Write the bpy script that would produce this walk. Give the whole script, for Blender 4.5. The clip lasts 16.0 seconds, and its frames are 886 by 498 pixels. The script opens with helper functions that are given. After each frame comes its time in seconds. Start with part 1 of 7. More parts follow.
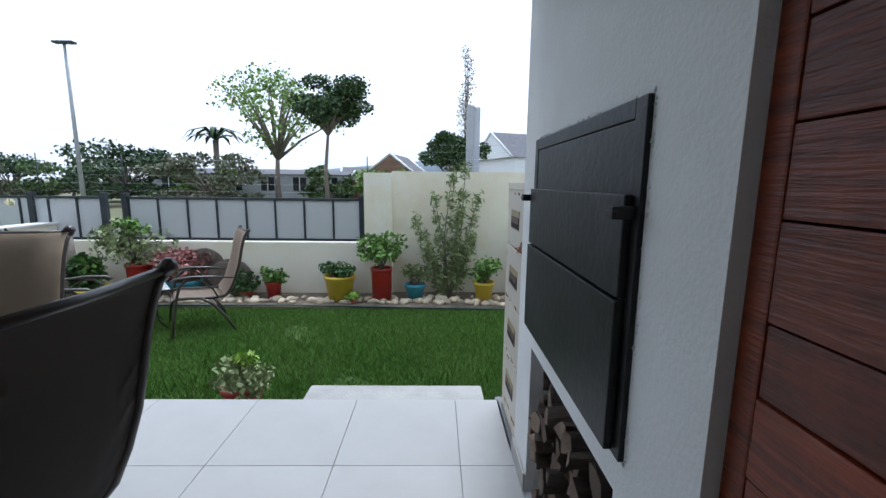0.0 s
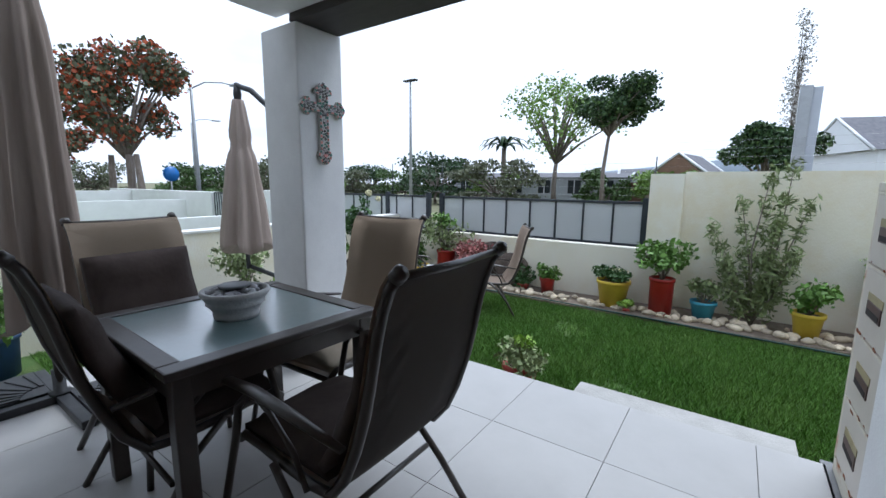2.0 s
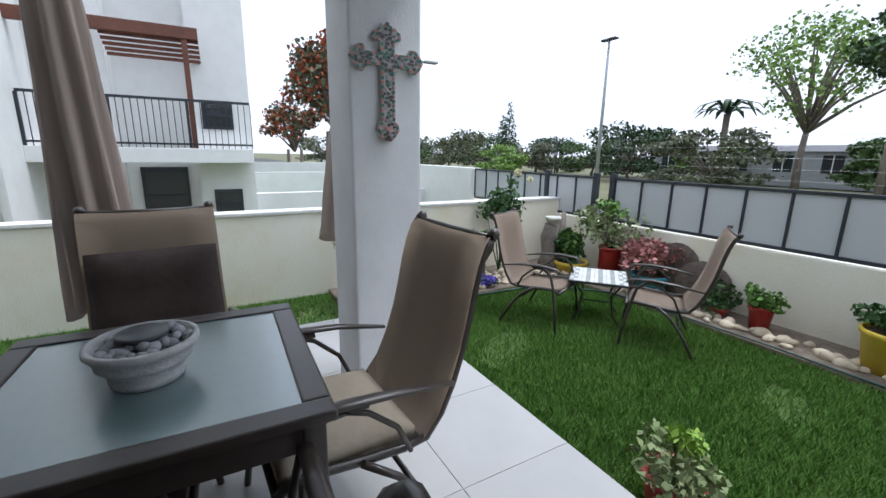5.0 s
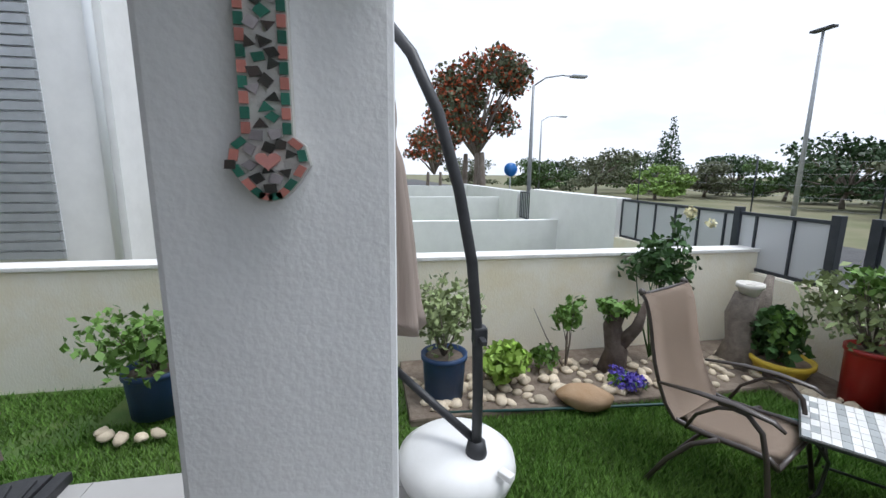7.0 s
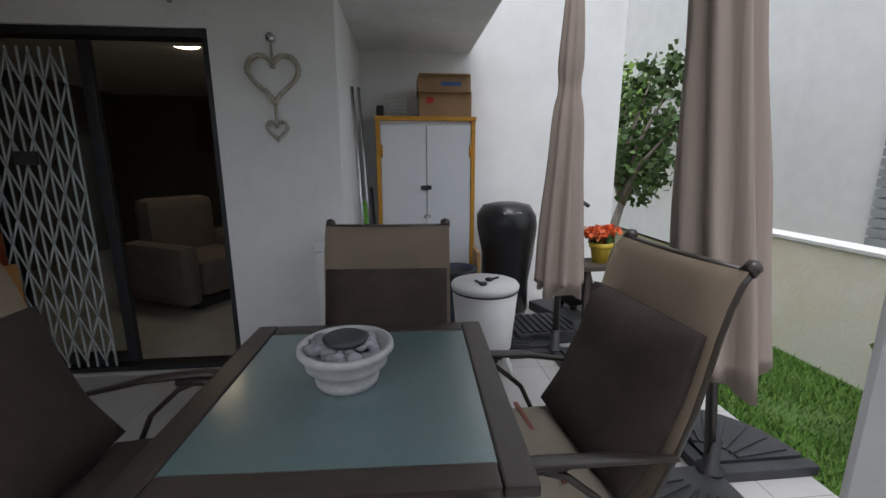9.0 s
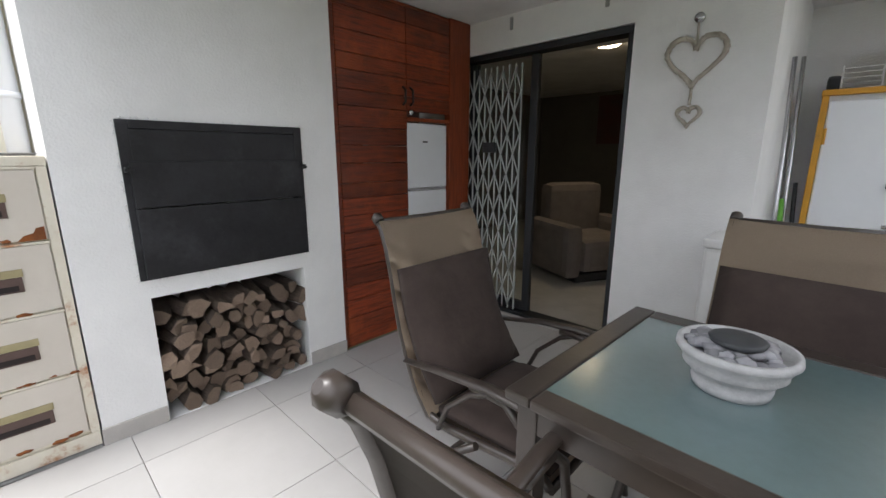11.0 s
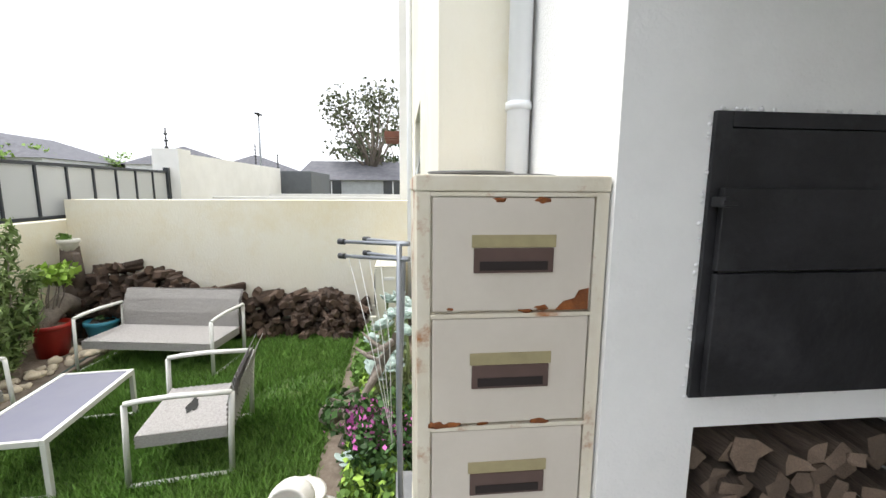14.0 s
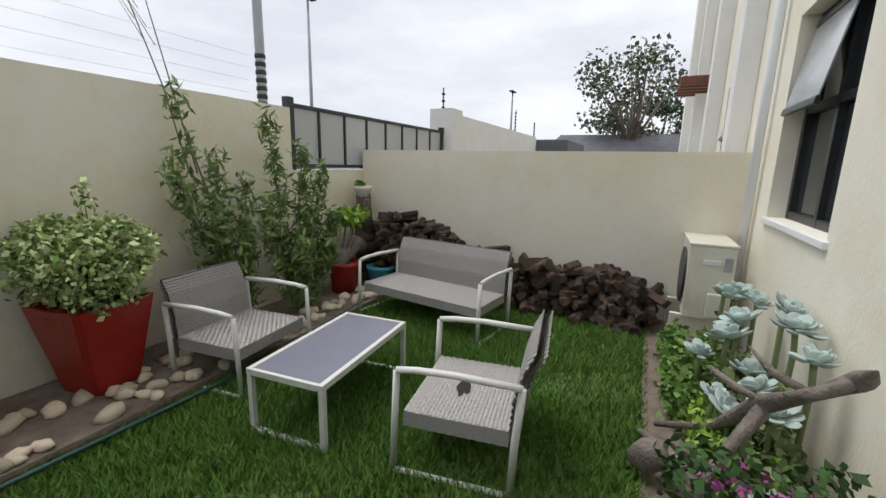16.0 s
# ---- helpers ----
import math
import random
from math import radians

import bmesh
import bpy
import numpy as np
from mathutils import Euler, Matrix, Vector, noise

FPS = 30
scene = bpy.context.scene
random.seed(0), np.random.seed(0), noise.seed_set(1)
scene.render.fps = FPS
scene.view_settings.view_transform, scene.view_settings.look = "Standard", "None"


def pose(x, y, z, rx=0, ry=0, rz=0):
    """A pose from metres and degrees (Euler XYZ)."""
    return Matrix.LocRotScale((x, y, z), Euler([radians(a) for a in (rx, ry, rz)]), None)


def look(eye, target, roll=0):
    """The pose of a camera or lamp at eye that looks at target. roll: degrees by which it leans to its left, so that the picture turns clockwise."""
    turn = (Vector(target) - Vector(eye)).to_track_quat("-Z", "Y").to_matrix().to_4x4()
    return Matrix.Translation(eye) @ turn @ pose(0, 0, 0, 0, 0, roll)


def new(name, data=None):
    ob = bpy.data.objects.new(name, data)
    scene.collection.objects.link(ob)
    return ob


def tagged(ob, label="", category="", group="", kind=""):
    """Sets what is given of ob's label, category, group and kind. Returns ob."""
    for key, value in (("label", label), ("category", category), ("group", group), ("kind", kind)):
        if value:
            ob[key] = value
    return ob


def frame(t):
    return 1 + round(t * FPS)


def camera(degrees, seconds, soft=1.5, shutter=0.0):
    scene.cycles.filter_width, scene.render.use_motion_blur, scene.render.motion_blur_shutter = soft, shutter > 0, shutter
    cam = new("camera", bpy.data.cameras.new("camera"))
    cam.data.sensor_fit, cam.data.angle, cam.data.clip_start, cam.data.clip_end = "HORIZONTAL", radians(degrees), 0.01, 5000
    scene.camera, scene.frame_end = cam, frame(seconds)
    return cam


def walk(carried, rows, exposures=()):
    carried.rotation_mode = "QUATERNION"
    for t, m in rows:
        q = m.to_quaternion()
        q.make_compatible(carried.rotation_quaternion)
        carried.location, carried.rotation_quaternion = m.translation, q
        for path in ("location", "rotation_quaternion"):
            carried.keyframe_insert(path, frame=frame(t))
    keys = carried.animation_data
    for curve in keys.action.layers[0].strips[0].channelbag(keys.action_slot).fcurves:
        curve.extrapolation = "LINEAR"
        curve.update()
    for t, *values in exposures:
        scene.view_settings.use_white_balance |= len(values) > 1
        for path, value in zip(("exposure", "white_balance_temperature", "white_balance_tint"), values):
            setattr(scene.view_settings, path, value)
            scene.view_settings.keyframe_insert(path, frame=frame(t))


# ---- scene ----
cam = camera(93.7, 16.0, shutter=0.0)
PATH = [
    (0, (0.477, -0.208, 1.321), (0.51, 1.766, 1.006), 0.6),
    (0.5, (0.465, -0.267, 1.315), (0.157, 1.685, 1.008), 0.4),
    (1, (0.444, -0.299, 1.312), (-0.206, 1.568, 1.008), 0.3),
    (1.2, (0.492, -0.351, 1.322), (-0.275, 1.471, 1.022), 0.5),
    (1.5, (0.419, -0.321, 1.312), (-0.504, 1.428, 1.013), 0.5),
    (2, (0.4, -0.348, 1.308), (-0.735, 1.269, 0.995), 0.5),
    (2.5, (0.377, -0.376, 1.303), (-0.937, 1.097, 0.982), 0.7),
    (3, (0.357, -0.394, 1.3), (-1.096, 0.938, 0.965), 1.0),
    (3.5, (0.34, -0.364, 1.301), (-1.232, 0.818, 0.938), 0.9),
    (4, (0.229, -0.143, 1.32), (-1.396, 0.943, 0.895), 0.6),
    (4.2, (0.139, 0.0, 1.33), (-1.472, 1.098, 0.882), 1.1),
    (5.2, (-0.02, 0.93, 1.38), (-1.735, 1.87, 0.935), 0.8),
    (6.3, (-0.847, 1.645, 1.429), (-2.59, 2.524, 0.997), 0.3),
    (6.5, (-0.989, 1.731, 1.443), (-2.792, 2.487, 1.019), -0.3),
    (6.6, (-1.053, 1.742, 1.44), (-2.869, 2.462, 1.014), 1.0),
    (7, (-1.257, 1.687, 1.47), (-3.192, 2.039, 1.108), 0.6),
    (7.5, (-1.348, 1.568, 1.464), (-3.29, 1.306, 1.063), 1.7),
    (8, (-1.407, 1.642, 1.435), (-2.932, 0.401, 1.072), 0.6),
    (8.5, (-1.482, 1.658, 1.401), (-2.372, -0.093, 1.027), -0.1),
    (9, (-1.496, 1.699, 1.368), (-1.679, -0.249, 0.955), -0.1),
    (9.5, (-1.505, 1.739, 1.343), (-1.048, -0.165, 0.937), -1.2),
    (10, (-1.484, 1.772, 1.33), (-0.616, 0.015, 0.927), -0.8),
    (10.2, (-1.477, 1.784, 1.328), (-0.476, 0.1, 0.925), -0.7),
    (12.3, (-1.223, 1.825, 1.35), (0.386, 0.717, 0.92), 0.5),
    (12.5, (-1.119, 1.842, 1.339), (0.525, 0.773, 0.949), 0.5),
    (13, (-0.747, 1.893, 1.344), (0.967, 0.929, 0.98), 0.5),
    (13.5, (-0.348, 2.017, 1.307), (1.499, 1.316, 0.996), 0.4),
    (14, (-0.1, 2.186, 1.297), (1.868, 1.983, 1.005), 0.4),
    (14.5, (0.141, 2.337, 1.229), (2.077, 2.664, 0.853), 0.5),
    (15, (0.353, 2.489, 1.168), (2.191, 3.183, 0.794), 0.6),
    (15.5, (0.498, 2.624, 1.097), (2.265, 3.471, 0.698), 1.1),
    (16, (0.738, 2.79, 0.999), (2.506, 3.635, 0.601), 1.3),
]
EXPOSURES = [(0, 0.84, 5500, 9), (3.5, 0.86, 5550, 10), (6.5, 0.80, 5900, 10), (7.5, 0.60, 5950, 12), (8.5, 0.57, 6100, 13), (9.4, 0.67, 6120, 13), (10.0, 1.17, 6230, 12), (10.2, 1.27, 6240, 12), (12.3, 1.82, 6470, 13), (13.0, 1.82, 6400, 12), (14.0, 1.34, 6400, 10), (14.8, 0.85, 6350, 10), (15.3, 0.72, 6350, 10), (16, 0.38, 6350, 11)]
walk(cam, [(t, look(eye, target, roll)) for t, eye, target, roll in PATH], EXPOSURES)

# ---- world and light: a bright overcast day ----
world = bpy.data.worlds.new("world")
scene.world = world
world.use_nodes = True
wn, wl = world.node_tree.nodes, world.node_tree.links
wn.clear()
w_out = wn.new("ShaderNodeOutputWorld")
w_bg = wn.new("ShaderNodeBackground")
w_sky = wn.new("ShaderNodeTexSky")
w_sky.sky_type = "NISHITA"
w_sky.sun_disc = False
w_sky.sun_elevation, w_sky.sun_rotation = radians(69), radians(-15)
w_sky.dust_density = 3.0
w_hsv = wn.new("ShaderNodeHueSaturation")
w_hsv.inputs["Saturation"].default_value = 0.2
w_tc = wn.new("ShaderNodeTexCoord")
w_map = wn.new("ShaderNodeMapping")
w_map.inputs["Scale"].default_value = (1.0, 1.0, 3.5)
w_noise = wn.new("ShaderNodeTexNoise")
w_noise.inputs["Scale"].default_value = 2.2
w_noise.inputs["Detail"].default_value = 5
w_noise.inputs["Roughness"].default_value = 0.6
w_ramp = wn.new("ShaderNodeValToRGB")
w_ramp.color_ramp.elements[0].position, w_ramp.color_ramp.elements[0].color = 0.34, (6.2, 6.45, 6.95, 1)
w_ramp.color_ramp.elements[1].position, w_ramp.color_ramp.elements[1].color = 0.70, (8.6, 8.7, 8.9, 1)
w_mix = wn.new("ShaderNodeMix")
w_mix.data_type = "RGBA"
w_mix.inputs["Factor"].default_value = 0.85
wl.new(w_tc.outputs["Generated"], w_map.inputs["Vector"])
wl.new(w_map.outputs["Vector"], w_noise.inputs["Vector"])
wl.new(w_noise.outputs["Fac"], w_ramp.inputs["Fac"])
wl.new(w_sky.outputs["Color"], w_hsv.inputs["Color"])
wl.new(w_hsv.outputs["Color"], w_mix.inputs["A"])
wl.new(w_ramp.outputs["Color"], w_mix.inputs["B"])
wl.new(w_mix.outputs["Result"], w_bg.inputs["Color"])
w_bg.inputs["Strength"].default_value = 0.1
wl.new(w_bg.outputs["Background"], w_out.inputs["Surface"])

sun_data = bpy.data.lights.new("sun", "SUN")
sun_data.energy, sun_data.angle, sun_data.color = 1.4, radians(22), (1.0, 0.97, 0.92)
sun = new("sun", sun_data)
sun.matrix_world = look((0, 0, 30), (-3, -11, 0))
# ---- materials ----
def material(name, base, rough=0.6, metal=0.0, second=None, scale=6.0, mixed=0.5, bump=0.0, bump_scale=60.0,
             stretch=(1, 1, 1), island=0.0, stain=None, stain_scale=1.2, stain_at=(0.55, 0.75), spec=0.5, rough2=None, per_object=0.0):
    """A surface with grain at two scales: fine relief, a second tone in patches and broad stains."""
    m = bpy.data.materials.new(name)
    m.use_nodes = True
    n, l = m.node_tree.nodes, m.node_tree.links
    b = n["Principled BSDF"]
    b.inputs["Roughness"].default_value = rough
    b.inputs["Metallic"].default_value = metal
    b.inputs["Specular IOR Level"].default_value = spec
    tc = n.new("ShaderNodeTexCoord")
    mp = n.new("ShaderNodeMapping")
    mp.inputs["Scale"].default_value = stretch
    l.new(tc.outputs["Object"], mp.inputs["Vector"])
    second = second or tuple(c * 0.82 for c in base)
    n1 = n.new("ShaderNodeTexNoise")
    n1.inputs["Scale"].default_value, n1.inputs["Detail"].default_value = scale, 6
    n1.inputs["Roughness"].default_value = 0.65
    l.new(mp.outputs["Vector"], n1.inputs["Vector"])
    ramp = n.new("ShaderNodeValToRGB")
    ramp.color_ramp.elements[0].position, ramp.color_ramp.elements[1].position = 0.5 - 0.25 * mixed, 0.5 + 0.35 * mixed
    ramp.color_ramp.elements[0].color, ramp.color_ramp.elements[1].color = (*base, 1), (*second, 1)
    l.new(n1.outputs["Fac"], ramp.inputs["Fac"])
    colour = ramp.outputs["Color"]
    if stain:
        n2 = n.new("ShaderNodeTexNoise")
        n2.inputs["Scale"].default_value, n2.inputs["Detail"].default_value = stain_scale, 8
        n2.inputs["Roughness"].default_value = 0.7
        l.new(tc.outputs["Object"], n2.inputs["Vector"])
        r2 = n.new("ShaderNodeValToRGB")
        r2.color_ramp.elements[0].position, r2.color_ramp.elements[1].position = stain_at
        r2.color_ramp.elements[0].color, r2.color_ramp.elements[1].color = (0, 0, 0, 1), (1, 1, 1, 1)
        l.new(n2.outputs["Fac"], r2.inputs["Fac"])
        mx = n.new("ShaderNodeMix")
        mx.data_type = "RGBA"
        l.new(r2.outputs["Color"], mx.inputs["Factor"])
        l.new(colour, mx.inputs["A"])
        mx.inputs["B"].default_value = (*stain, 1)
        colour = mx.outputs["Result"]
    if island or per_object:
        src = n.new("ShaderNodeNewGeometry").outputs["Random Per Island"] if island else n.new("ShaderNodeObjectInfo").outputs["Random"]
        amount = island or per_object
        rng = n.new("ShaderNodeMapRange")
        rng.inputs["To Min"].default_value, rng.inputs["To Max"].default_value = 1 - amount, 1 + amount
        l.new(src, rng.inputs["Value"])
        hs = n.new("ShaderNodeHueSaturation")
        l.new(rng.outputs["Result"], hs.inputs["Value"])
        l.new(colour, hs.inputs["Color"])
        colour = hs.outputs["Color"]
    l.new(colour, b.inputs["Base Color"])
    if rough2 is not None:
        rr = n.new("ShaderNodeMapRange")
        rr.inputs["To Min"].default_value, rr.inputs["To Max"].default_value = rough, rough2
        l.new(n1.outputs["Fac"], rr.inputs["Value"])
        l.new(rr.outputs["Result"], b.inputs["Roughness"])
    if bump:
        n3 = n.new("ShaderNodeTexNoise")
        n3.inputs["Scale"].default_value, n3.inputs["Detail"].default_value = bump_scale, 4
        l.new(mp.outputs["Vector"], n3.inputs["Vector"])
        bp = n.new("ShaderNodeBump")
        bp.inputs["Strength"].default_value, bp.inputs["Distance"].default_value = bump, 0.01
        l.new(n3.outputs["Fac"], bp.inputs["Height"])
        l.new(bp.outputs["Normal"], b.inputs["Normal"])
    return m


def see_through(name, colour, alpha, rough=0.5):
    """A mesh cloth or frosted sheet: part of the light passes straight through."""
    m = material(name, colour, rough, scale=300, mixed=0.8, bump=0.2, bump_scale=500)
    m.node_tree.nodes["Principled BSDF"].inputs["Alpha"].default_value = alpha
    return m


def glass(name, colour=(0.9, 0.95, 0.95), rough=0.02, shadow=True):
    m = bpy.data.materials.new(name)
    m.use_nodes = True
    b = m.node_tree.nodes["Principled BSDF"]
    b.inputs["Base Color"].default_value = (*colour, 1)
    b.inputs["Roughness"].default_value = rough
    b.inputs["Transmission Weight"].default_value = 1.0
    b.inputs["IOR"].default_value = 1.45
    return m


def glow(name, colour, strength):
    m = bpy.data.materials.new(name)
    m.use_nodes = True
    b = m.node_tree.nodes["Principled BSDF"]
    b.inputs["Emission Color"].default_value = (*colour, 1)
    b.inputs["Emission Strength"].default_value = strength
    return m


PLASTER = material("white_plaster", (0.82, 0.82, 0.81), 0.75, second=(0.76, 0.76, 0.75), scale=3, bump=0.25, bump_scale=90,
                   stain=(0.7, 0.69, 0.66), stain_scale=0.9, stain_at=(0.62, 0.95))
ROUGH_PLASTER = material("rough_white_plaster", (0.78, 0.78, 0.78), 0.85, second=(0.72, 0.72, 0.72), scale=5, bump=0.16, bump_scale=75,
                         stain=(0.62, 0.61, 0.6), stain_scale=1.5, stain_at=(0.62, 0.9))
CREAM_WALL = material("cream_garden_wall", (0.87, 0.845, 0.755), 0.85, second=(0.83, 0.775, 0.62), scale=1.3, mixed=0.9, bump=0.35, bump_scale=70,
                      stain=(0.76, 0.66, 0.43), stain_scale=0.8, stain_at=(0.47, 0.78), stretch=(1, 1, 0.5))
COPING = material("white_coping", (0.80, 0.79, 0.76), 0.8, bump=0.3, bump_scale=60, stain=(0.6, 0.57, 0.5), stain_scale=2)
TILE = material("porcelain_floor_tile", (0.42, 0.412, 0.40), 0.34, second=(0.365, 0.356, 0.344), scale=2.5, mixed=0.8, bump=0.05, bump_scale=160,
                stain=(0.285, 0.268, 0.25), stain_scale=1.3, stain_at=(0.6, 0.85), per_object=0.03)
GROUT = material("grey_grout", (0.24, 0.235, 0.23), 0.9, bump=0.4)
SKIRT = material("skirting_tile", (0.47, 0.45, 0.42), 0.45, scale=4, bump=0.1)
SOIL = material("garden_soil", (0.13, 0.10, 0.075), 0.95, second=(0.22, 0.18, 0.14), scale=9, bump=0.9, bump_scale=35)
TURF = material("turf", (0.06, 0.12, 0.025), 0.95, second=(0.09, 0.13, 0.035), scale=5, bump=0.9, bump_scale=50, stain=(0.16, 0.13, 0.07), stain_scale=1.1, stain_at=(0.62, 0.8))
GRASS = material("grass_blade", (0.088, 0.195, 0.03), 0.6, second=(0.15, 0.25, 0.055), scale=1.6, mixed=0.9, island=0.45, spec=0.25)
ASPHALT = material("asphalt", (0.06, 0.06, 0.062), 0.9, second=(0.085, 0.085, 0.085), scale=3, bump=0.5, bump_scale=90)
VERGE = material("verge_ground", (0.12, 0.13, 0.06), 0.95, second=(0.2, 0.18, 0.11), scale=0.25, bump=0.6, bump_scale=4)
DARK_STEEL = material("dark_painted_steel", (0.018, 0.024, 0.032), 0.45, second=(0.03, 0.035, 0.045), scale=8, bump=0.1)
BLACK_BEAM = material("dark_timber_beam", (0.022, 0.018, 0.016), 0.55, second=(0.035, 0.028, 0.024), scale=6, stretch=(0.3, 4, 4), bump=0.2)
FROST = see_through("frosted_sheet", (0.60, 0.62, 0.64), 0.93, 0.6)
CEIL = material("ceiling_paint", (0.80, 0.80, 0.79), 0.8, scale=2, bump=0.08)
WOOD = material("red_stained_wood", (0.26, 0.045, 0.013), 0.32, second=(0.075, 0.013, 0.006), scale=3.2, mixed=0.5, stretch=(8, 1.1, 16), bump=0.45, bump_scale=9,
                stain=(0.31, 0.062, 0.016), stain_scale=3.0, stain_at=(0.5, 0.66), per_object=0.38, rough2=0.5)
WOOD_FRAME = material("orange_stained_wood", (0.27, 0.052, 0.014), 0.4, second=(0.17, 0.03, 0.009), scale=5, stretch=(8, 8, 1), bump=0.2)
BLACK_IRON = material("blackened_steel", (0.014, 0.014, 0.016), 0.42, metal=0.3, second=(0.03, 0.03, 0.034), scale=7, mixed=0.6, bump=0.18, bump_scale=40,
                      stain=(0.045, 0.045, 0.05), stain_scale=4, stain_at=(0.52, 0.72), rough2=0.62)
SOOT = material("sooty_mortar", (0.30, 0.295, 0.285), 0.95, second=(0.42, 0.41, 0.40), scale=14, bump=0.8)
LOG_BARK = material("log_bark", (0.085, 0.062, 0.05), 0.95, second=(0.21, 0.155, 0.115), scale=12, bump=1.0, bump_scale=40, per_object=0.35, stretch=(1, 1, 3))
LOG_CUT = material("cut_log_end", (0.27, 0.195, 0.14), 0.9, second=(0.15, 0.11, 0.085), scale=13, mixed=0.6, bump=0.6, bump_scale=60, per_object=0.4)
# Shade of the unlit room and niche, put into the surface colour.
INNER_SHADE = material("interior_shade", (0.13, 0.12, 0.11), 0.9, scale=2)
CAB_PAINT = material("cream_enamel_rusted", (0.62, 0.57, 0.50), 0.45, second=(0.57, 0.52, 0.45), scale=4, bump=0.06, stain=(0.44, 0.30, 0.15), stain_scale=3.0, stain_at=(0.66, 0.8))
CAB_FRAME = material("cream_enamel_frame", (0.70, 0.66, 0.56), 0.5, second=(0.64, 0.58, 0.46), scale=6, bump=0.15, stain=(0.36, 0.13, 0.03), stain_scale=5.5, stain_at=(0.54, 0.66))
RUST = material("rust", (0.26, 0.085, 0.02), 0.95, second=(0.12, 0.04, 0.015), scale=25, bump=0.6)
OLIVE = material("worn_olive_paint", (0.36, 0.31, 0.17), 0.7, scale=18)
PULL = material("brown_recess", (0.10, 0.06, 0.05), 0.5, scale=8)
SLATE = material("slate_grey_step", (0.16, 0.165, 0.17), 0.7, second=(0.22, 0.22, 0.22), scale=8, bump=0.3)
STEP = material("concrete_step", (0.42, 0.41, 0.39), 0.85, second=(0.34, 0.33, 0.31), scale=5, bump=0.4)
# ---- tools to build with ----
def box(bm, x0, y0, z0, x1, y1, z1, bevel=0.0, m=None):
    got = bmesh.ops.create_cube(bm, size=1)["verts"]
    t = Matrix.Translation(((x0 + x1) / 2, (y0 + y1) / 2, (z0 + z1) / 2)) @ Matrix.Diagonal((abs(x1 - x0), abs(y1 - y0), abs(z1 - z0), 1))
    bmesh.ops.transform(bm, matrix=(m @ t) if m else t, verts=got)
    if bevel:
        edges = {e for v in got for e in v.link_edges}
        bmesh.ops.bevel(bm, geom=list(edges), offset=bevel, segments=2, affect="EDGES", profile=0.6)
    return bm


def tube(bm, points, radius, sides=8, taper=None, closed=False, flat=1.0):
    """A round bar along points; radius may be a list."""
    pts = [Vector(p) for p in points]
    rings = []
    count = len(pts)
    prev = None
    for i, p in enumerate(pts):
        a, b = pts[i - 1] if i or closed else p, pts[(i + 1) % count] if i < count - 1 or closed else p
        d = (b - a).normalized()
        if prev is None:
            up = Vector((0, 0, 1)) if abs(d.z) < 0.9 else Vector((0, 1, 0))
            u = d.cross(up).normalized()
        else:
            u = (prev - d * prev.dot(d)).normalized()
        prev = u
        v = d.cross(u)
        r = radius[i] if isinstance(radius, (list, tuple)) else radius
        rings.append([bm.verts.new(p + u * (r * math.cos(2 * math.pi * k / sides)) + v * (r * flat * math.sin(2 * math.pi * k / sides))) for k in range(sides)])
    pairs = list(zip(rings, rings[1:])) + ([(rings[-1], rings[0])] if closed else [])
    for r0, r1 in pairs:
        for k in range(sides):
            f = bm.faces.new((r0[k], r0[(k + 1) % sides], r1[(k + 1) % sides], r1[k]))
            f.smooth = True
    if not closed:
        bm.faces.new(list(reversed(rings[0])))
        bm.faces.new(rings[-1])
    return bm


def lathe(bm, profile, sides=24, at=(0, 0, 0), smooth=True, wobble=0.0):
    """A turned solid from (radius, height) pairs, closed at both ends."""
    rings = []
    for r, z in profile:
        rings.append([bm.verts.new((at[0] + (r * (1 + wobble * math.sin(3 * a + z * 9))) * math.cos(a), at[1] + r * math.sin(a), at[2] + z))
                      for a in (2 * math.pi * k / sides for k in range(sides))])
    for r0, r1 in zip(rings, rings[1:]):
        for k in range(sides):
            f = bm.faces.new((r0[k], r0[(k + 1) % sides], r1[(k + 1) % sides], r1[k]))
            f.smooth = smooth
    bm.faces.new(list(reversed(rings[0])))
    bm.faces.new(rings[-1])
    return bm


def lump(bm, at, size, seed=0, rough=0.25, detail=2, squash=(1, 1, 1)):
    """A stone-like lump."""
    got = bmesh.ops.create_icosphere(bm, subdivisions=detail, radius=1)["verts"]
    for v in got:
        d = noise.noise(v.co * 1.3 + Vector((seed * 3.7, seed * 1.3, seed))) * rough + 1
        v.co = Vector((v.co.x * size * squash[0], v.co.y * size * squash[1], v.co.z * size * squash[2])) * d + Vector(at)
    for v in got:
        for f in v.link_faces:
            f.smooth = True
    return bm


def plate(bm, outline, depth, m=None):
    """A flat outline in x and y, given a thickness along z."""
    low = [bm.verts.new(Vector((x, y, 0))) for x, y in outline]
    high = [bm.verts.new(Vector((x, y, depth))) for x, y in outline]
    bm.faces.new(list(reversed(low)))
    bm.faces.new(high)
    for i in range(len(low)):
        j = (i + 1) % len(low)
        bm.faces.new((low[i], low[j], high[j], high[i]))
    if m:
        bmesh.ops.transform(bm, matrix=m, verts=low + high)
    return bm


def solid(name, bm, mat, smooth=False):
    me = bpy.data.meshes.new(name)
    bmesh.ops.recalc_face_normals(bm, faces=bm.faces)
    bm.to_mesh(me)
    bm.free()
    me.materials.append(mat)
    if smooth:
        me.polygons.foreach_set("use_smooth", [True] * len(me.polygons))
    return new(name, me)


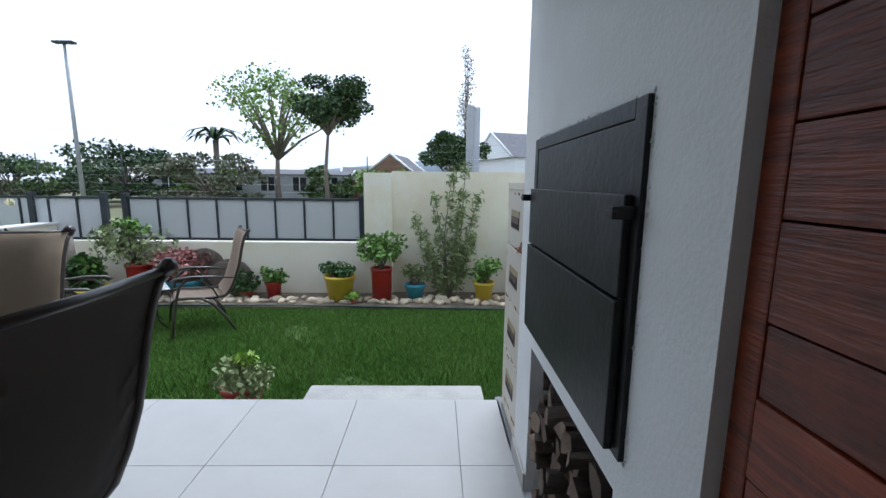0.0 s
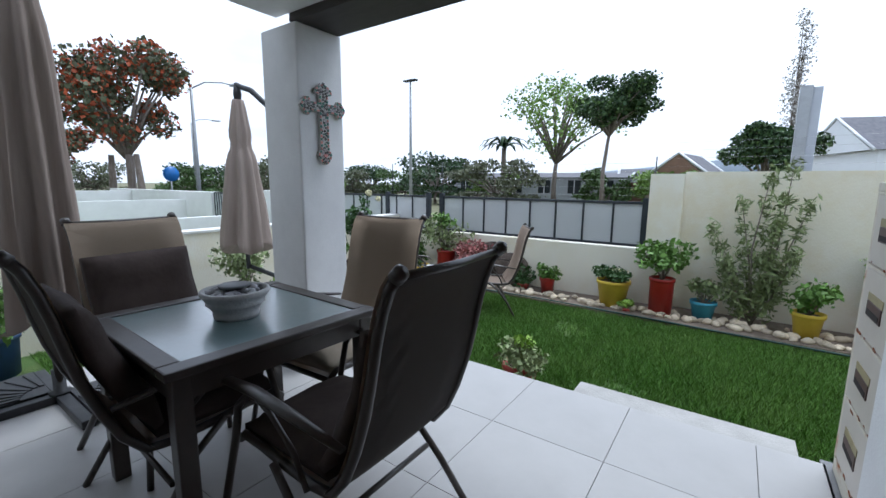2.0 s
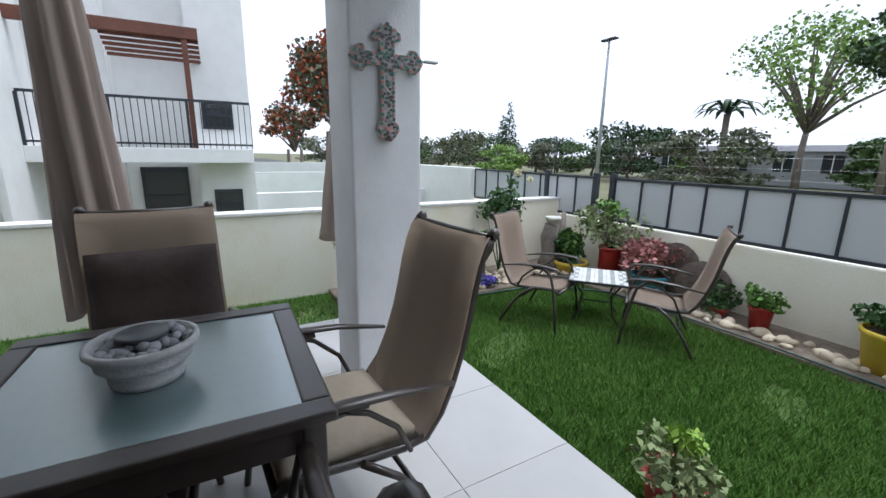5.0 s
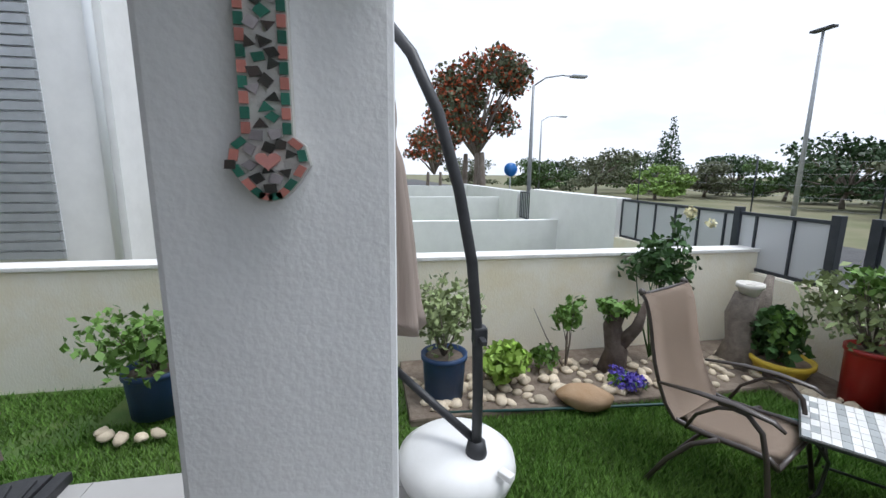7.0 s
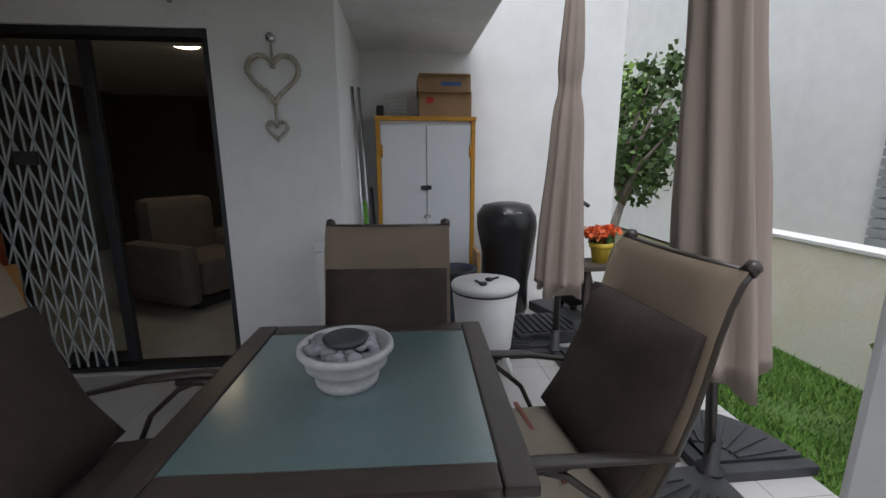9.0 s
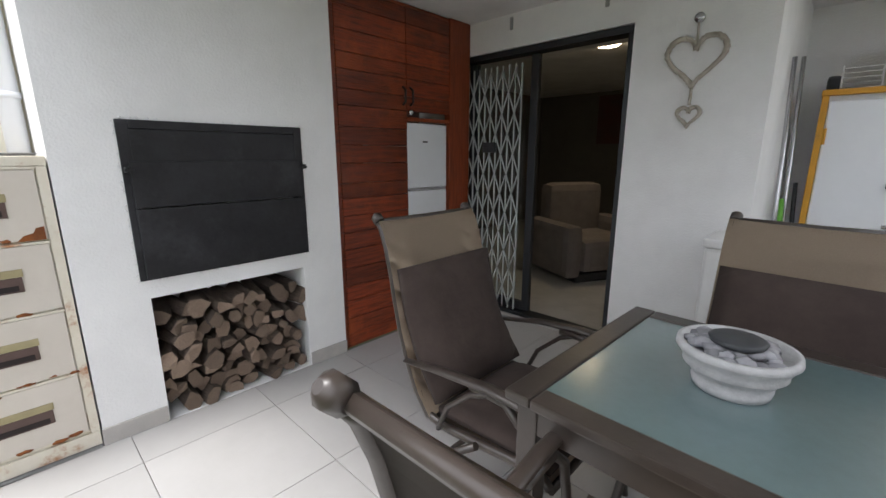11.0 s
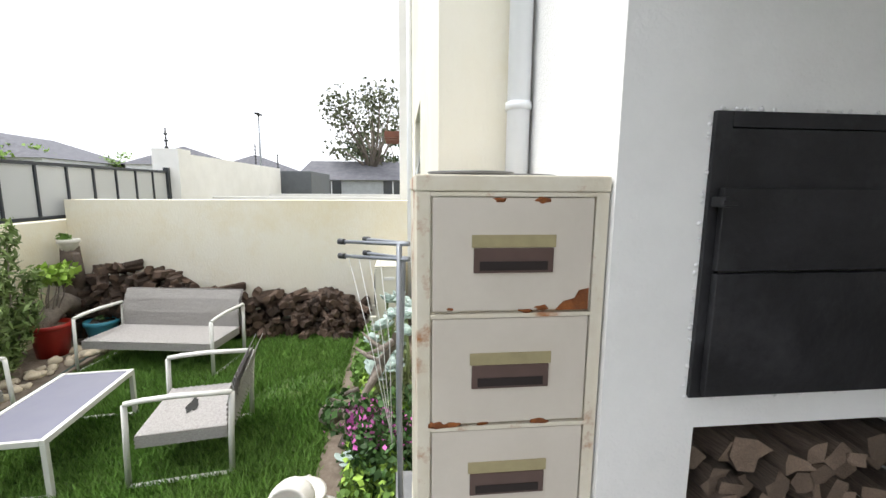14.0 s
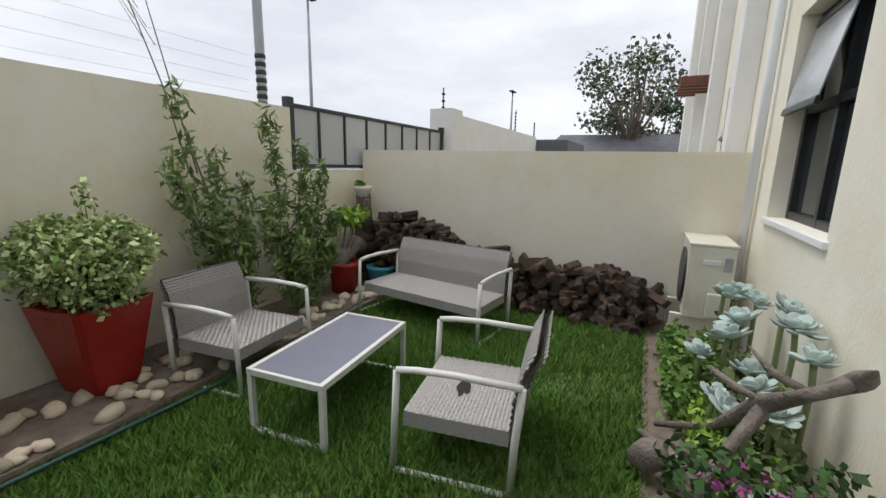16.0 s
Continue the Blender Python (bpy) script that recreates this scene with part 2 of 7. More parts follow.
def part(name, bm, mat, parent, label="", smooth=False):
    """One mesh object under a thing or a part."""
    ob = solid(name, bm, mat, smooth)
    ob.parent = parent
    if label:
        ob["label"] = label
    return ob


def thing(name, m, label, category, group="", kind=""):
    """An Empty at the thing's base, for its parts."""
    ob = new(name)
    ob.empty_display_size = 0.1
    ob.matrix_basis = m
    return tagged(ob, label, category, group, kind)


def structure(name, bm, mat, label, category):
    return tagged(solid(name, bm, mat), label, category, kind="structure")


def fresh():
    return bmesh.new()
# ---- the setting ----
WALL_X = 0.87      # face of the chimney wall
LAWN = -0.33
EDGE_Y = 2.175      # patio's garden edge
EDGE_X = -3.27
STREET_Y = 5.66    # face of the street wall
WEST_X = -4.91     # face of the neighbour's wall
EAST_X = 4.75      # face of the far dividing wall
FACADE_Y = 2.03

bm = fresh()
bmesh.ops.create_grid(bm, x_segments=8, y_segments=8, size=400)
structure("ground", bm, VERGE, "grassy sandy ground around the houses", "ground").location = (0, 0, -0.56)
bm = box(fresh(), -120, 7.2, -0.55, 120, 15, -0.48)
structure("road", bm, ASPHALT, "grey asphalt street behind the garden wall", "road")

# patio slab
bm = box(fresh(), EDGE_X, -0.98, -0.55, 0.90, EDGE_Y, -0.012)
box(bm, EDGE_X, -3.6, -0.55, -1.115, -0.98, -0.012)
floor = structure("floor", bm, GROUT, "covered patio floor of large pale grey porcelain tiles", "floor")
bm = box(fresh(), -1.0, -6.0, -0.30, 3.2, -0.982, 0.015)
structure("floor_inside", bm, SKIRT, "grey tiled living room floor", "floor")
bm = box(fresh(), -0.44, EDGE_Y + 0.003, -0.55, 0.82, 2.69, -0.17, 0.012)
structure("step", bm, STEP, "low concrete step between patio and lawn", "step")

# chimney wall with its openings
def wall_with_hole(bm, x0, x1, ys, zs, holes):
    """A wall of thickness x0 to x1, made of blocks around its openings."""
    for y0, y1 in zip(ys, ys[1:]):
        for z0, z1 in zip(zs, zs[1:]):
            if not any(h[0] <= y0 and y1 <= h[1] and h[2] <= z0 and z1 <= h[3] for h in holes):
                box(bm, x0, y0, z0, x1, y1, z1)
    bmesh.ops.remove_doubles(bm, verts=bm.verts, dist=1e-5)
    return bm

BRAAI = (0.57, 1.43, 0.75, 1.485)
NICHE = (0.605, 1.40, 0.0, 0.658)
bm = wall_with_hole(fresh(), WALL_X, 1.45, (0.335, 0.57, 0.605, 1.40, 1.43, 1.665), (-0.5, 0.0, 0.658, 0.75, 1.485, 2.35, 3.4), (BRAAI, NICHE))
box(bm, 1.45, 0.335, -0.5, 1.60, 1.665, 3.4)
structure("wall_chimney", bm, PLASTER, "white plastered chimney wall holding the built-in barbecue", "wall")
bm = box(fresh(), WALL_X - 0.012, 1.405, 0.0, WALL_X - 0.001, 1.67, 0.085, 0.003)
box(bm, WALL_X - 0.012, 0.335, 0.0, WALL_X - 0.001, 0.60, 0.085, 0.003)
structure("baseboard", bm, SKIRT, "grey tile skirting along the white wall", "baseboard")

# house walls
bm = box(fresh(), -0.40, -1.22, 2.112, 1.0, -0.98, 3.4)
box(bm, 1.0, -1.22, -0.3, 3.2, -0.98, 3.4)
box(bm, -1.115, -1.22, -0.3, -0.40, -0.98, 3.4)
structure("wall_north", bm, PLASTER, "white house wall around the sliding door", "wall")
bm = box(fresh(), -1.115, -6.0, -0.3, -0.90, -1.22, 3.4)
structure("wall_recess", bm, PLASTER, "white side wall of the storage recess", "wall")
bm = box(fresh(), -3.62, -2.6, -0.5, -1.115, -2.38, 6.2)
structure("wall_back", bm, PLASTER, "tall white house wall behind the storage cupboard", "wall")
bm = box(fresh(), 1.60, 0.0, -0.5, 15.0, 1.665, 6.2)
box(bm, 1.62, 1.665, -0.5, 3.15, FACADE_Y, 6.2)
box(bm, 3.15, 1.665, -0.5, 4.22, FACADE_Y, 0.70)
box(bm, 3.15, 1.665, 1.95, 4.22, FACADE_Y, 6.2)
box(bm, 4.22, 1.665, -0.5, 5.9, FACADE_Y, 6.2)
box(bm, 5.9, 1.665, -0.5, 6.8, FACADE_Y, 0.7)
box(bm, 5.9, 1.665, 1.95, 6.8, FACADE_Y, 6.2)
box(bm, 6.8, 1.665, -0.5, 15.0, FACADE_Y, 6.2)
bmesh.ops.remove_doubles(bm, verts=bm.verts, dist=1e-5)
structure("wall_facade", bm, CREAM_WALL, "cream plastered house front above the flower bed", "wall")
for n, x in enumerate((5.25, 7.2, 9.3, 11.6)):
    structure("wall_pier_%d" % (n + 1), box(fresh(), x, FACADE_Y, -0.5, x + 0.22, FACADE_Y + 0.16, 6.2, 0.01), PLASTER, "white plaster pier on the house front", "wall")
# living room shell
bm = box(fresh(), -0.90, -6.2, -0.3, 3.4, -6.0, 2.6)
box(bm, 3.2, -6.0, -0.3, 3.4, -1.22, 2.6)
structure("wall_inside", bm, INNER_SHADE, "living room walls coloured dark for the shade indoors", "wall")
bm = box(fresh(), -0.90, -6.0, 2.45, 3.2, -1.22, 2.6)
structure("ceiling_inside", bm, CEIL, "living room ceiling", "ceiling")

# roof over the patio
bm = box(fresh(), -2.13, -2.38, 2.345, 1.45, 1.37, 2.7)
structure("ceiling", bm, CEIL, "white ceiling over the patio", "ceiling")
bm = box(fresh(), -2.00, 1.372, 2.295, 1.45, 1.728, 2.52, 0.006)
structure("beam", bm, BLACK_BEAM, "dark beam across the patio front", "beam")
bm = box(fresh(), -2.31, 1.369, -0.3, -1.935, 1.733, 2.293, 0.012)
structure("pillar", bm, ROUGH_PLASTER, "white rough plastered square pillar", "pillar")

# garden walls
bm = box(fresh(), WEST_X - 0.2, -2.38, -0.5, WEST_X, STREET_Y + 0.22, 0.68)
structure("wall_west", bm, CREAM_WALL, "low cream garden wall towards the neighbour", "wall")
bm = box(fresh(), WEST_X - 0.22, -2.38, 0.68, WEST_X + 0.02, STREET_Y + 0.24, 0.715, 0.006)
structure("coping_west", bm, COPING, "white coping on the low garden wall", "coping")
bm = box(fresh(), WEST_X + 0.002, STREET_Y, -0.5, -0.54, STREET_Y + 0.2, 0.455)
box(bm, -7.4, STREET_Y, -0.5, WEST_X - 0.202, STREET_Y + 0.2, 0.455)
structure("wall_street_low", bm, CREAM_WALL, "low cream street wall under the fence", "wall")
bm = box(fresh(), -0.54, STREET_Y, -0.5, -0.157, STREET_Y + 0.34, 1.45)
box(bm, -0.157, STREET_Y + 0.10, -0.5, 3.67, STREET_Y + 0.30, 1.475)
structure("wall_street_high", bm, CREAM_WALL, "high cream street wall with a stepped pier", "wall")
bm = box(fresh(), 3.67, STREET_Y + 0.10, -0.5, 6.98, STREET_Y + 0.3, 0.92)
structure("wall_street_east", bm, CREAM_WALL, "low cream street wall under the far fence", "wall")
bm = box(fresh(), EAST_X, FACADE_Y, -0.5, EAST_X + 0.2, STREET_Y + 0.1, 1.145)
structure("wall_east", bm, CREAM_WALL, "cream dividing wall behind the wood pile", "wall")
bm = box(fresh(), 6.98, STREET_Y + 0.0, -0.5, 7.38, STREET_Y + 0.4, 1.88)
box(bm, 7.38, STREET_Y + 0.1, -0.5, 13.0, STREET_Y + 0.3, 1.83)
structure("wall_street_far", bm, PLASTER, "white street wall of the next garden", "wall")
def garden_wall(name, x0, y0, x1, y1, top):
    structure(name, box(fresh(), x0, y0, -0.5, x1, y1, top), PLASTER, "white dividing wall of a further garden", "wall")


for n, (x0, y0, x1, y1, top) in enumerate(((8.3, FACADE_Y, 8.5, STREET_Y + 0.1, 1.10), (11.8, FACADE_Y, 12.0, STREET_Y + 0.1, 1.10), (-11.1, STREET_Y, -7.4, STREET_Y + 0.25, 1.09),
                                           (-9.7, 1.6, -9.5, STREET_Y, 0.50), (-20.0, STREET_Y, -12.0, STREET_Y + 0.25, 1.0), (-13.8, 0.6, -13.6, STREET_Y, 0.75), (-18.0, 0.6, -17.8, STREET_Y, 0.95))):
    garden_wall("wall_garden_%d" % (n + 1), x0, y0, x1, y1, top)

# lawn and beds
def lawn_part(name, x0, x1, y0, y1, label):
    bm = box(fresh(), x0, y0, -0.57, x1, y1, LAWN)
    return structure(name, bm, TURF, label, "lawn")


lawn_part("lawn", WEST_X, EAST_X, EDGE_Y, STREET_Y + 0.1, "green lawn with worn patches")
lawn_part("lawn_side", WEST_X, EDGE_X, -2.38, EDGE_Y, "narrow strip of lawn along the wall")
lawn_part("lawn_neighbour", -20, WEST_X - 0.2, 1.0, STREET_Y, "neighbour's lawn behind the wall")
# ---- furniture on the patio ----
MESH_CLOTH = see_through("taupe_mesh_cloth", (0.43, 0.34, 0.25), 0.95, 0.7)
MESH_BACK_SHADE = see_through("back_shade_mesh", (0.075, 0.058, 0.047), 0.90, 0.7)
BRONZE = material("bronze_powder_coat", (0.040, 0.031, 0.026), 0.34, second=(0.055, 0.043, 0.036), scale=9, bump=0.05, spec=0.6)
CUSHION = material("brown_canvas", (0.040, 0.027, 0.023), 0.95, second=(0.062, 0.044, 0.037), scale=5, bump=0.35, bump_scale=28)
BEIGE_CUSHION = material("beige_canvas", (0.36, 0.31, 0.24), 0.95, second=(0.30, 0.25, 0.19), scale=6, bump=0.3, bump_scale=25)
STRIPE = material("red_stripe_cloth", (0.32, 0.13, 0.09), 0.95, scale=12)
TABLE_GLASS = material("frosted_glass_top", (0.11, 0.18, 0.188), 0.28, second=(0.10, 0.165, 0.172), scale=30, bump=0.03, bump_scale=220, spec=1.0, rough2=0.34)
TABLE_GLASS.node_tree.nodes["Principled BSDF"].inputs["Coat Weight"].default_value = 1.0
TABLE_GLASS.node_tree.nodes["Principled BSDF"].inputs["Coat IOR"].default_value = 2.0
TABLE_GLASS.node_tree.nodes["Principled BSDF"].inputs["Coat Roughness"].default_value = 0.2
STONEWARE = material("grey_stoneware", (0.56, 0.56, 0.56), 0.75, second=(0.42, 0.42, 0.42), scale=14, bump=0.3, bump_scale=80)
PEBBLE = material("grey_pebble", (0.26, 0.26, 0.28), 0.6, second=(0.36, 0.36, 0.37), scale=10, island=0.35, bump=0.1)
CANVAS = material("taupe_umbrella_canvas", (0.35, 0.285, 0.245), 0.95, second=(0.30, 0.245, 0.21), scale=2.2, mixed=0.9, bump=0.3, bump_scale=9, stretch=(6, 6, 0.6))
PLASTIC_BLACK = material("black_plastic", (0.022, 0.023, 0.026), 0.5, second=(0.035, 0.036, 0.04), scale=12, bump=0.12)
WHITE_PLASTIC = material("white_plastic", (0.74, 0.74, 0.73), 0.42, second=(0.68, 0.68, 0.66), scale=4, bump=0.05, stain=(0.55, 0.53, 0.48), stain_scale=3, stain_at=(0.65, 0.9))
CHROME = material("chrome", (0.6, 0.6, 0.62), 0.22, metal=1.0, scale=20)
ENAMEL = material("white_enamel", (0.78, 0.80, 0.82), 0.3, second=(0.75, 0.77, 0.79), scale=3)
YELLOW_FRAME = material("yellow_painted_steel", (0.62, 0.30, 0.02), 0.5, second=(0.5, 0.24, 0.02), scale=8, stain=(0.25, 0.12, 0.03), stain_scale=6, stain_at=(0.6, 0.75))
CARD = material("brown_cardboard", (0.36, 0.22, 0.12), 0.9, second=(0.31, 0.19, 0.10), scale=5, bump=0.15, bump_scale=40)
NAVY = material("dark_blue_plastic", (0.06, 0.075, 0.12), 0.6, scale=6)


def sheet(bm, rows, thick=0.006):
    """A cloth from rows of points, with a thickness."""
    grid = [[bm.verts.new(p) for p in row] for row in rows]
    faces = []
    for r0, r1 in zip(grid, grid[1:]):
        for a, b, c, d in zip(r0, r0[1:], r1[1:], r1):
            f = bm.faces.new((a, b, c, d))
            f.smooth = True
            faces.append(f)
    if thick:
        bmesh.ops.solidify(bm, geom=faces, thickness=thick)
    return bm


def pad(bm, rows, thick):
    """A stuffed cushion over a grid of points: thick in the middle, thin at its piped edge."""
    nr, nc = len(rows), len(rows[0])
    normal = []
    for i in range(nr):
        line = []
        for j in range(nc):
            a = Vector(rows[min(i + 1, nr - 1)][j]) - Vector(rows[max(i - 1, 0)][j])
            b = Vector(rows[i][min(j + 1, nc - 1)]) - Vector(rows[i][max(j - 1, 0)])
            line.append(b.cross(a).normalized())
        normal.append(line)
    layers = []
    for s in (0, 1):
        g = []
        for i in range(nr):
            line = []
            for j in range(nc):
                u, v = 2 * i / (nr - 1) - 1, 2 * j / (nc - 1) - 1
                full = (1 - abs(u) ** 6) * (1 - abs(v) ** 6)
                lumpy = 1 + 0.18 * noise.noise(Vector((u * 2.1, v * 2.3, thick * 40)))
                h = 0.006 + (thick if s else 0.0) * (0.25 + 0.75 * full) * lumpy
                line.append(bm.verts.new(Vector(rows[i][j]) + normal[i][j] * (h if s else -0.004)))
            g.append(line)
        layers.append(g)
    low, high = layers
    for g in layers:
        for r0, r1 in zip(g, g[1:]):
            for a, b, c, d in zip(r0, r0[1:], r1[1:], r1):
                bm.faces.new((a, b, c, d)).smooth = True
    rim = [(i, 0) for i in range(nr)] + [(nr - 1, j) for j in range(1, nc)] + [(i, nc - 1) for i in range(nr - 2, -1, -1)] + [(0, j) for j in range(nc - 2, 0, -1)]
    for (i0, j0), (i1, j1) in zip(rim, rim[1:] + rim[:1]):
        bm.faces.new((low[i0][j0], low[i1][j1], high[i1][j1], high[i0][j0])).smooth = True
    return bm


BACK_CURVE = [(-0.225, 0.405), (-0.285, 0.48), (-0.33, 0.58), (-0.37, 0.70), (-0.393, 0.80), (-0.415, 0.91), (-0.437, 0.995), (-0.462, 1.06), (-0.485, 1.092)]
SEAT_CURVE = [(0.27, 0.395), (0.235, 0.425), (0.12, 0.42), (0.0, 0.405), (-0.14, 0.395), (-0.225, 0.405)]


def sling_chair(m, cloth, frame_mat, label, group, width=0.50, arms=True, scale=1.0):
    """A reclining sling chair with mesh cloth between curved side rails."""
    c = thing("sling_chair", m, label, "chair", group)
    h = width / 2

    def across(curve, wide, n=5):
        return [[(wide * (2 * k / (n - 1) - 1), y, z - 0.008 * (1 - (2 * k / (n - 1) - 1) ** 2)) for k in range(n)] for y, z in curve]

    part("seat", sheet(fresh(), across(SEAT_CURVE, h - 0.012)), cloth, c, "stretched mesh seat")
    part("backrest", sheet(fresh(), [[(x, y + 0.017, z + 0.004) for x, y, z in row] for row in across(BACK_CURVE, h + 0.016)]), cloth, c, "stretched mesh backrest")
    # Added sheet: its dark colour gives the rear side its shade.
    if cloth is MESH_CLOTH:
        part("back_shade", sheet(fresh(), [[(x, y - 0.004, z) for x, y, z in row] for row in across(BACK_CURVE, h - 0.014)]), MESH_BACK_SHADE, c, "added dark mesh sheet for the shaded rear of the backrest")
    for s in (-1, 1):
        rail = [(s * h, y, z) for y, z in reversed(SEAT_CURVE)]
        part("side_rail", tube(fresh(), [(s * h, y, z) for y, z in SEAT_CURVE] + [(s * h, y, z) for y, z in BACK_CURVE[1:]], 0.016, 8), frame_mat, c)
        part("front_leg", tube(fresh(), [(s * (h + 0.085), 0.30, 0.0), (s * (h + 0.06), 0.275, 0.20), (s * (h + 0.035), 0.235, 0.42), (s * (h + 0.035), 0.20, 0.56), (s * (h + 0.035), 0.13, 0.625), (s * (h + 0.035), 0.0, 0.63)], 0.014, 8), frame_mat, c)
        part("rear_leg", tube(fresh(), [(s * (h + 0.03), 0.02, 0.42), (s * (h + 0.045), -0.10, 0.33), (s * (h + 0.075), -0.21, 0.18), (s * (h + 0.12), -0.30, 0.0)], 0.014, 8), frame_mat, c)
        part("armrest", tube(fresh(), [(s * (h + 0.045), 0.29, 0.615), (s * (h + 0.045), 0.24, 0.645), (s * (h + 0.045), 0.08, 0.655), (s * (h + 0.045), -0.10, 0.64), (s * (h + 0.03), -0.315, 0.60)], [0.012, 0.021, 0.024, 0.022, 0.014], 10, flat=0.55), frame_mat, c)
        part("arm_brace", tube(fresh(), [(s * (h + 0.04), 0.10, 0.64), (s * (h + 0.04), 0.0, 0.60), (s * (h + 0.035), -0.10, 0.51), (s * (h + 0.03), -0.15, 0.40)], 0.010, 6), frame_mat, c)
        part("end_cap", tube(fresh(), [(s * h, BACK_CURVE[-1][0] + 0.004, BACK_CURVE[-1][1] - 0.004), (s * h, BACK_CURVE[-1][0] - 0.016, BACK_CURVE[-1][1] + 0.016), (s * h, BACK_CURVE[-1][0] - 0.026, BACK_CURVE[-1][1] + 0.023)], [0.021, 0.021, 0.008], 10), frame_mat, c, "rounded plastic end cap")
    part("front_bar", tube(fresh(), [(-h, 0.272, 0.39), (h, 0.272, 0.39)], 0.013, 8), frame_mat, c)
    part("rear_bar", tube(fresh(), [(-h - 0.03, -0.17, 0.25), (h + 0.03, -0.17, 0.25)], 0.011, 8), frame_mat, c)
    part("top_bar", tube(fresh(), [(-h, -0.482, 1.09), (0, -0.488, 1.086), (h, -0.482, 1.09)], 0.012, 8), frame_mat, c)
    return c


def cushion_grid(curve, wide, lift, n=9):
    out = []
    pts = [Vector((0, y, z)) for y, z in curve]
    total = 14
    for i in range(total):
        f = i / (total - 1) * (len(pts) - 1)
        k = min(int(f), len(pts) - 2)
        p = pts[k].lerp(pts[k + 1], f - k)
        out.append([(wide * (2 * j / (n - 1) - 1), p.y, p.z) for j in range(n)])
    return out


def seat_cushion(m, mat, label, stripes=False):
    ob = solid("seat_cushion", pad(fresh(), cushion_grid([(0.26, 0.425), (0.1, 0.43), (-0.19, 0.425)], 0.235, 0)[::-1], 0.065), mat)
    ob.matrix_basis = m
    tagged(ob, label, "cushion", "cushions of the dining chairs")
    if stripes:
        for k in range(4):
            y = 0.20 - 0.085 * k
            part("stripe", box(fresh(), -0.20, y, 0.494, 0.20, y + 0.014, 0.4995), STRIPE, ob, "thin red woven stripe")
    return ob


def back_cushion(m, mat, label):
    ob = solid("back_cushion", pad(fresh(), cushion_grid([(-0.19, 0.46), (-0.285, 0.60), (-0.345, 0.75), (-0.385, 0.925)], 0.25, 0)[::-1], 0.085), mat)
    ob.matrix_basis = m
    return tagged(ob, label, "cushion", "cushions of the dining chairs")


CHAIRS = {"east": pose(-0.71, 0.608, 0, 0, 0, 90), "south": pose(-1.40, 0.37, 0, 0, 0, -3), "west": pose(-1.86, 0.55, 0, 0, 0, -85), "north": pose(-1.338, 1.10, 0, 0, 0, 183)}
for side, m in CHAIRS.items():
    sling_chair(m, MESH_CLOTH, BRONZE, "reclining patio chair of bronze tube with taupe mesh sling", "chairs round the table")
for side in ("east", "south", "west"):
    back_cushion(CHAIRS[side], CUSHION, "dark brown canvas back cushion leaning on a patio chair")
seat_cushion(CHAIRS["east"], CUSHION, "dark brown canvas seat cushion on a patio chair")
seat_cushion(CHAIRS["south"], CUSHION, "dark brown canvas seat cushion on the pushed-in chair")
seat_cushion(CHAIRS["west"], BEIGE_CUSHION, "beige seat cushion with thin red stripes on a patio chair", True)
seat_cushion(CHAIRS["north"], BEIGE_CUSHION, "plain beige seat cushion on the chair by the pillar")

# dining table
TX0, TX1, TY0, TY1, TZ = -1.772, -0.912, 0.135, 1.0, 0.742
table = thing("dining_table", pose((TX0 + TX1) / 2, (TY0 + TY1) / 2, 0, 0, 0, -2), "square bronze patio table with frosted glass top", "table")
hx, hy = (TX1 - TX0) / 2, (TY1 - TY0) / 2
for s in (-1, 1):
    part("top_rail", box(fresh(), s * (hx - 0.075), -hy, TZ - 0.03, s * hx, hy, TZ, 0.007), BRONZE, table)
    part("top_rail", box(fresh(), -hx + 0.077, s * (hy - 0.075), TZ - 0.03, hx - 0.077, s * hy, TZ - 0.001, 0.007), BRONZE, table)
    part("apron", box(fresh(), s * (hx - 0.055), -hy + 0.03, TZ - 0.115, s * (hx - 0.03), hy - 0.03, TZ - 0.031, 0.004), BRONZE, table)
    part("apron", box(fresh(), -hx + 0.057, s * (hy - 0.055), TZ - 0.115, hx - 0.057, s * (hy - 0.03), TZ - 0.031, 0.004), BRONZE, table)
    for r in (-1, 1):
        part("leg", box(fresh(), s * (hx - 0.085), r * (hy - 0.085), 0, s * (hx - 0.025), r * (hy - 0.025), TZ - 0.032, 0.006), BRONZE, table)
part("glass_top", box(fresh(), -hx + 0.074, -hy + 0.074, TZ - 0.016, hx - 0.074, hy - 0.074, TZ - 0.007), TABLE_GLASS, table, "frosted pale blue-green glass")

bowl = thing("pebble_bowl", pose(-1.32, 0.556, TZ - 0.006), "round grey stoneware bowl filled with pebbles", "bowl")
part("bowl", lathe(fresh(), [(0.0, 0.0), (0.088, 0.0), (0.093, 0.018), (0.088, 0.026), (0.108, 0.055), (0.118, 0.062), (0.114, 0.070), (0.132, 0.098), (0.138, 0.104), (0.136, 0.118), (0.124, 0.120), (0.118, 0.100), (0.05, 0.085), (0.0, 0.085)], 40), STONEWARE, bowl)
bm = fresh()
random.seed(4)
for k in range(54):
    a, r = random.random() * 6.283, 0.112 * math.sqrt(random.random())
    lump(bm, (r * math.cos(a), r * math.sin(a), 0.104 + 0.022 * random.random() * (1.1 - r / 0.12)), 0.017 + 0.008 * random.random(), k, 0.3, 1, (1.25, 0.95, 0.7))
part("pebbles", bm, PEBBLE, bowl, "loose smooth grey pebbles")["kind"] = "stuff"
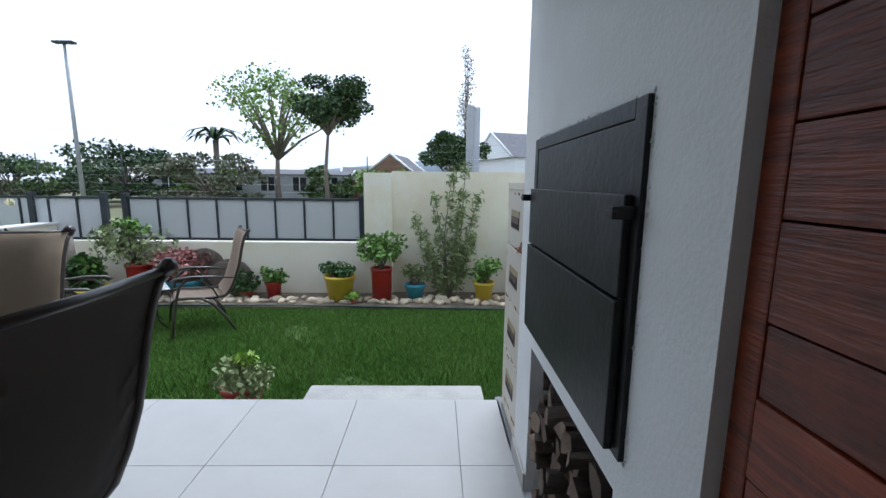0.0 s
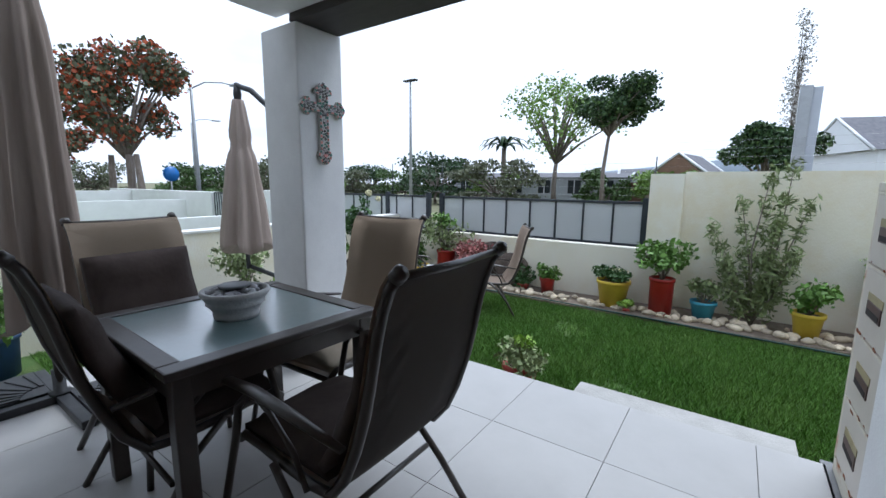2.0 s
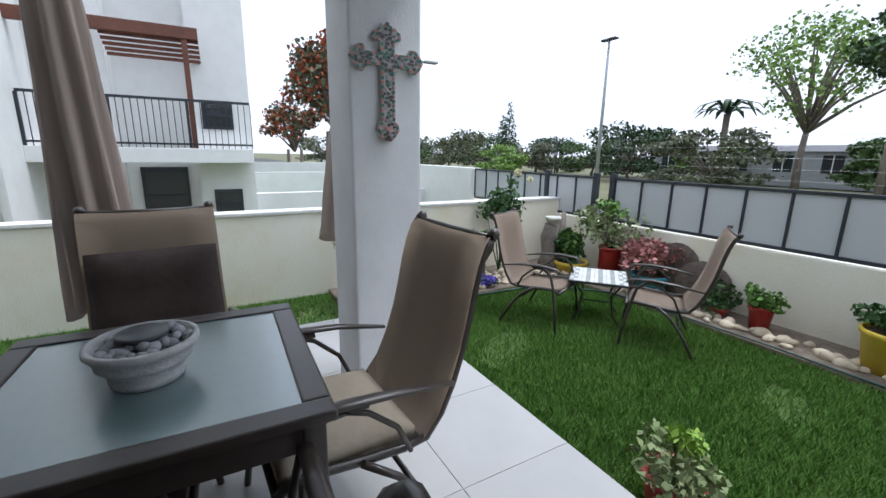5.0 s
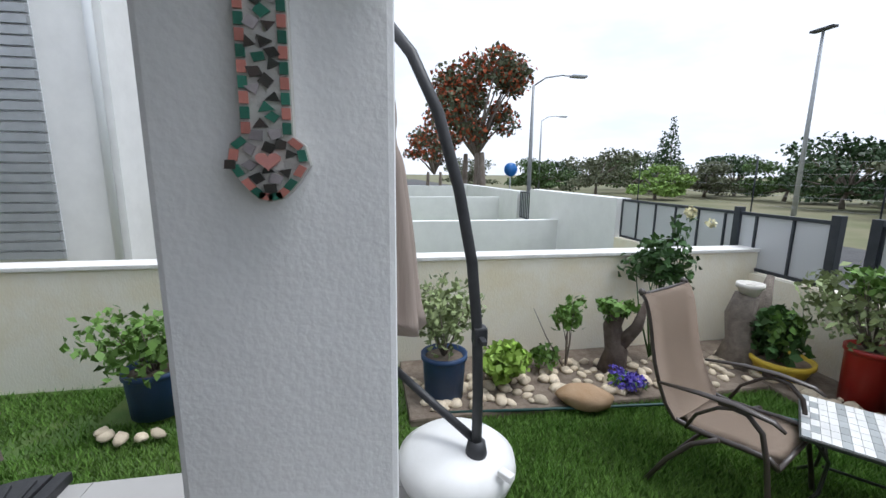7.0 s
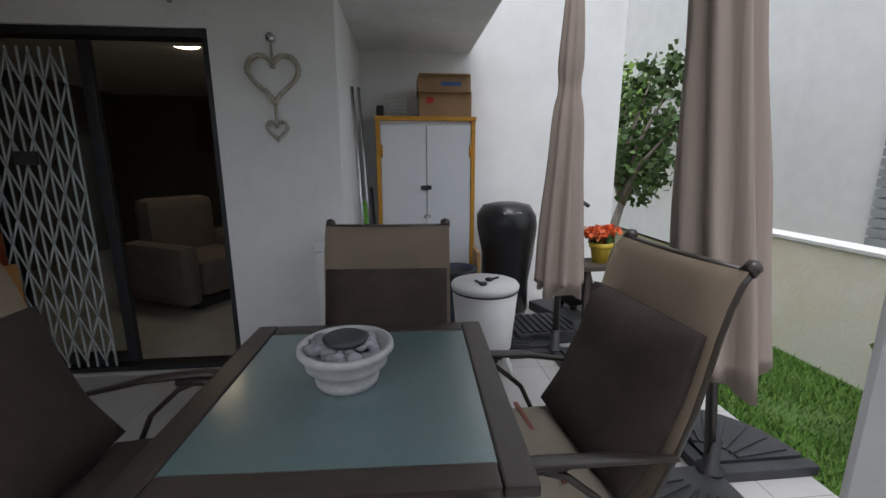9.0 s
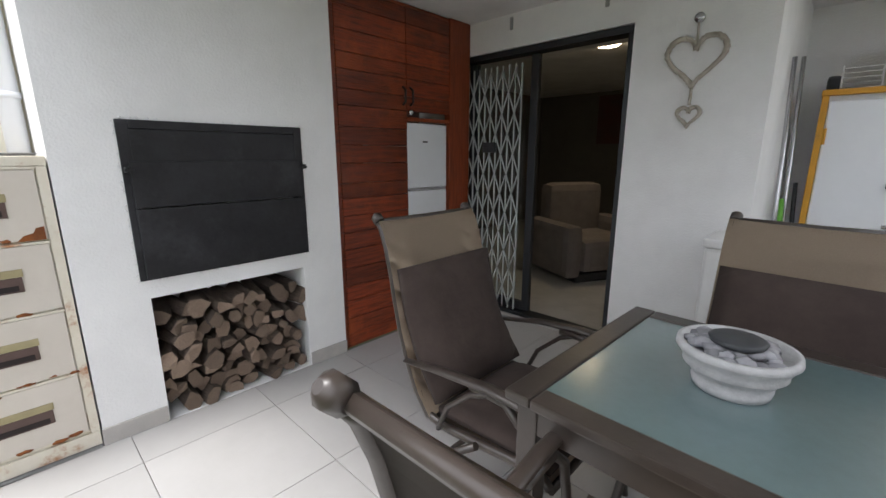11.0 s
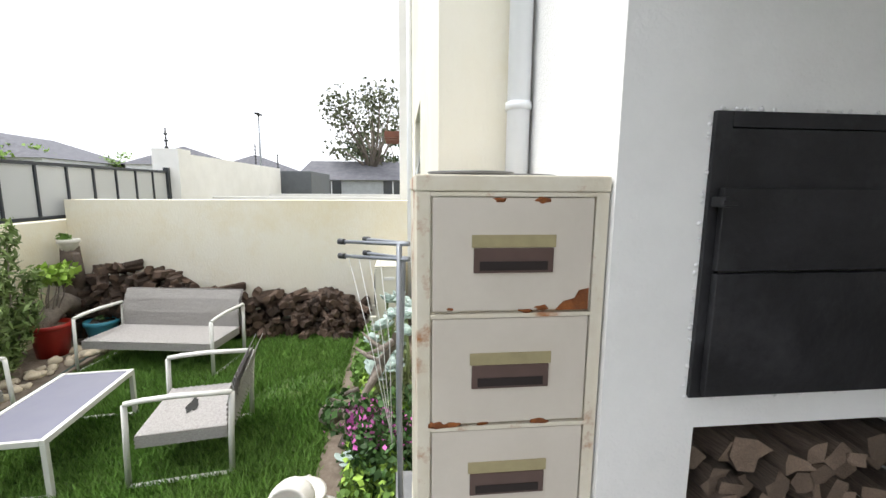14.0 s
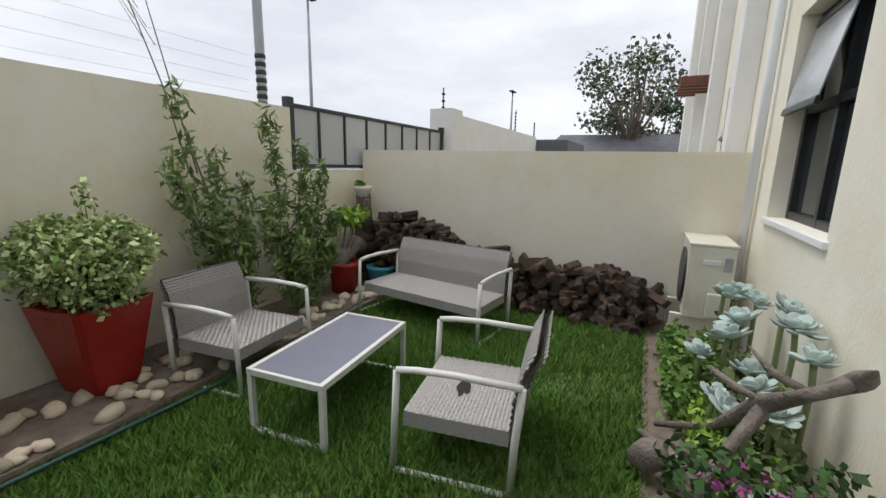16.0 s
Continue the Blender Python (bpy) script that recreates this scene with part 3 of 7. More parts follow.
part("lid", lathe(fresh(), [(0.0, 0.118), (0.05, 0.118), (0.062, 0.126), (0.066, 0.136), (0.058, 0.140), (0.0, 0.139)], 32), material("dark_slate_lid", (0.06, 0.065, 0.07), 0.4), bowl, "dark round slate lid")


# closed parasols
def folded_canopy(bm, top, bottom, r_top, r_bottom, folds=8, seed=0, lean=(0, 0)):
    rings, sides = 26, folds * 6
    grid = []
    for i in range(rings):
        t = i / (rings - 1)
        z = top + (bottom - top) * t
        base = r_top + (r_bottom - r_top) * (t ** 0.85)
        tie = 1 - 0.22 * math.exp(-((t - 0.30) / 0.05) ** 2)
        row = []
        for k in range(sides):
            a = 2 * math.pi * k / sides
            crease = 1 + (0.10 + 0.16 * t) * math.cos(folds * a + 1.2 * math.sin(3 * t + seed)) + 0.07 * noise.noise(Vector((math.cos(a) * 1.5, math.sin(a) * 1.5, t * 5 + seed)))
            r = base * tie * crease
            hang = 0.05 * t * math.sin(folds * a * 0.5 + seed) if i == rings - 1 else 0
            row.append(bm.verts.new((r * math.cos(a) + lean[0] * t, r * math.sin(a) + lean[1] * t, z - hang)))
        grid.append(row)
    for r0, r1 in zip(grid, grid[1:]):
        for k in range(sides):
            bm.faces.new((r0[k], r0[(k + 1) % sides], r1[(k + 1) % sides], r1[k])).smooth = True
    bm.faces.new(grid[0])
    bm.faces.new(list(reversed(grid[-1])))
    return bm


def fan_plate(bm, quadrant, r=0.44):
    """A quarter-round weight with raised rays."""
    sx, sy = quadrant
    n = 14
    arc = [(0.035 * sx, 0.035 * sy)] + [(sx * (0.035 + r * math.cos(a)), sy * (0.035 + r * math.sin(a))) for a in (math.pi / 2 * k / n for k in range(n + 1))]
    plate(bm, arc if sx * sy > 0 else list(reversed(arc)), 0.045, Matrix.Translation((0, 0, 0.015)))
    return bm


def fan_rib(quadrant, k):
    sx, sy = quadrant
    a = math.pi / 2 * (k + 0.5) / 7
    m = pose(0.035 * sx, 0.035 * sy, 0.0645) @ Matrix.Rotation(math.atan2(sy * math.sin(a), sx * math.cos(a)), 4, "Z")
    return box(fresh(), 0.13, -0.011, -0.004, 0.40, 0.011, 0.005, 0.003, m)


def parasol(x, y, top, bottom, r_bottom, plates, seed, label, lean=0.0):
    u = thing("parasol", pose(x, y, 0), label, "umbrella", "closed parasols")
    part("pole", tube(fresh(), [(0, 0, 0.02), (0, 0, 1.2), (0, 0, top + 0.04)], 0.022, 12), BRONZE, u)
    part("canopy", folded_canopy(fresh(), top, bottom, 0.05, r_bottom, 8, seed), CANVAS, u, "folded taupe canvas")
    part("finial", lathe(fresh(), [(0, top), (0.028, top + 0.005), (0.02, top + 0.05), (0.0, top + 0.07)], 12), PLASTIC_BLACK, u)
    base = part("base", box(box(fresh(), -0.5, -0.03, 0, 0.5, 0.03, 0.05, 0.006), -0.03, -0.5, 0.0, 0.03, -0.0305, 0.049, 0.006), PLASTIC_BLACK, u, "black steel cross foot")
    part("base_arm", box(fresh(), -0.03, 0.0305, 0, 0.03, 0.5, 0.049, 0.006), PLASTIC_BLACK, u)
    part("socket", lathe(fresh(), [(0.0, 0.05), (0.055, 0.05), (0.055, 0.062), (0.032, 0.07), (0.032, 0.20), (0.0, 0.20)], 16), PLASTIC_BLACK, u)
    for q in plates:
        weight = part("weight", fan_plate(fresh(), q), PLASTIC_BLACK, u, "black quarter-round weight with raised rays")
        for k in range(7):
            part("rib", fan_rib(q, k), PLASTIC_BLACK, weight)
    for o in u.children:
        if o.name.split(".")[0] in ("pole", "canopy", "finial"):
            o.matrix_basis = pose(0, 0, 0.03, 0, lean, 0)
    return u


parasol(-2.80, 0.24, 2.95, 0.50, 0.155, ((-1, -1), (1, 1)), 1, "tall closed taupe parasol on a black cross base", 6.0)
parasol(-2.55, -0.98, 2.35, 0.48, 0.14, ((-1, 1), (1, -1)), 5, "closed taupe parasol beside the white drinks table")

# cantilever parasol behind the pillar
cu = thing("cantilever_parasol", pose(-2.90, 2.15, 0), "closed cantilever parasol with curved black pole on white base", "umbrella", "closed parasols")
arc = [(0, 0.0, 0.10), (0, 0.0, 0.5), (0, -0.01, 0.8), (0, -0.04, 1.1), (0, -0.10, 1.4), (0, -0.19, 1.7), (-0.10, -0.28, 1.93), (-0.25, -0.37, 2.09), (-0.40, -0.41, 2.14)]
part("pole", tube(fresh(), arc, 0.024, 12), PLASTIC_BLACK, cu, "curved black steel pole")
part("strut", tube(fresh(), [(0, 0.0, 0.27), (-0.2, -0.21, 0.40), (-0.39, -0.40, 0.52)], 0.02, 10), PLASTIC_BLACK, cu)
part("crank", box(box(fresh(), -0.03, -0.03, 0.74, 0.03, 0.03, 0.82, 0.008), 0.02, -0.012, 0.765, 0.085, 0.012, 0.785, 0.004), PLASTIC_BLACK, cu)
part("joint", lathe(fresh(), [(0.0, 0.18), (0.045, 0.18), (0.05, 0.22), (0.04, 0.27), (0.0, 0.28)], 16), PLASTIC_BLACK, cu)
part("hub", lathe(fresh(), [(0.0, 2.02), (0.03, 2.02), (0.035, 2.08), (0.022, 2.16), (0.0, 2.17)], 12, (-0.40, -0.41, 0)), PLASTIC_BLACK, cu)
part("canopy", folded_canopy(fresh(), 2.02, 0.70, 0.045, 0.19, 8, 3), CANVAS, cu, "folded taupe canvas").location = (-0.40, -0.41, 0)
part("tip", tube(fresh(), [(-0.40, -0.41, 0.50), (-0.40, -0.41, 0.74)], 0.02, 8), PLASTIC_BLACK, cu)
part("base", lathe(fresh(), [(0.0, 0.0), (0.20, 0.0), (0.265, 0.04), (0.285, 0.10), (0.275, 0.15), (0.22, 0.195), (0.12, 0.215), (0.0, 0.22)], 40, (-0.10, -0.07, 0)), WHITE_PLASTIC, cu, "round white plastic water base")
for a in (0.6, 3.6):
    part("grip", box(fresh(), -0.035, -0.02, 0.165, 0.035, 0.02, 0.196, 0.008, Matrix.Rotation(a, 4, "Z") @ Matrix.Translation((0.17, 0, 0.014))), WHITE_PLASTIC, cu)

# drinks table and the things in the recess
dt = thing("drinks_table", pose(-2.0, -0.81, 0), "white round cool-bar drinks table on splayed legs", "table")
part("tub", lathe(fresh(), [(0.0, 0.16), (0.155, 0.16), (0.175, 0.19), (0.208, 0.565), (0.0, 0.565)], 40), WHITE_PLASTIC, dt)
part("rim", lathe(fresh(), [(0.0, 0.566), (0.209, 0.566), (0.209, 0.578), (0.0, 0.578)], 40), PLASTIC_BLACK, dt, "thin black rim")
part("tabletop", lathe(fresh(), [(0.0, 0.579), (0.214, 0.579), (0.218, 0.60), (0.208, 0.616), (0.0, 0.618)], 40), WHITE_PLASTIC, dt)
for k in range(3):
    a = 0.5 + k * 2.094
    part("leg", tube(fresh(), [(0.12 * math.cos(a), 0.12 * math.sin(a), 0.20), (0.20 * math.cos(a), 0.20 * math.sin(a), 0.0)], [0.03, 0.014], 10), WHITE_PLASTIC, dt)
for k, (x, y, r) in enumerate(((-2.06, -0.85, 40), (-1.96, -0.77, 110))):
    tongs = solid("tongs", box(box(fresh(), -0.055, -0.008, 0.0, 0.055, 0.008, 0.012, 0.003), 0.02, -0.02, 0.0, 0.055, 0.02, 0.02, 0.005), PLASTIC_BLACK)
    tongs.matrix_basis = pose(x, y, 0.618, 0, 0, r)
    tagged(tongs, "small dark utensil lying on the drinks table", "utensil", "utensils on the drinks table")

cup = thing("storage_cupboard", pose(-1.695, -1.925, 0, 0, 0, 2), "white steel storage cupboard with yellow painted frame", "cupboard")
part("body", box(fresh(), -0.385, -0.36, 0.0, 0.385, -0.02, 1.70), ENAMEL, cup)
for s in (-1, 1):
    part("frame_post", box(fresh(), s * 0.385, -0.02, 0, s * 0.42, 0.02, 1.70, 0.004), YELLOW_FRAME, cup)
    d = part("door", box(fresh(), s * 0.004, -0.018, 0.06, s * 0.382, 0.008, 1.665, 0.004), ENAMEL, cup)
    part("hinge", tube(fresh(), [(s * 0.378, 0.012, 1.4), (s * 0.378, 0.012, 1.5)], 0.01, 8), YELLOW_FRAME, d)
part("frame_top", box(fresh(), -0.425, -0.38, 1.70, 0.425, 0.03, 1.735, 0.005), YELLOW_FRAME, cup)
part("frame_foot", box(fresh(), -0.385, -0.02, 0.0, 0.385, 0.015, 0.055, 0.004), YELLOW_FRAME, cup)
part("latch", box(fresh(), -0.04, 0.008, 1.13, 0.05, 0.035, 1.165, 0.004), PLASTIC_BLACK, cup, "black hasp")
part("handle", tube(fresh(), [(-0.03, 0.03, 0.90), (0.03, 0.03, 0.90)], 0.012, 8), CHROME, cup, "chrome handle")


def carton(x0, y0, x1, y1, z0, z1, marks, label):
    ob = solid("cardboard_box", box(fresh(), x0, y0, z0, x1, y1, z1, 0.004), CARD)
    tagged(ob, label, "box", "boxes on the cupboard")
    part("flap", box(fresh(), x0 + 0.01, y1 + 0.001, z1 - 0.004, x1 - 0.01, y1 + 0.05, z1 + 0.006), CARD, ob)
    for mx0, mz0, mx1, mz1, mat in marks:
        part("print", box(fresh(), mx0, y1 + 0.0015, mz0, mx1, y1 + 0.003, mz1), mat, ob, "small printed mark")
    return ob


RED_INK = material("red_ink", (0.5, 0.05, 0.03), 0.8)
BLUE_INK = material("blue_ink", (0.05, 0.12, 0.3), 0.8)
carton(-2.08, -2.27, -1.64, -1.93, 1.735, 1.93, ((-1.76, 1.84, -1.70, 1.89, RED_INK),), "large brown cardboard box on top of the cupboard")
carton(-2.07, -2.27, -1.63, -1.92, 1.931, 2.06, ((-1.99, 1.98, -1.82, 2.01, BLUE_INK),), "brown cardboard box with taped lid stacked on another")
tray = thing("wire_tray", pose(-1.44, -2.03, 1.735), "small white wire tray on top of the cupboard", "tray")
for k in range(5):
    part("wire", tube(fresh(), [(-0.09, 0.1, 0.005 + 0.03 * k), (0.09, 0.1, 0.005 + 0.03 * k), (0.09, -0.12, 0.005 + 0.03 * k), (-0.09, -0.12, 0.005 + 0.03 * k)], 0.004, 6, closed=True), WHITE_PLASTIC, tray)
for x in (-0.09, 0.09):
    part("wire", tube(fresh(), [(x, 0.1, 0.0), (x, 0.1, 0.14)], 0.004, 6), WHITE_PLASTIC, tray)
ob = solid("black_case", box(fresh(), -1.28, -2.26, 1.735, -1.35, -1.98, 1.83, 0.02), PLASTIC_BLACK)
tagged(ob, "small black case at the end of the cupboard top", "case")

bin_ = thing("laundry_bin", pose(-1.92, -1.62, 0), "dark blue open plastic bin beside the cupboard", "bin")
part("tub", lathe(fresh(), [(0.0, 0.0), (0.12, 0.0), (0.155, 0.48), (0.165, 0.50), (0.15, 0.50), (0.115, 0.03), (0.0, 0.03)], 28), NAVY, bin_)
part("liner", lathe(fresh(), [(0.0, 0.40), (0.148, 0.47), (0.172, 0.505), (0.166, 0.46), (0.164, 0.44)], 28), PLASTIC_BLACK, bin_, "black bin bag liner")

kb = thing("covered_barbecue", pose(-2.42, -1.95, 0), "kettle barbecue under a glossy black cover", "barbecue")
part("cover", lathe(fresh(), [(0.0, 0.03), (0.20, 0.03), (0.215, 0.30), (0.235, 0.55), (0.265, 0.80), (0.262, 0.90), (0.21, 0.985), (0.10, 1.01), (0.0, 1.015)], 32, wobble=0.05), material("black_vinyl", (0.012, 0.012, 0.014), 0.35, bump=0.5, bump_scale=9), kb)
part("badge", box(fresh(), -0.07, 0.20, 0.925, 0.09, 0.235, 0.945, 0.004), material("grey_badge", (0.3, 0.3, 0.3), 0.4), kb, "small grey badge")
ob = solid("plywood_board", box(fresh(), -2.10, -1.96, 0.0, -2.13, -1.66, 0.62, 0.003), material("raw_plywood", (0.48, 0.30, 0.13), 0.8, scale=4, stretch=(1, 6, 1)))
tagged(ob, "narrow raw plywood board leaning by the cupboard", "board")

sc = thing("exercise_stepper", pose(-2.95, -1.72, 0, 0, 0, 20), "black folding exercise machine against the white wall", "machine")
part("base", box(fresh(), -0.22, -0.30, 0.0, 0.22, 0.30, 0.09, 0.02), PLASTIC_BLACK, sc)
part("post", tube(fresh(), [(0, -0.1, 0.09), (0, -0.12, 0.6), (0, -0.16, 1.02)], 0.025, 10), PLASTIC_BLACK, sc)
part("handlebar", tube(fresh(), [(-0.2, -0.05, 0.98), (-0.2, -0.16, 1.02), (0, -0.16, 1.03), (0.2, -0.16, 1.02), (0.2, -0.05, 0.98)], 0.018, 8), PLASTIC_BLACK, sc)
part("housing", lump(fresh(), (0, 0.02, 0.34), 0.2, 3, 0.1, 2, (0.7, 1.0, 1.2)), PLASTIC_BLACK, sc)
part("loop", tube(fresh(), [(0.12 * math.cos(a), -0.15, 1.14 + 0.12 * math.sin(a)) for a in (k * 0.5236 for k in range(12))], 0.012, 6, closed=True), PLASTIC_BLACK, sc)
cr = thing("plastic_crate", pose(-2.55, -1.35, 0, 0, 0, 5), "low black plastic crate with slatted lid", "crate")
part("body", box(fresh(), -0.24, -0.2, 0, 0.24, 0.2, 0.10, 0.012), PLASTIC_BLACK, cr)
for k in range(8):
    part("slat", box(fresh(), -0.22 + 0.056 * k, -0.18, 0.101, -0.19 + 0.056 * k, 0.18, 0.112, 0.003), PLASTIC_BLACK, cr)
ob = solid("white_storage_box", box(box(fresh(), -1.31, -0.93, 0.0, -0.99, -0.63, 0.87, 0.015), -1.32, -0.94, 0.871, -0.98, -0.62, 0.92, 0.012), WHITE_PLASTIC)
tagged(ob, "tall white plastic storage box against the wall", "box")
# stools with a flower pot by the corner
st = thing("plant_stand", pose(-3.12, -1.55, 0), "weathered dark wooden plant stand", "stand")
STAND_WOOD = material("dark_weathered_wood", (0.06, 0.045, 0.035), 0.8, scale=7, stretch=(1, 1, 5), bump=0.3)
part("top", box(fresh(), -0.20, -0.16, 0.50, 0.20, 0.16, 0.54, 0.006), STAND_WOOD, st)
for sx in (-1, 1):
    for sy in (-1, 1):
        part("leg", box(fresh(), sx * 0.17, sy * 0.13, 0, sx * 0.13, sy * 0.09, 0.499, 0.004), STAND_WOOD, st)
part("shelf", box(fresh(), -0.16, -0.12, 0.22, 0.16, 0.12, 0.245, 0.004), STAND_WOOD, st)

# brooms and rods in the corner
GREEN_PLASTIC = material("green_plastic", (0.12, 0.36, 0.04), 0.5)
for k, (x, y, top, mat, label) in enumerate(((-1.19, -1.75, 1.05, GREEN_PLASTIC, "bright green broom handle leaning in the corner"), (-1.17, -1.88, 1.95, CHROME, "thin metal curtain rod leaning in the corner"),
                                            (-1.155, -1.55, 1.9, CHROME, "slim grey aluminium rod leaning in the corner"), (-1.24, -1.93, 1.15, PLASTIC_BLACK, "black tool handle leaning in the corner"))):
    ob = solid("leaning_rod", tube(fresh(), [(x - 0.06, y + 0.05, 0), (x + 0.02, y, top)], 0.013 if mat != GREEN_PLASTIC else 0.02, 8), mat)
    tagged(ob, label, "rod", "rods in the corner")

# ---- chimney wall things ----
br = thing("built_in_barbecue", pose(WALL_X, 1.0, 0.75), "blackened steel built-in barbecue with sliding doors", "barbecue")
for y0, y1, z0, z1 in ((-0.43, -0.385, 0.0, 0.735), (0.385, 0.43, 0.0, 0.735), (-0.3845, 0.3845, 0.697, 0.735), (-0.3845, 0.3845, 0.0, 0.02)):
    part("surround_bar", box(fresh(), -0.012, y0, z0, 0.05, y1, z1, 0.002), BLACK_IRON, br)
part("hood", box(fresh(), -0.010, -0.385, 0.50, 0.04, 0.385, 0.695, 0.003), BLACK_IRON, br)
part("upper_door", box(fresh(), -0.030, -0.405, 0.345, -0.013, 0.405, 0.552, 0.003), BLACK_IRON, br)
part("lower_door", box(fresh(), -0.034, -0.405, 0.012, -0.014, 0.405, 0.338, 0.003), BLACK_IRON, br)
part("firebox", box(fresh(), 0.06, -0.42, 0.01, 0.5, 0.42, 0.72), SOOT, br)
for s in (-1, 1):
    part("latch", box(box(fresh(), -0.060, s * 0.405, 0.505, -0.014, s * 0.425, 0.53, 0.003), -0.062, s * 0.39, 0.51, -0.05, s * 0.43, 0.522, 0.002), BLACK_IRON, br)
bm = fresh()
random.seed(9)
for k in range(70):
    t = k / 70
    for edge in range(4):
        if random.random() < (0.45, 0.45, 0.3, 0.12)[edge]:
            y, z = ((-0.437, t * 0.735), (0.437, t * 0.735), (-0.43 + 0.86 * t, 0.742), (-0.43 + 0.86 * t, -0.006))[edge]
            lump(bm, (-0.001, y + random.uniform(-0.004, 0.004), z), random.uniform(0.002, 0.007), k + edge, 0.6, 1, (0.4, 1, 1))
part("mortar", bm, ROUGH_PLASTER, br, "crumbling plaster edge round the steel")["kind"] = "stuff"


def log_mesh(name, seed, length):
    """A split log along y, with bark and cut ends."""
    random.seed(seed)
    bm = fresh()
    n = 7
    cut = random.uniform(0.25, 0.75)
    ring = []
    for k in range(n):
        a = 2 * math.pi * k / n
        r = 1 + random.uniform(-0.34, 0.3)
        ring.append((r * math.cos(a), max(-cut, r * math.sin(a)) if seed % 3 else r * math.sin(a)))
    rows = []
    for i in range(3):
        y = -length / 2 + length * i / 2
        rows.append([bm.verts.new((x * random.uniform(0.92, 1.08), y + random.uniform(-0.01, 0.01), z * random.uniform(0.92, 1.08))) for x, z in ring])
    for r0, r1 in zip(rows, rows[1:]):
        for k in range(n):
            bm.faces.new((r0[k], r1[k], r1[(k + 1) % n], r0[(k + 1) % n]))
    e0, e1 = bm.faces.new(rows[0]), bm.faces.new(list(reversed(rows[-1])))
    bmesh.ops.recalc_face_normals(bm, faces=bm.faces)
    e0.material_index = e1.material_index = 1
    me = bpy.data.meshes.new(name)
    bm.to_mesh(me)
    bm.free()
    me.materials.append(LOG_BARK)
    me.materials.append(LOG_CUT)
    return me


LOGS = [log_mesh("log", k, 0.36) for k in range(9)]
stack = thing("firewood_stack", pose(0, 0, 0), "stack of split firewood filling the niche", "firewood")
random.seed(21)
z = 0.035
row = 0
while z < 0.60:
    y = NICHE[0] + 0.045 + (row % 2) * 0.03
    while y < NICHE[1] - 0.03:
        r = random.uniform(0.034, 0.052)
        ob = new("log", random.choice(LOGS))
        ob.parent = stack
        top_drop = 0.0
        ob.matrix_basis = Matrix.Translation((WALL_X + 0.20 + random.uniform(-0.035, 0.05), y, z + random.uniform(-0.012, 0.012))) @ pose(0, 0, 0, random.uniform(-7, 7), random.uniform(0, 360), 90 + random.uniform(-12, 12)) @ Matrix.Diagonal((r, 1, r, 1))
        y += r * 1.85
    z += 0.072
    row += 1

# filing cabinet
CABX = 0.886
fc = thing("filing_cabinet", pose(CABX, 1.91, 0.004), "rusty cream four-drawer steel filing cabinet", "cabinet")
part("body", box(fresh(), 0.012, -0.235, 0.012, 0.60, 0.235, 1.315, 0.004), CAB_FRAME, fc)
part("top", box(fresh(), -0.004, -0.240, 1.285, 0.604, 0.240, 1.324, 0.004), CAB_FRAME, fc)
part("plinth", box(fresh(), 0.0, -0.237, 0.0, 0.602, 0.237, 0.07, 0.003), CAB_FRAME, fc)
for s in (-1, 1):
    part("post", box(fresh(), -0.002, s * 0.205, 0.071, 0.02, s * 0.238, 1.284, 0.002), CAB_FRAME, fc)
random.seed(5)
for k in range(4):
    z0 = 0.085 + 0.300 * k
    d = part("drawer", box(fresh(), -0.004, -0.200, z0 + 0.006, 0.012, 0.200, z0 + 0.286, 0.003), CAB_PAINT, fc)
    part("rail", box(fresh(), -0.005, -0.205, z0 + 0.288, 0.012, 0.205, z0 + 0.298, 0.001), CAB_FRAME, fc)
    part("label_holder", box(fresh(), -0.007, -0.105, z0 + 0.165, -0.0035, 0.105, z0 + 0.196), OLIVE, d, "worn olive strip above the pull")
    part("pull", box(fresh(), -0.0085, -0.10, z0 + 0.102, -0.0036, 0.10, z0 + 0.164, 0.002), PULL, d, "recessed brown pull")
    part("pull_slot", box(fresh(), -0.0105, -0.085, z0 + 0.109, -0.0086, 0.085, z0 + 0.131), material("dark_slot", (0.02, 0.013, 0.012), 0.8), d)
    for j in range(5):
        bmr = fresh()
        lump(bmr, (-0.0035, random.uniform(-0.2, 0.2), z0 + random.choice((0.004, 0.012, 0.28))), random.uniform(0.008, 0.02), j + 9 * k, 0.8, 2, (0.12, 1.4, 0.5))
        part("rust_patch", bmr, RUST, d, "brown rust patch")
bmr = fresh()
plate(bmr, [(0.0, 0.0), (0.085, 0.0), (0.085, 0.055), (0.06, 0.05), (0.05, 0.03), (0.02, 0.022)], 0.002, Matrix.Translation((-0.0055, -0.11, 0.99)) @ Matrix.Rotation(math.pi, 4, "Z") @ Matrix.Rotation(math.pi / 2, 4, "X") @ Matrix.Rotation(math.pi / 2, 4, "Y"))
part("rust_patch", bmr, RUST, fc, "ragged rusted hole in the top drawer")
for k, (x, y, r) in enumerate(((0.18, 0.08, 0.11), (0.40, -0.10, 0.13))):
    ob = solid("oven_tray", lathe(fresh(), [(0.0, 0.0), (r, 0.0), (r + 0.012, 0.01), (r + 0.006, 0.012), (0.0, 0.006)], 28), material("grey_tin", (0.2, 0.2, 0.2), 0.4, metal=0.8))
    ob.location = (CABX + x, 1.91 + y, 1.329)
    tagged(ob, "dark round tin tray lying on the filing cabinet", "tray", "trays on the cabinet")
bm = box(fresh(), 0.85, 1.672, -0.55, 1.66, 2.215, 0.0, 0.006)
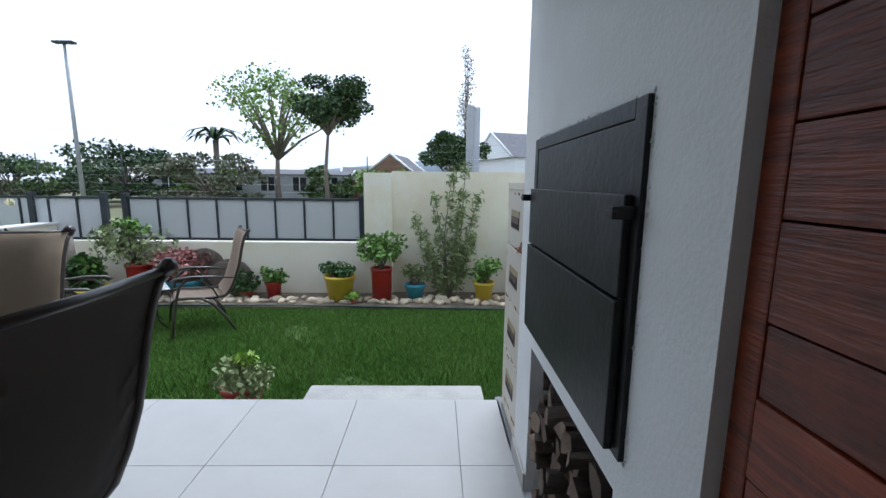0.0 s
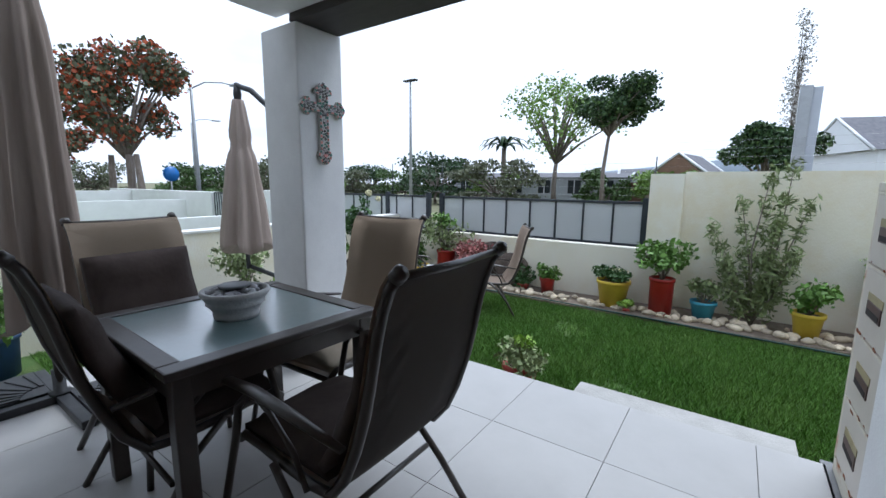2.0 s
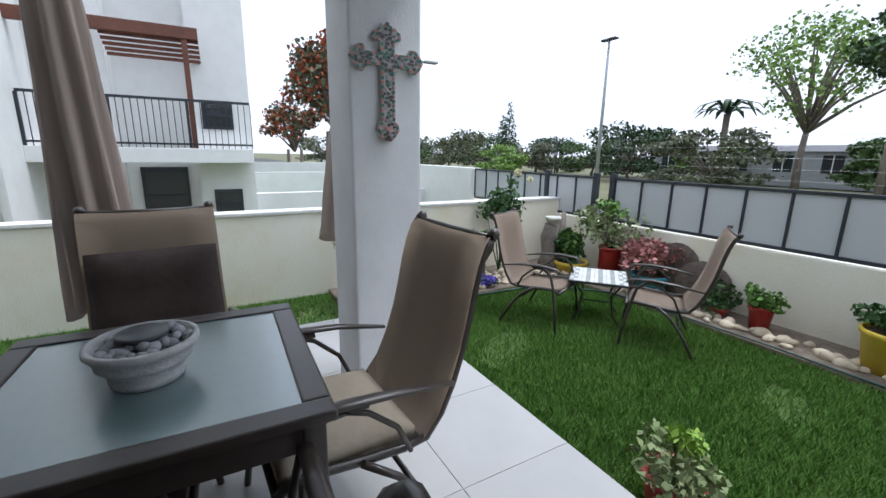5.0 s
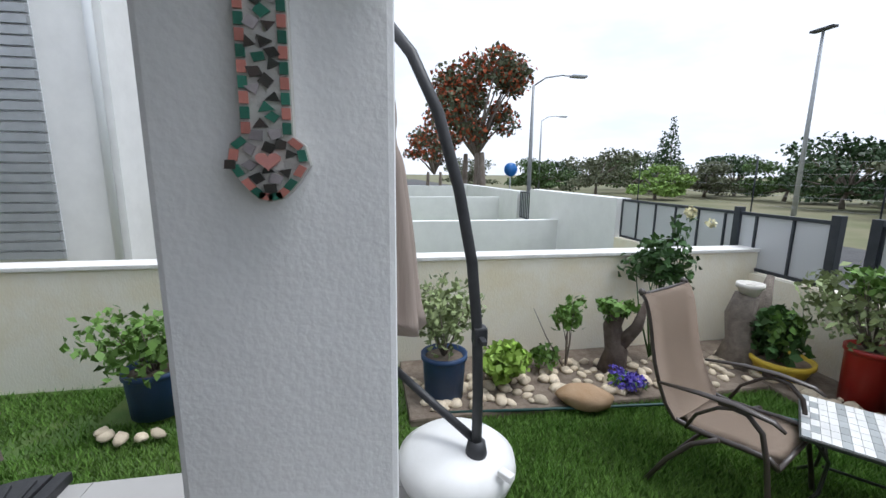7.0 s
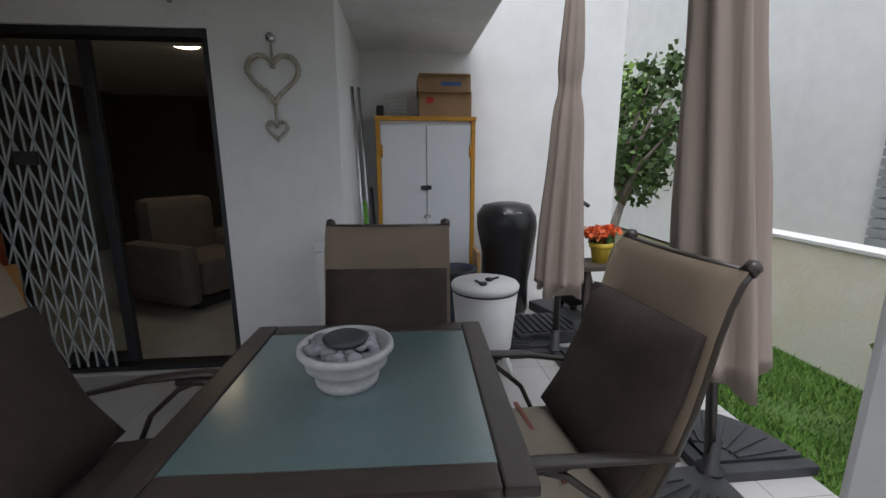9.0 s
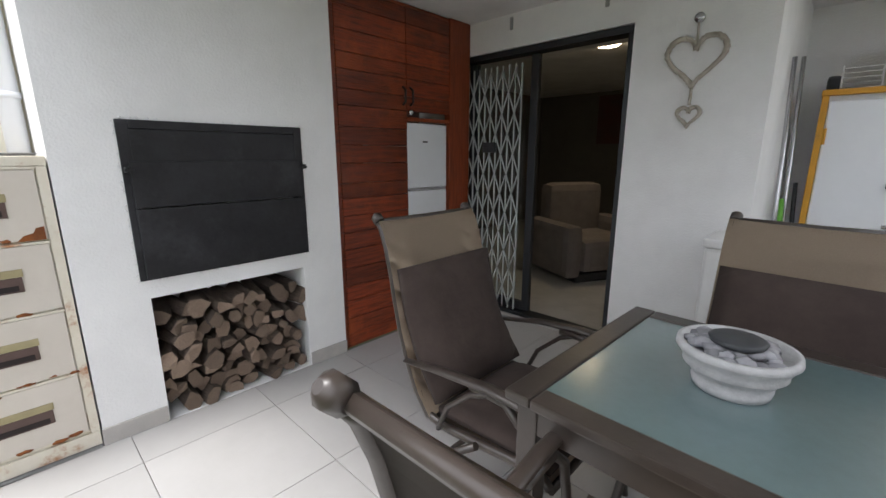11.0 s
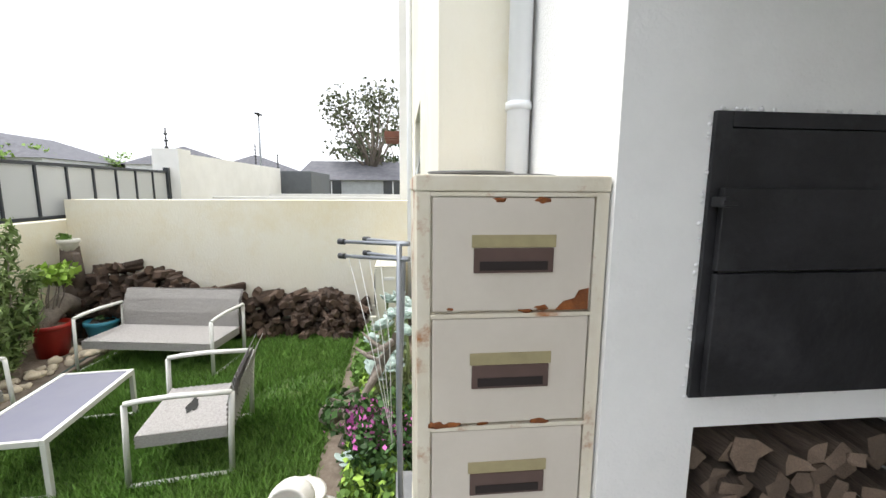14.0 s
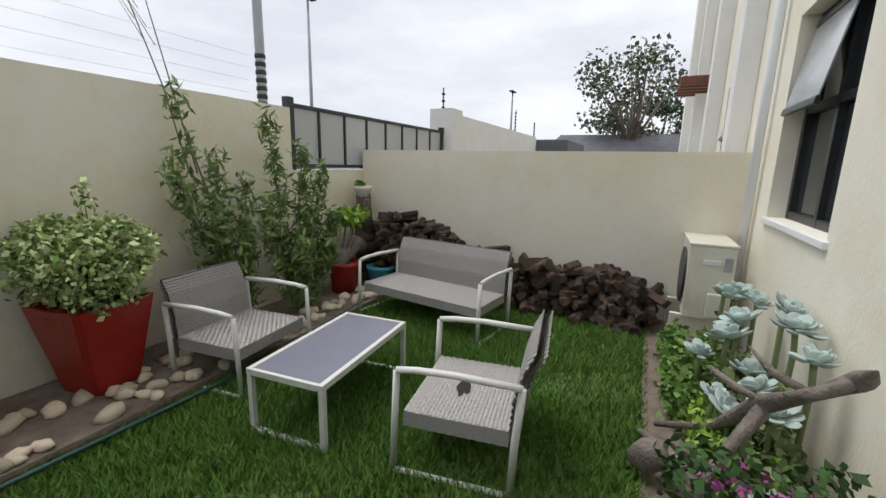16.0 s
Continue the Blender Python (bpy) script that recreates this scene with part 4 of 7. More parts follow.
structure("ledge", bm, SLATE, "slate grey ledge under the filing cabinet", "ledge")
dp = thing("downpipe", pose(1.56, 1.72, 0), "white rainwater downpipe in the wall corner", "pipe")
part("pipe", tube(fresh(), [(0, 0, -0.3), (0, 0, 3.5), (0, 0, 6.0)], 0.045, 14), ENAMEL, dp)
for z in (1.6, 3.0):
    part("bracket", lathe(fresh(), [(0.046, z), (0.052, z), (0.052, z + 0.03), (0.046, z + 0.03)], 14), ENAMEL, dp)

# wooden cupboard front with the refrigerator
WX = 0.895
wc = thing("wooden_cupboard", pose(WX, 0, 0), "tall red-stained plank cupboard built round a refrigerator", "cupboard")
part("side_post", box(fresh(), 0.0, 0.29, 0.0, 0.05, 0.333, 2.345, 0.004), WOOD, wc)
part("end_post", box(fresh(), -0.004, -0.975, 0.0, 0.055, -0.735, 2.345, 0.004), WOOD_FRAME, wc)
part("rail_low", box(fresh(), -0.004, -0.734, 0.0, 0.05, -0.285, 0.10, 0.004), WOOD_FRAME, wc)
part("sill", box(fresh(), -0.004, -0.734, 0.235, 0.30, -0.285, 0.262, 0.004), WOOD_FRAME, wc)
random.seed(8)
z = 0.0
while z < 2.33:
    h = random.choice((0.10, 0.115, 0.13))
    t = min(z + h, 2.34)
    off = random.uniform(-0.002, 0.002)
    part("plank", box(fresh(), off, -0.283, z + 0.0015, 0.03, 0.288, t - 0.0015, 0.003), WOOD, wc)
    if z > 1.60 or t < 0.205 and z >= 0.10:
        part("plank", box(fresh(), off, -0.733, z + 0.0015, 0.03, -0.286, t - 0.0015, 0.003), WOOD, wc)
    z = t
part("lintel", box(fresh(), 0.0, -0.733, 1.572, 0.03, -0.286, 1.60, 0.003), WOOD_FRAME, wc)
part("niche_back", box(fresh(), 0.60, -0.97, 0.0, 0.63, 0.33, 2.34), INNER_SHADE, wc)
for y in (-0.25, -0.32):
    part("handle", tube(fresh(), [(-0.002, y, 1.68), (-0.03, y, 1.70), (-0.03, y, 1.78), (-0.002, y, 1.80)], 0.008, 8), PLASTIC_BLACK, wc, "black iron pull handle")
part("padlock", lump(fresh(), (-0.025, -0.30, 1.63), 0.022, 1, 0.05, 2), CHROME, wc, "small brass padlock")
fr = thing("refrigerator", pose(WX + 0.012, -0.502, 0.263), "white two-door refrigerator set into the cupboard", "refrigerator")
part("body", box(fresh(), 0.04, -0.21, 0.0, 0.55, 0.21, 1.30), ENAMEL, fr)
part("lower_door", box(fresh(), 0.0, -0.212, 0.01, 0.04, 0.212, 0.80, 0.008), ENAMEL, fr)
part("upper_door", box(fresh(), 0.0, -0.212, 0.82, 0.04, 0.212, 1.30, 0.008), ENAMEL, fr)
part("grip", box(fresh(), -0.006, -0.20, 0.803, 0.03, 0.20, 0.818, 0.003), material("grey_grip", (0.4, 0.4, 0.4), 0.5), fr)
part("badge", box(fresh(), -0.003, 0.0, 1.16, 0.001, 0.05, 1.172), PLASTIC_BLACK, fr, "small dark badge")

# sliding door with folding security gate
ALU = material("charcoal_aluminium", (0.035, 0.038, 0.042), 0.4, metal=0.4, scale=10)
d1 = thing("door_1", pose(0, -1.06, 0.0), "charcoal aluminium sliding door standing open", "door", kind="structure")
part("head", box(fresh(), -0.398, -0.06, 2.066, 1.0, 0.06, 2.11, 0.003), ALU, d1)
part("threshold", box(fresh(), -0.398, -0.06, 0.016, 1.0, 0.06, 0.045, 0.003), ALU, d1)
for x0, x1 in ((-0.398, -0.36), (0.95, 0.998)):
    part("jamb", box(fresh(), x0, -0.06, 0.046, x1, 0.06, 2.065, 0.003), ALU, d1)
part("stile", box(fresh(), 0.30, -0.045, 0.05, 0.365, -0.005, 2.06, 0.003), ALU, d1)
part("stile", box(fresh(), 0.88, -0.045, 0.05, 0.945, -0.005, 2.06, 0.003), ALU, d1)
part("bottom_rail", box(fresh(), 0.366, -0.045, 0.05, 0.879, -0.005, 0.12, 0.003), ALU, d1)
pane = part("pane", box(fresh(), 0.366, -0.028, 0.121, 0.879, -0.022, 2.05), glass("door_glass", (0.85, 0.92, 0.9)), d1, "clear glass pane")
gate = thing("security_gate", pose(0, -1.0, 0.0), "white folding trellis security gate", "gate")
GATE_WHITE = material("white_gate_paint", (0.40, 0.44, 0.43), 0.45, scale=6)
cols, rows_ = 9, 12
for i in range(cols + 1):
    x = 0.40 + 0.52 * i / cols
    part("upright", box(fresh(), x - 0.006, -0.004, 0.06, x + 0.006, 0.004, 2.0, 0.001), GATE_WHITE, gate)
for i in range(cols):
    x0, x1 = 0.40 + 0.52 * i / cols, 0.40 + 0.52 * (i + 1) / cols
    bm = fresh()
    for k in range(rows_):
        z0, z1 = 0.10 + 1.86 * k / rows_, 0.10 + 1.86 * (k + 1) / rows_
        a, b = ((x0, 0.006, z0), (x1, 0.006, z1)) if (k + i) % 2 else ((x1, 0.006, z0), (x0, 0.006, z1))
        tube(bm, [a, b], 0.008, 5, flat=0.35)
    part("lattice", bm, GATE_WHITE, gate)
part("lock_box", box(fresh(), 0.62, 0.006, 1.35, 0.74, 0.03, 1.43, 0.005), PLASTIC_BLACK, gate, "black lock")

# heart wreath and hook
RATTAN = material("bleached_rattan", (0.50, 0.46, 0.39), 0.9, second=(0.36, 0.32, 0.26), scale=20, bump=0.6)
hw = thing("heart_wreath", pose(-0.752, -0.972, 1.50), "bleached wicker heart wreath hanging on the wall", "wreath")


def heart(bm, cx, cz, s, r, seed):
    pts = []
    for k in range(40):
        a = 2 * math.pi * k / 40
        x = 16 * math.sin(a) ** 3
        z_ = 13 * math.cos(a) - 5 * math.cos(2 * a) - 2 * math.cos(3 * a) - math.cos(4 * a)
        pts.append((cx + x * s / 17, 0, cz + z_ * s / 17))
    for j in range(3):
        w = [(x + 0.006 * math.sin(k * 1.9 + j * 2), 0.008 + 0.006 * math.cos(k * 2.3 + j), z_ + 0.006 * math.cos(k * 1.7 + j * 2)) for k, (x, y, z_) in enumerate(pts)]
        tube(bm, w, r, 6, closed=True)
    return bm


part("large_heart", heart(fresh(), 0, 0.36, 0.155, 0.011, 1), RATTAN, hw)
part("small_heart", heart(fresh(), 0, 0.055, 0.062, 0.008, 2), RATTAN, hw)
part("cord", tube(fresh(), [(0, 0.008, 0.11), (0, 0.008, 0.20)], 0.008, 6), RATTAN, hw)
part("loop", tube(fresh(), [(0, 0.008, 0.44), (0, 0.008, 0.55)], 0.006, 6), RATTAN, hw)
part("hook", lathe(fresh(), [(0.0, -0.012), (0.026, -0.010), (0.026, 0.010), (0.0, 0.014)], 14, (0, 0, 0)), CHROME, hw, "round metal wall hook").matrix_basis = pose(0, 0.006, 0.565, -90)
for x in (-0.222, 0.495):
    ob = solid("wall_bracket", box(fresh(), x - 0.012, -0.979, 2.235, x + 0.012, -0.968, 2.32, 0.002), material("grey_bracket", (0.35, 0.35, 0.35), 0.6))
    tagged(ob, "small grey metal bracket above the sliding door", "bracket", "brackets above the door")

# mosaic cross on the pillar
TILE_PINK = material("pink_mosaic_tile", (0.55, 0.22, 0.18), 0.3, per_object=0.2)
TILE_GREEN = material("green_mosaic_tile", (0.04, 0.17, 0.12), 0.3, per_object=0.3)
TILE_PALE = material("pale_mosaic_tile", (0.34, 0.31, 0.32), 0.3, second=(0.24, 0.22, 0.23), scale=40, per_object=0.3)
TILE_DARK = material("dark_mosaic_tile", (0.035, 0.04, 0.036), 0.28, second=(0.06, 0.045, 0.04), scale=30, per_object=0.4)
GROUT_GREY = material("cross_grout", (0.56, 0.55, 0.52), 0.9, bump=0.4)
CZ0, CZ1, CY = 1.40, 1.99, 1.547
cross = thing("mosaic_cross", pose(-1.934, CY, 0.311) @ Matrix.Diagonal((1, 1, 0.811, 1)), "mosaic cross of broken tiles on the pillar", "cross")
TO_WALL = Matrix(((0, 0, 1, 0), (1, 0, 0, 0), (0, 1, 0, 0), (0, 0, 0, 1)))


def lobe(cx, cy, r, start, end, n=7):
    return [(cx + r * math.cos(start + (end - start) * k / n), cy + r * math.sin(start + (end - start) * k / n)) for k in range(n + 1)]


w = 0.036
ya = 1.83
outline = ([(-w, 1.49), (-0.052, 1.475), (-0.058, 1.44), (-0.042, 1.41)] + lobe(0, 1.405, 0.032, math.pi * 1.15, math.pi * 1.85, 4) + [(0.042, 1.41), (0.058, 1.44), (0.052, 1.475), (w, 1.49),
           (w, ya - w), (0.105, ya - w), (0.118, ya - 0.07), (0.145, ya - 0.066), (0.172, ya - 0.03), (0.185, ya), (0.172, ya + 0.03), (0.145, ya + 0.066), (0.118, ya + 0.07), (0.105, ya + w),
           (w, ya + w), (w, 1.925), (0.07, 1.94), (0.068, 1.972), (0.034, 2.005), (0, 2.02), (-0.034, 2.005), (-0.068, 1.972), (-0.07, 1.94), (-w, 1.925), (-w, ya + w),
           (-0.105, ya + w), (-0.118, ya + 0.07), (-0.145, ya + 0.066), (-0.172, ya + 0.03), (-0.185, ya), (-0.172, ya - 0.03), (-0.145, ya - 0.066), (-0.118, ya - 0.07), (-0.105, ya - w), (-w, ya - w)])
part("backing", plate(fresh(), outline, 0.024, TO_WALL), GROUT_GREY, cross, "grey grouted backing")


def inside(px, py):
    hit = False
    for (x0, y0), (x1, y1) in zip(outline, outline[1:] + outline[:1]):
        if (y0 > py) != (y1 > py) and px < (x1 - x0) * (py - y0) / (y1 - y0) + x0:
            hit = not hit
    return hit


random.seed(12)
edge_points = []
for (x0, y0), (x1, y1) in zip(outline, outline[1:] + outline[:1]):
    n = max(1, round(math.hypot(x1 - x0, y1 - y0) / 0.026))
    for k in range(n):
        t = (k + 0.5) / n
        nx, ny = -(y1 - y0), (x1 - x0)
        ln = math.hypot(nx, ny)
        edge_points.append((x0 + (x1 - x0) * t + nx / ln * 0.008, y0 + (y1 - y0) * t + ny / ln * 0.008, math.atan2(y1 - y0, x1 - x0)))
for k, (px, py, a) in enumerate(edge_points):
    m = TO_WALL @ Matrix.Translation((px, py, 0.024)) @ Matrix.Rotation(a, 4, "Z")
    part("tile", box(fresh(), -0.010, -0.006, 0.0, 0.010, 0.006, 0.004, 0, m), TILE_PINK if k % 2 else TILE_GREEN, cross)
placed = []
tries = 0
while len(placed) < 240 and tries < 14000:
    tries += 1
    px, py = random.uniform(-0.185, 0.185), random.uniform(1.38, 2.02)
    if not inside(px, py) or any((px - a) ** 2 + (py - b) ** 2 < 0.00032 for a, b in placed):
        continue
    if any((px - a) ** 2 + (py - b) ** 2 < 0.00022 for a, b, _ in edge_points) or (abs(px) < 0.02 and 1.43 < py < 1.465):
        continue
    placed.append((px, py))
    n = random.choice((3, 4, 4))
    a0 = random.random() * 6
    shape = [(0.0118 * random.uniform(0.75, 1.2) * math.cos(a0 + 2 * math.pi * k / n), 0.0118 * random.uniform(0.75, 1.2) * math.sin(a0 + 2 * math.pi * k / n)) for k in range(n)]
    part("tile", plate(fresh(), shape, 0.0045, TO_WALL @ Matrix.Translation((px, py, 0.024))), random.choice((TILE_PALE, TILE_PALE, TILE_DARK, TILE_DARK, TILE_DARK, TILE_GREEN)), cross)
pts = []
for k in range(18):
    a = 2 * math.pi * k / 18
    pts.append((0.0011 * 16 * math.sin(a) ** 3, 0.0011 * (13 * math.cos(a) - 5 * math.cos(2 * a) - 2 * math.cos(3 * a) - math.cos(4 * a))))
part("heart_tile", plate(fresh(), list(reversed(pts)), 0.009, TO_WALL @ Matrix.Translation((0, 1.447, 0.024))), material("rose_tile", (0.66, 0.30, 0.27), 0.35), cross, "pink heart-shaped tile")

# living room seen through the door
SOFA = material("grey_brown_upholstery", (0.20, 0.17, 0.15), 0.95, second=(0.16, 0.135, 0.12), scale=6, bump=0.4, bump_scale=70)
ac = thing("armchair", pose(0.50, -2.66, 0.015, 0, 0, 62), "grey-brown upholstered recliner armchair", "armchair")
part("seat", box(fresh(), -0.36, -0.35, 0.12, 0.36, 0.38, 0.46, 0.07), SOFA, ac)
part("backrest", box(fresh(), -0.36, -0.55, 0.14, 0.36, -0.30, 1.0, 0.09), SOFA, ac)
for s in (-1, 1):
    part("armrest", box(fresh(), s * 0.36, -0.48, 0.06, s * 0.56, 0.36, 0.62, 0.08), SOFA, ac)
part("base", box(fresh(), -0.40, -0.42, 0.0, 0.40, 0.30, 0.1, 0.02), PLASTIC_BLACK, ac)
pt = thing("painting", pose(1.5, -5.99, 1.93), "large red framed painting on the far wall", "painting")
part("canvas", box(fresh(), -0.9, 0.0, -0.4, 0.5, 0.03, 0.45, 0.003), material("red_painting", (0.10, 0.02, 0.015), 0.6, second=(0.05, 0.04, 0.035), scale=2, mixed=0.8), pt)
cl = thing("ceiling_light", pose(0.45, -2.57, 2.45), "round glowing ceiling light in the living room", "lamp")
part("diffuser", lathe(fresh(), [(0.0, -0.07), (0.10, -0.06), (0.16, -0.02), (0.165, 0.0), (0.0, 0.0)], 24), glow("warm_lamp", (1.0, 0.80, 0.5), 7), cl, "warm glowing glass bowl")

# small folding stool leaning beside the refrigerator
PINE = material("varnished_pine", (0.52, 0.27, 0.09), 0.45, second=(0.44, 0.21, 0.06), scale=5, stretch=(6, 6, 1), bump=0.1)
fs = thing("folding_stool", pose(0.84, -0.885, 0), "folded varnished pine stool standing by the sliding door", "stool")
part("seat", box(fresh(), -0.018, -0.07, 0.43, 0.018, 0.07, 0.77, 0.008), PINE, fs)
for y in (-0.055, 0.055):
    part("leg", box(fresh(), -0.016, y - 0.013, 0.0, 0.016, y + 0.013, 0.429, 0.004), PINE, fs)
part("stretcher", box(fresh(), -0.010, -0.041, 0.16, 0.010, 0.041, 0.185, 0.003), PINE, fs)
# ---- the garden ----
def leaf_green(name, a, b, island=0.35):
    return material(name, a, 0.55, second=b, scale=4, mixed=0.9, island=island, spec=0.3)


LEAF = leaf_green("garden_leaf", (0.10, 0.20, 0.04), (0.16, 0.27, 0.06))
LEAF_DARK = leaf_green("dark_leaf", (0.035, 0.085, 0.025), (0.06, 0.12, 0.03))
LEAF_LIME = leaf_green("lime_leaf", (0.22, 0.36, 0.05), (0.30, 0.44, 0.08))
LEAF_PALE = leaf_green("variegated_leaf", (0.34, 0.44, 0.16), (0.58, 0.62, 0.34), 0.45)
LEAF_GREY = leaf_green("olive_leaf", (0.19, 0.24, 0.10), (0.27, 0.32, 0.15))
LEAF_WILLOW = leaf_green("willow_leaf", (0.15, 0.22, 0.07), (0.23, 0.31, 0.11), 0.4)
LEAF_PINK = leaf_green("pink_leaf", (0.42, 0.18, 0.17), (0.26, 0.09, 0.08), 0.5)
LEAF_BLUE = material("silver_succulent_leaf", (0.42, 0.50, 0.47), 0.6, second=(0.33, 0.42, 0.38), scale=6, per_object=0.18, bump=0.05)
FLOWER_PURPLE = leaf_green("purple_flower", (0.10, 0.07, 0.42), (0.16, 0.12, 0.5))
FLOWER_PINK = leaf_green("magenta_flower", (0.5, 0.10, 0.38), (0.6, 0.2, 0.45))
FLOWER_RED = leaf_green("orange_red_flower", (0.6, 0.09, 0.03), (0.7, 0.18, 0.06))
FLOWER_CREAM = leaf_green("cream_flower", (0.75, 0.70, 0.40), (0.8, 0.76, 0.55))
RED_GLAZE = material("red_glazed_pot", (0.33, 0.018, 0.012), 0.38, second=(0.28, 0.014, 0.010), scale=5, bump=0.05)
YELLOW_GLAZE = material("yellow_painted_pot", (0.68, 0.50, 0.05), 0.5, second=(0.6, 0.42, 0.04), scale=6, bump=0.1)
BLUE_GLAZE = material("blue_painted_pot", (0.05, 0.26, 0.36), 0.5, second=(0.04, 0.22, 0.30), scale=6)
NAVY_GLAZE = material("navy_painted_pot", (0.025, 0.06, 0.16), 0.5, second=(0.02, 0.05, 0.12), scale=6)
PINK_POT = material("coral_plastic_pot", (0.55, 0.08, 0.07), 0.5, scale=6)
WHITE_POT = material("white_painted_pot", (0.70, 0.68, 0.63), 0.7, second=(0.6, 0.58, 0.53), scale=9, bump=0.3)
STONE = material("pale_river_stone", (0.62, 0.54, 0.41), 0.8, second=(0.48, 0.40, 0.29), scale=9, per_object=0.28, bump=0.25)
BROWN_STONE = material("brown_boulder", (0.30, 0.19, 0.10), 0.8, second=(0.38, 0.27, 0.17), scale=4, bump=0.3)
DRIFTWOOD = material("grey_driftwood", (0.27, 0.235, 0.20), 0.95, second=(0.12, 0.095, 0.08), scale=7, mixed=0.9, stretch=(3, 3, 3), bump=1.0, bump_scale=25)
STUMP = material("dark_stump_wood", (0.075, 0.055, 0.045), 0.95, second=(0.15, 0.12, 0.10), scale=8, bump=1.0, bump_scale=20)
BARK = material("grey_bark", (0.16, 0.13, 0.105), 0.95, second=(0.24, 0.21, 0.18), scale=6, stretch=(2, 2, 0.6), bump=0.8, bump_scale=15)
PALE_TWIG = material("pale_dry_twig", (0.34, 0.29, 0.24), 0.9, scale=9)
HOSE = material("teal_hose", (0.015, 0.06, 0.055), 0.5)


def leaf_cloud(name, blobs, count, size, mat, parent, seed, long=1.6, shell=0.55, label="", up=0.0):
    """Many small leaves in and around ellipsoids (x, y, z, rx, ry, rz)."""
    g = np.random.default_rng(seed)
    b = np.array(blobs, float)
    weight = (b[:, 3] * b[:, 4] * b[:, 5]) ** 0.67
    pick = g.choice(len(b), count, p=weight / weight.sum())
    d = g.normal(size=(count, 3))
    d /= np.linalg.norm(d, axis=1)[:, None]
    r = shell + (1 - shell) * g.random(count) ** 0.6
    r *= 1 + 0.25 * g.normal(size=count) * 0.5
    c = b[pick, :3] + d * r[:, None] * b[pick, 3:]
    n = g.normal(size=(count, 3)) + d * 0.6 + np.array([0, 0, up])
    n /= np.linalg.norm(n, axis=1)[:, None]
    t = np.cross(n, g.normal(size=(count, 3)))
    t /= np.linalg.norm(t, axis=1)[:, None]
    s = np.cross(n, t)
    z = (size * (0.6 + 0.8 * g.random(count)))[:, None]
    fold = n * z * 0.18
    quad = np.stack((c - t * z * long / 2, c + s * z * 0.5 + fold, c + t * z * long / 2, c - s * z * 0.5 + fold), 1).reshape(-1, 3)
    me = bpy.data.meshes.new(name)
    me.vertices.add(count * 4)
    me.vertices.foreach_set("co", quad.ravel())
    me.loops.add(count * 4)
    me.loops.foreach_set("vertex_index", np.arange(count * 4))
    me.polygons.add(count)
    me.polygons.foreach_set("loop_start", np.arange(0, count * 4, 4))
    me.update(calc_edges=True)
    me.materials.append(mat)
    ob = new(name, me)
    ob.parent = parent
    if label:
        ob["label"] = label
    return ob


def stems(parent, base, tips, r, mat, seed=0):
    bm = fresh()
    for k, p in enumerate(tips):
        b, p = Vector(base), Vector(p)
        mid = b.lerp(p, 0.5) + Vector((math.sin(k * 2.1 + seed) * 0.05, math.cos(k * 1.7) * 0.05, 0.03)) * (p - b).length
        tube(bm, [b, mid, p], [r, r * 0.7, r * 0.3], 5)
    return part("stem", bm, mat, parent)


def round_pot(parent, r_top, r_foot, h, mat, rim=0.012, sides=28, label=""):
    part("pot", lathe(fresh(), [(0.0, 0.0), (r_foot, 0.0), (r_foot + (r_top - r_foot) * 0.9, h - 0.05), (r_top, h - 0.045), (r_top + rim, h - 0.04), (r_top + rim, h), (r_top - 0.01, h), (r_top - 0.025, h - 0.04), (0.0, h - 0.04)], sides), mat, parent, label)
    part("soil", lathe(fresh(), [(0.0, h - 0.06), (r_top - 0.02, h - 0.06), (r_top - 0.022, h - 0.03), (0.0, h - 0.022)], 20), SOIL, parent)


def potted(x, y, z, r_top, r_foot, h, pot_mat, label, leaves, seed, trunk=True):
    p = thing("potted_plant", pose(x, y, z, 0, 0, seed * 37), label, "plant", "plants in the garden")
    round_pot(p, r_top, r_foot, h, pot_mat)
    tips = []
    for blobs, count, size, mat, long in leaves:
        leaf_cloud("leaves", [(bx, by, bz + h, rx, ry, rz) for bx, by, bz, rx, ry, rz in blobs], count, size, mat, p, seed, long)
        tips += [(bx, by, bz + h) for bx, by, bz, rx, ry, rz in blobs]
    stems(p, (0, 0, h - 0.05), tips, 0.009, BARK, seed)
    return p


def bush(cx, cy, cz, r, n, seed, squash=0.8):
    g = random.Random(seed)
    return [(cx + g.uniform(-0.55, 0.55) * r, cy + g.uniform(-0.55, 0.55) * r, cz + g.uniform(-0.4, 0.5) * r * squash, r * g.uniform(0.4, 0.65), r * g.uniform(0.4, 0.65), r * squash * g.uniform(0.35, 0.6)) for _ in range(n)]


B = LAWN + 0.06
# along the street wall
potted(-1.75, 5.38, B, 0.105, 0.08, 0.24, RED_GLAZE, "small red pot with bright green round-leaved plant", [(bush(0, 0, 0.09, 0.17, 6, 1), 420, 0.04, LEAF, 1.2)], 1)
potted(-0.83, 5.33, B, 0.20, 0.15, 0.34, YELLOW_GLAZE, "yellow ribbed pot with low dark green plant", [(bush(0, 0, 0.06, 0.26, 9, 2, 0.4), 700, 0.035, LEAF_DARK, 1.8), (bush(0, 0, 0.11, 0.18, 4, 22, 0.3), 60, 0.03, FLOWER_CREAM, 1)], 2)
potted(-0.26, 5.31, B, 0.135, 0.13, 0.45, RED_GLAZE, "tall red cylinder pot with leafy green shrub", [(bush(0, 0, 0.25, 0.33, 10, 3, 0.8), 650, 0.045, LEAF, 1.5)], 3)
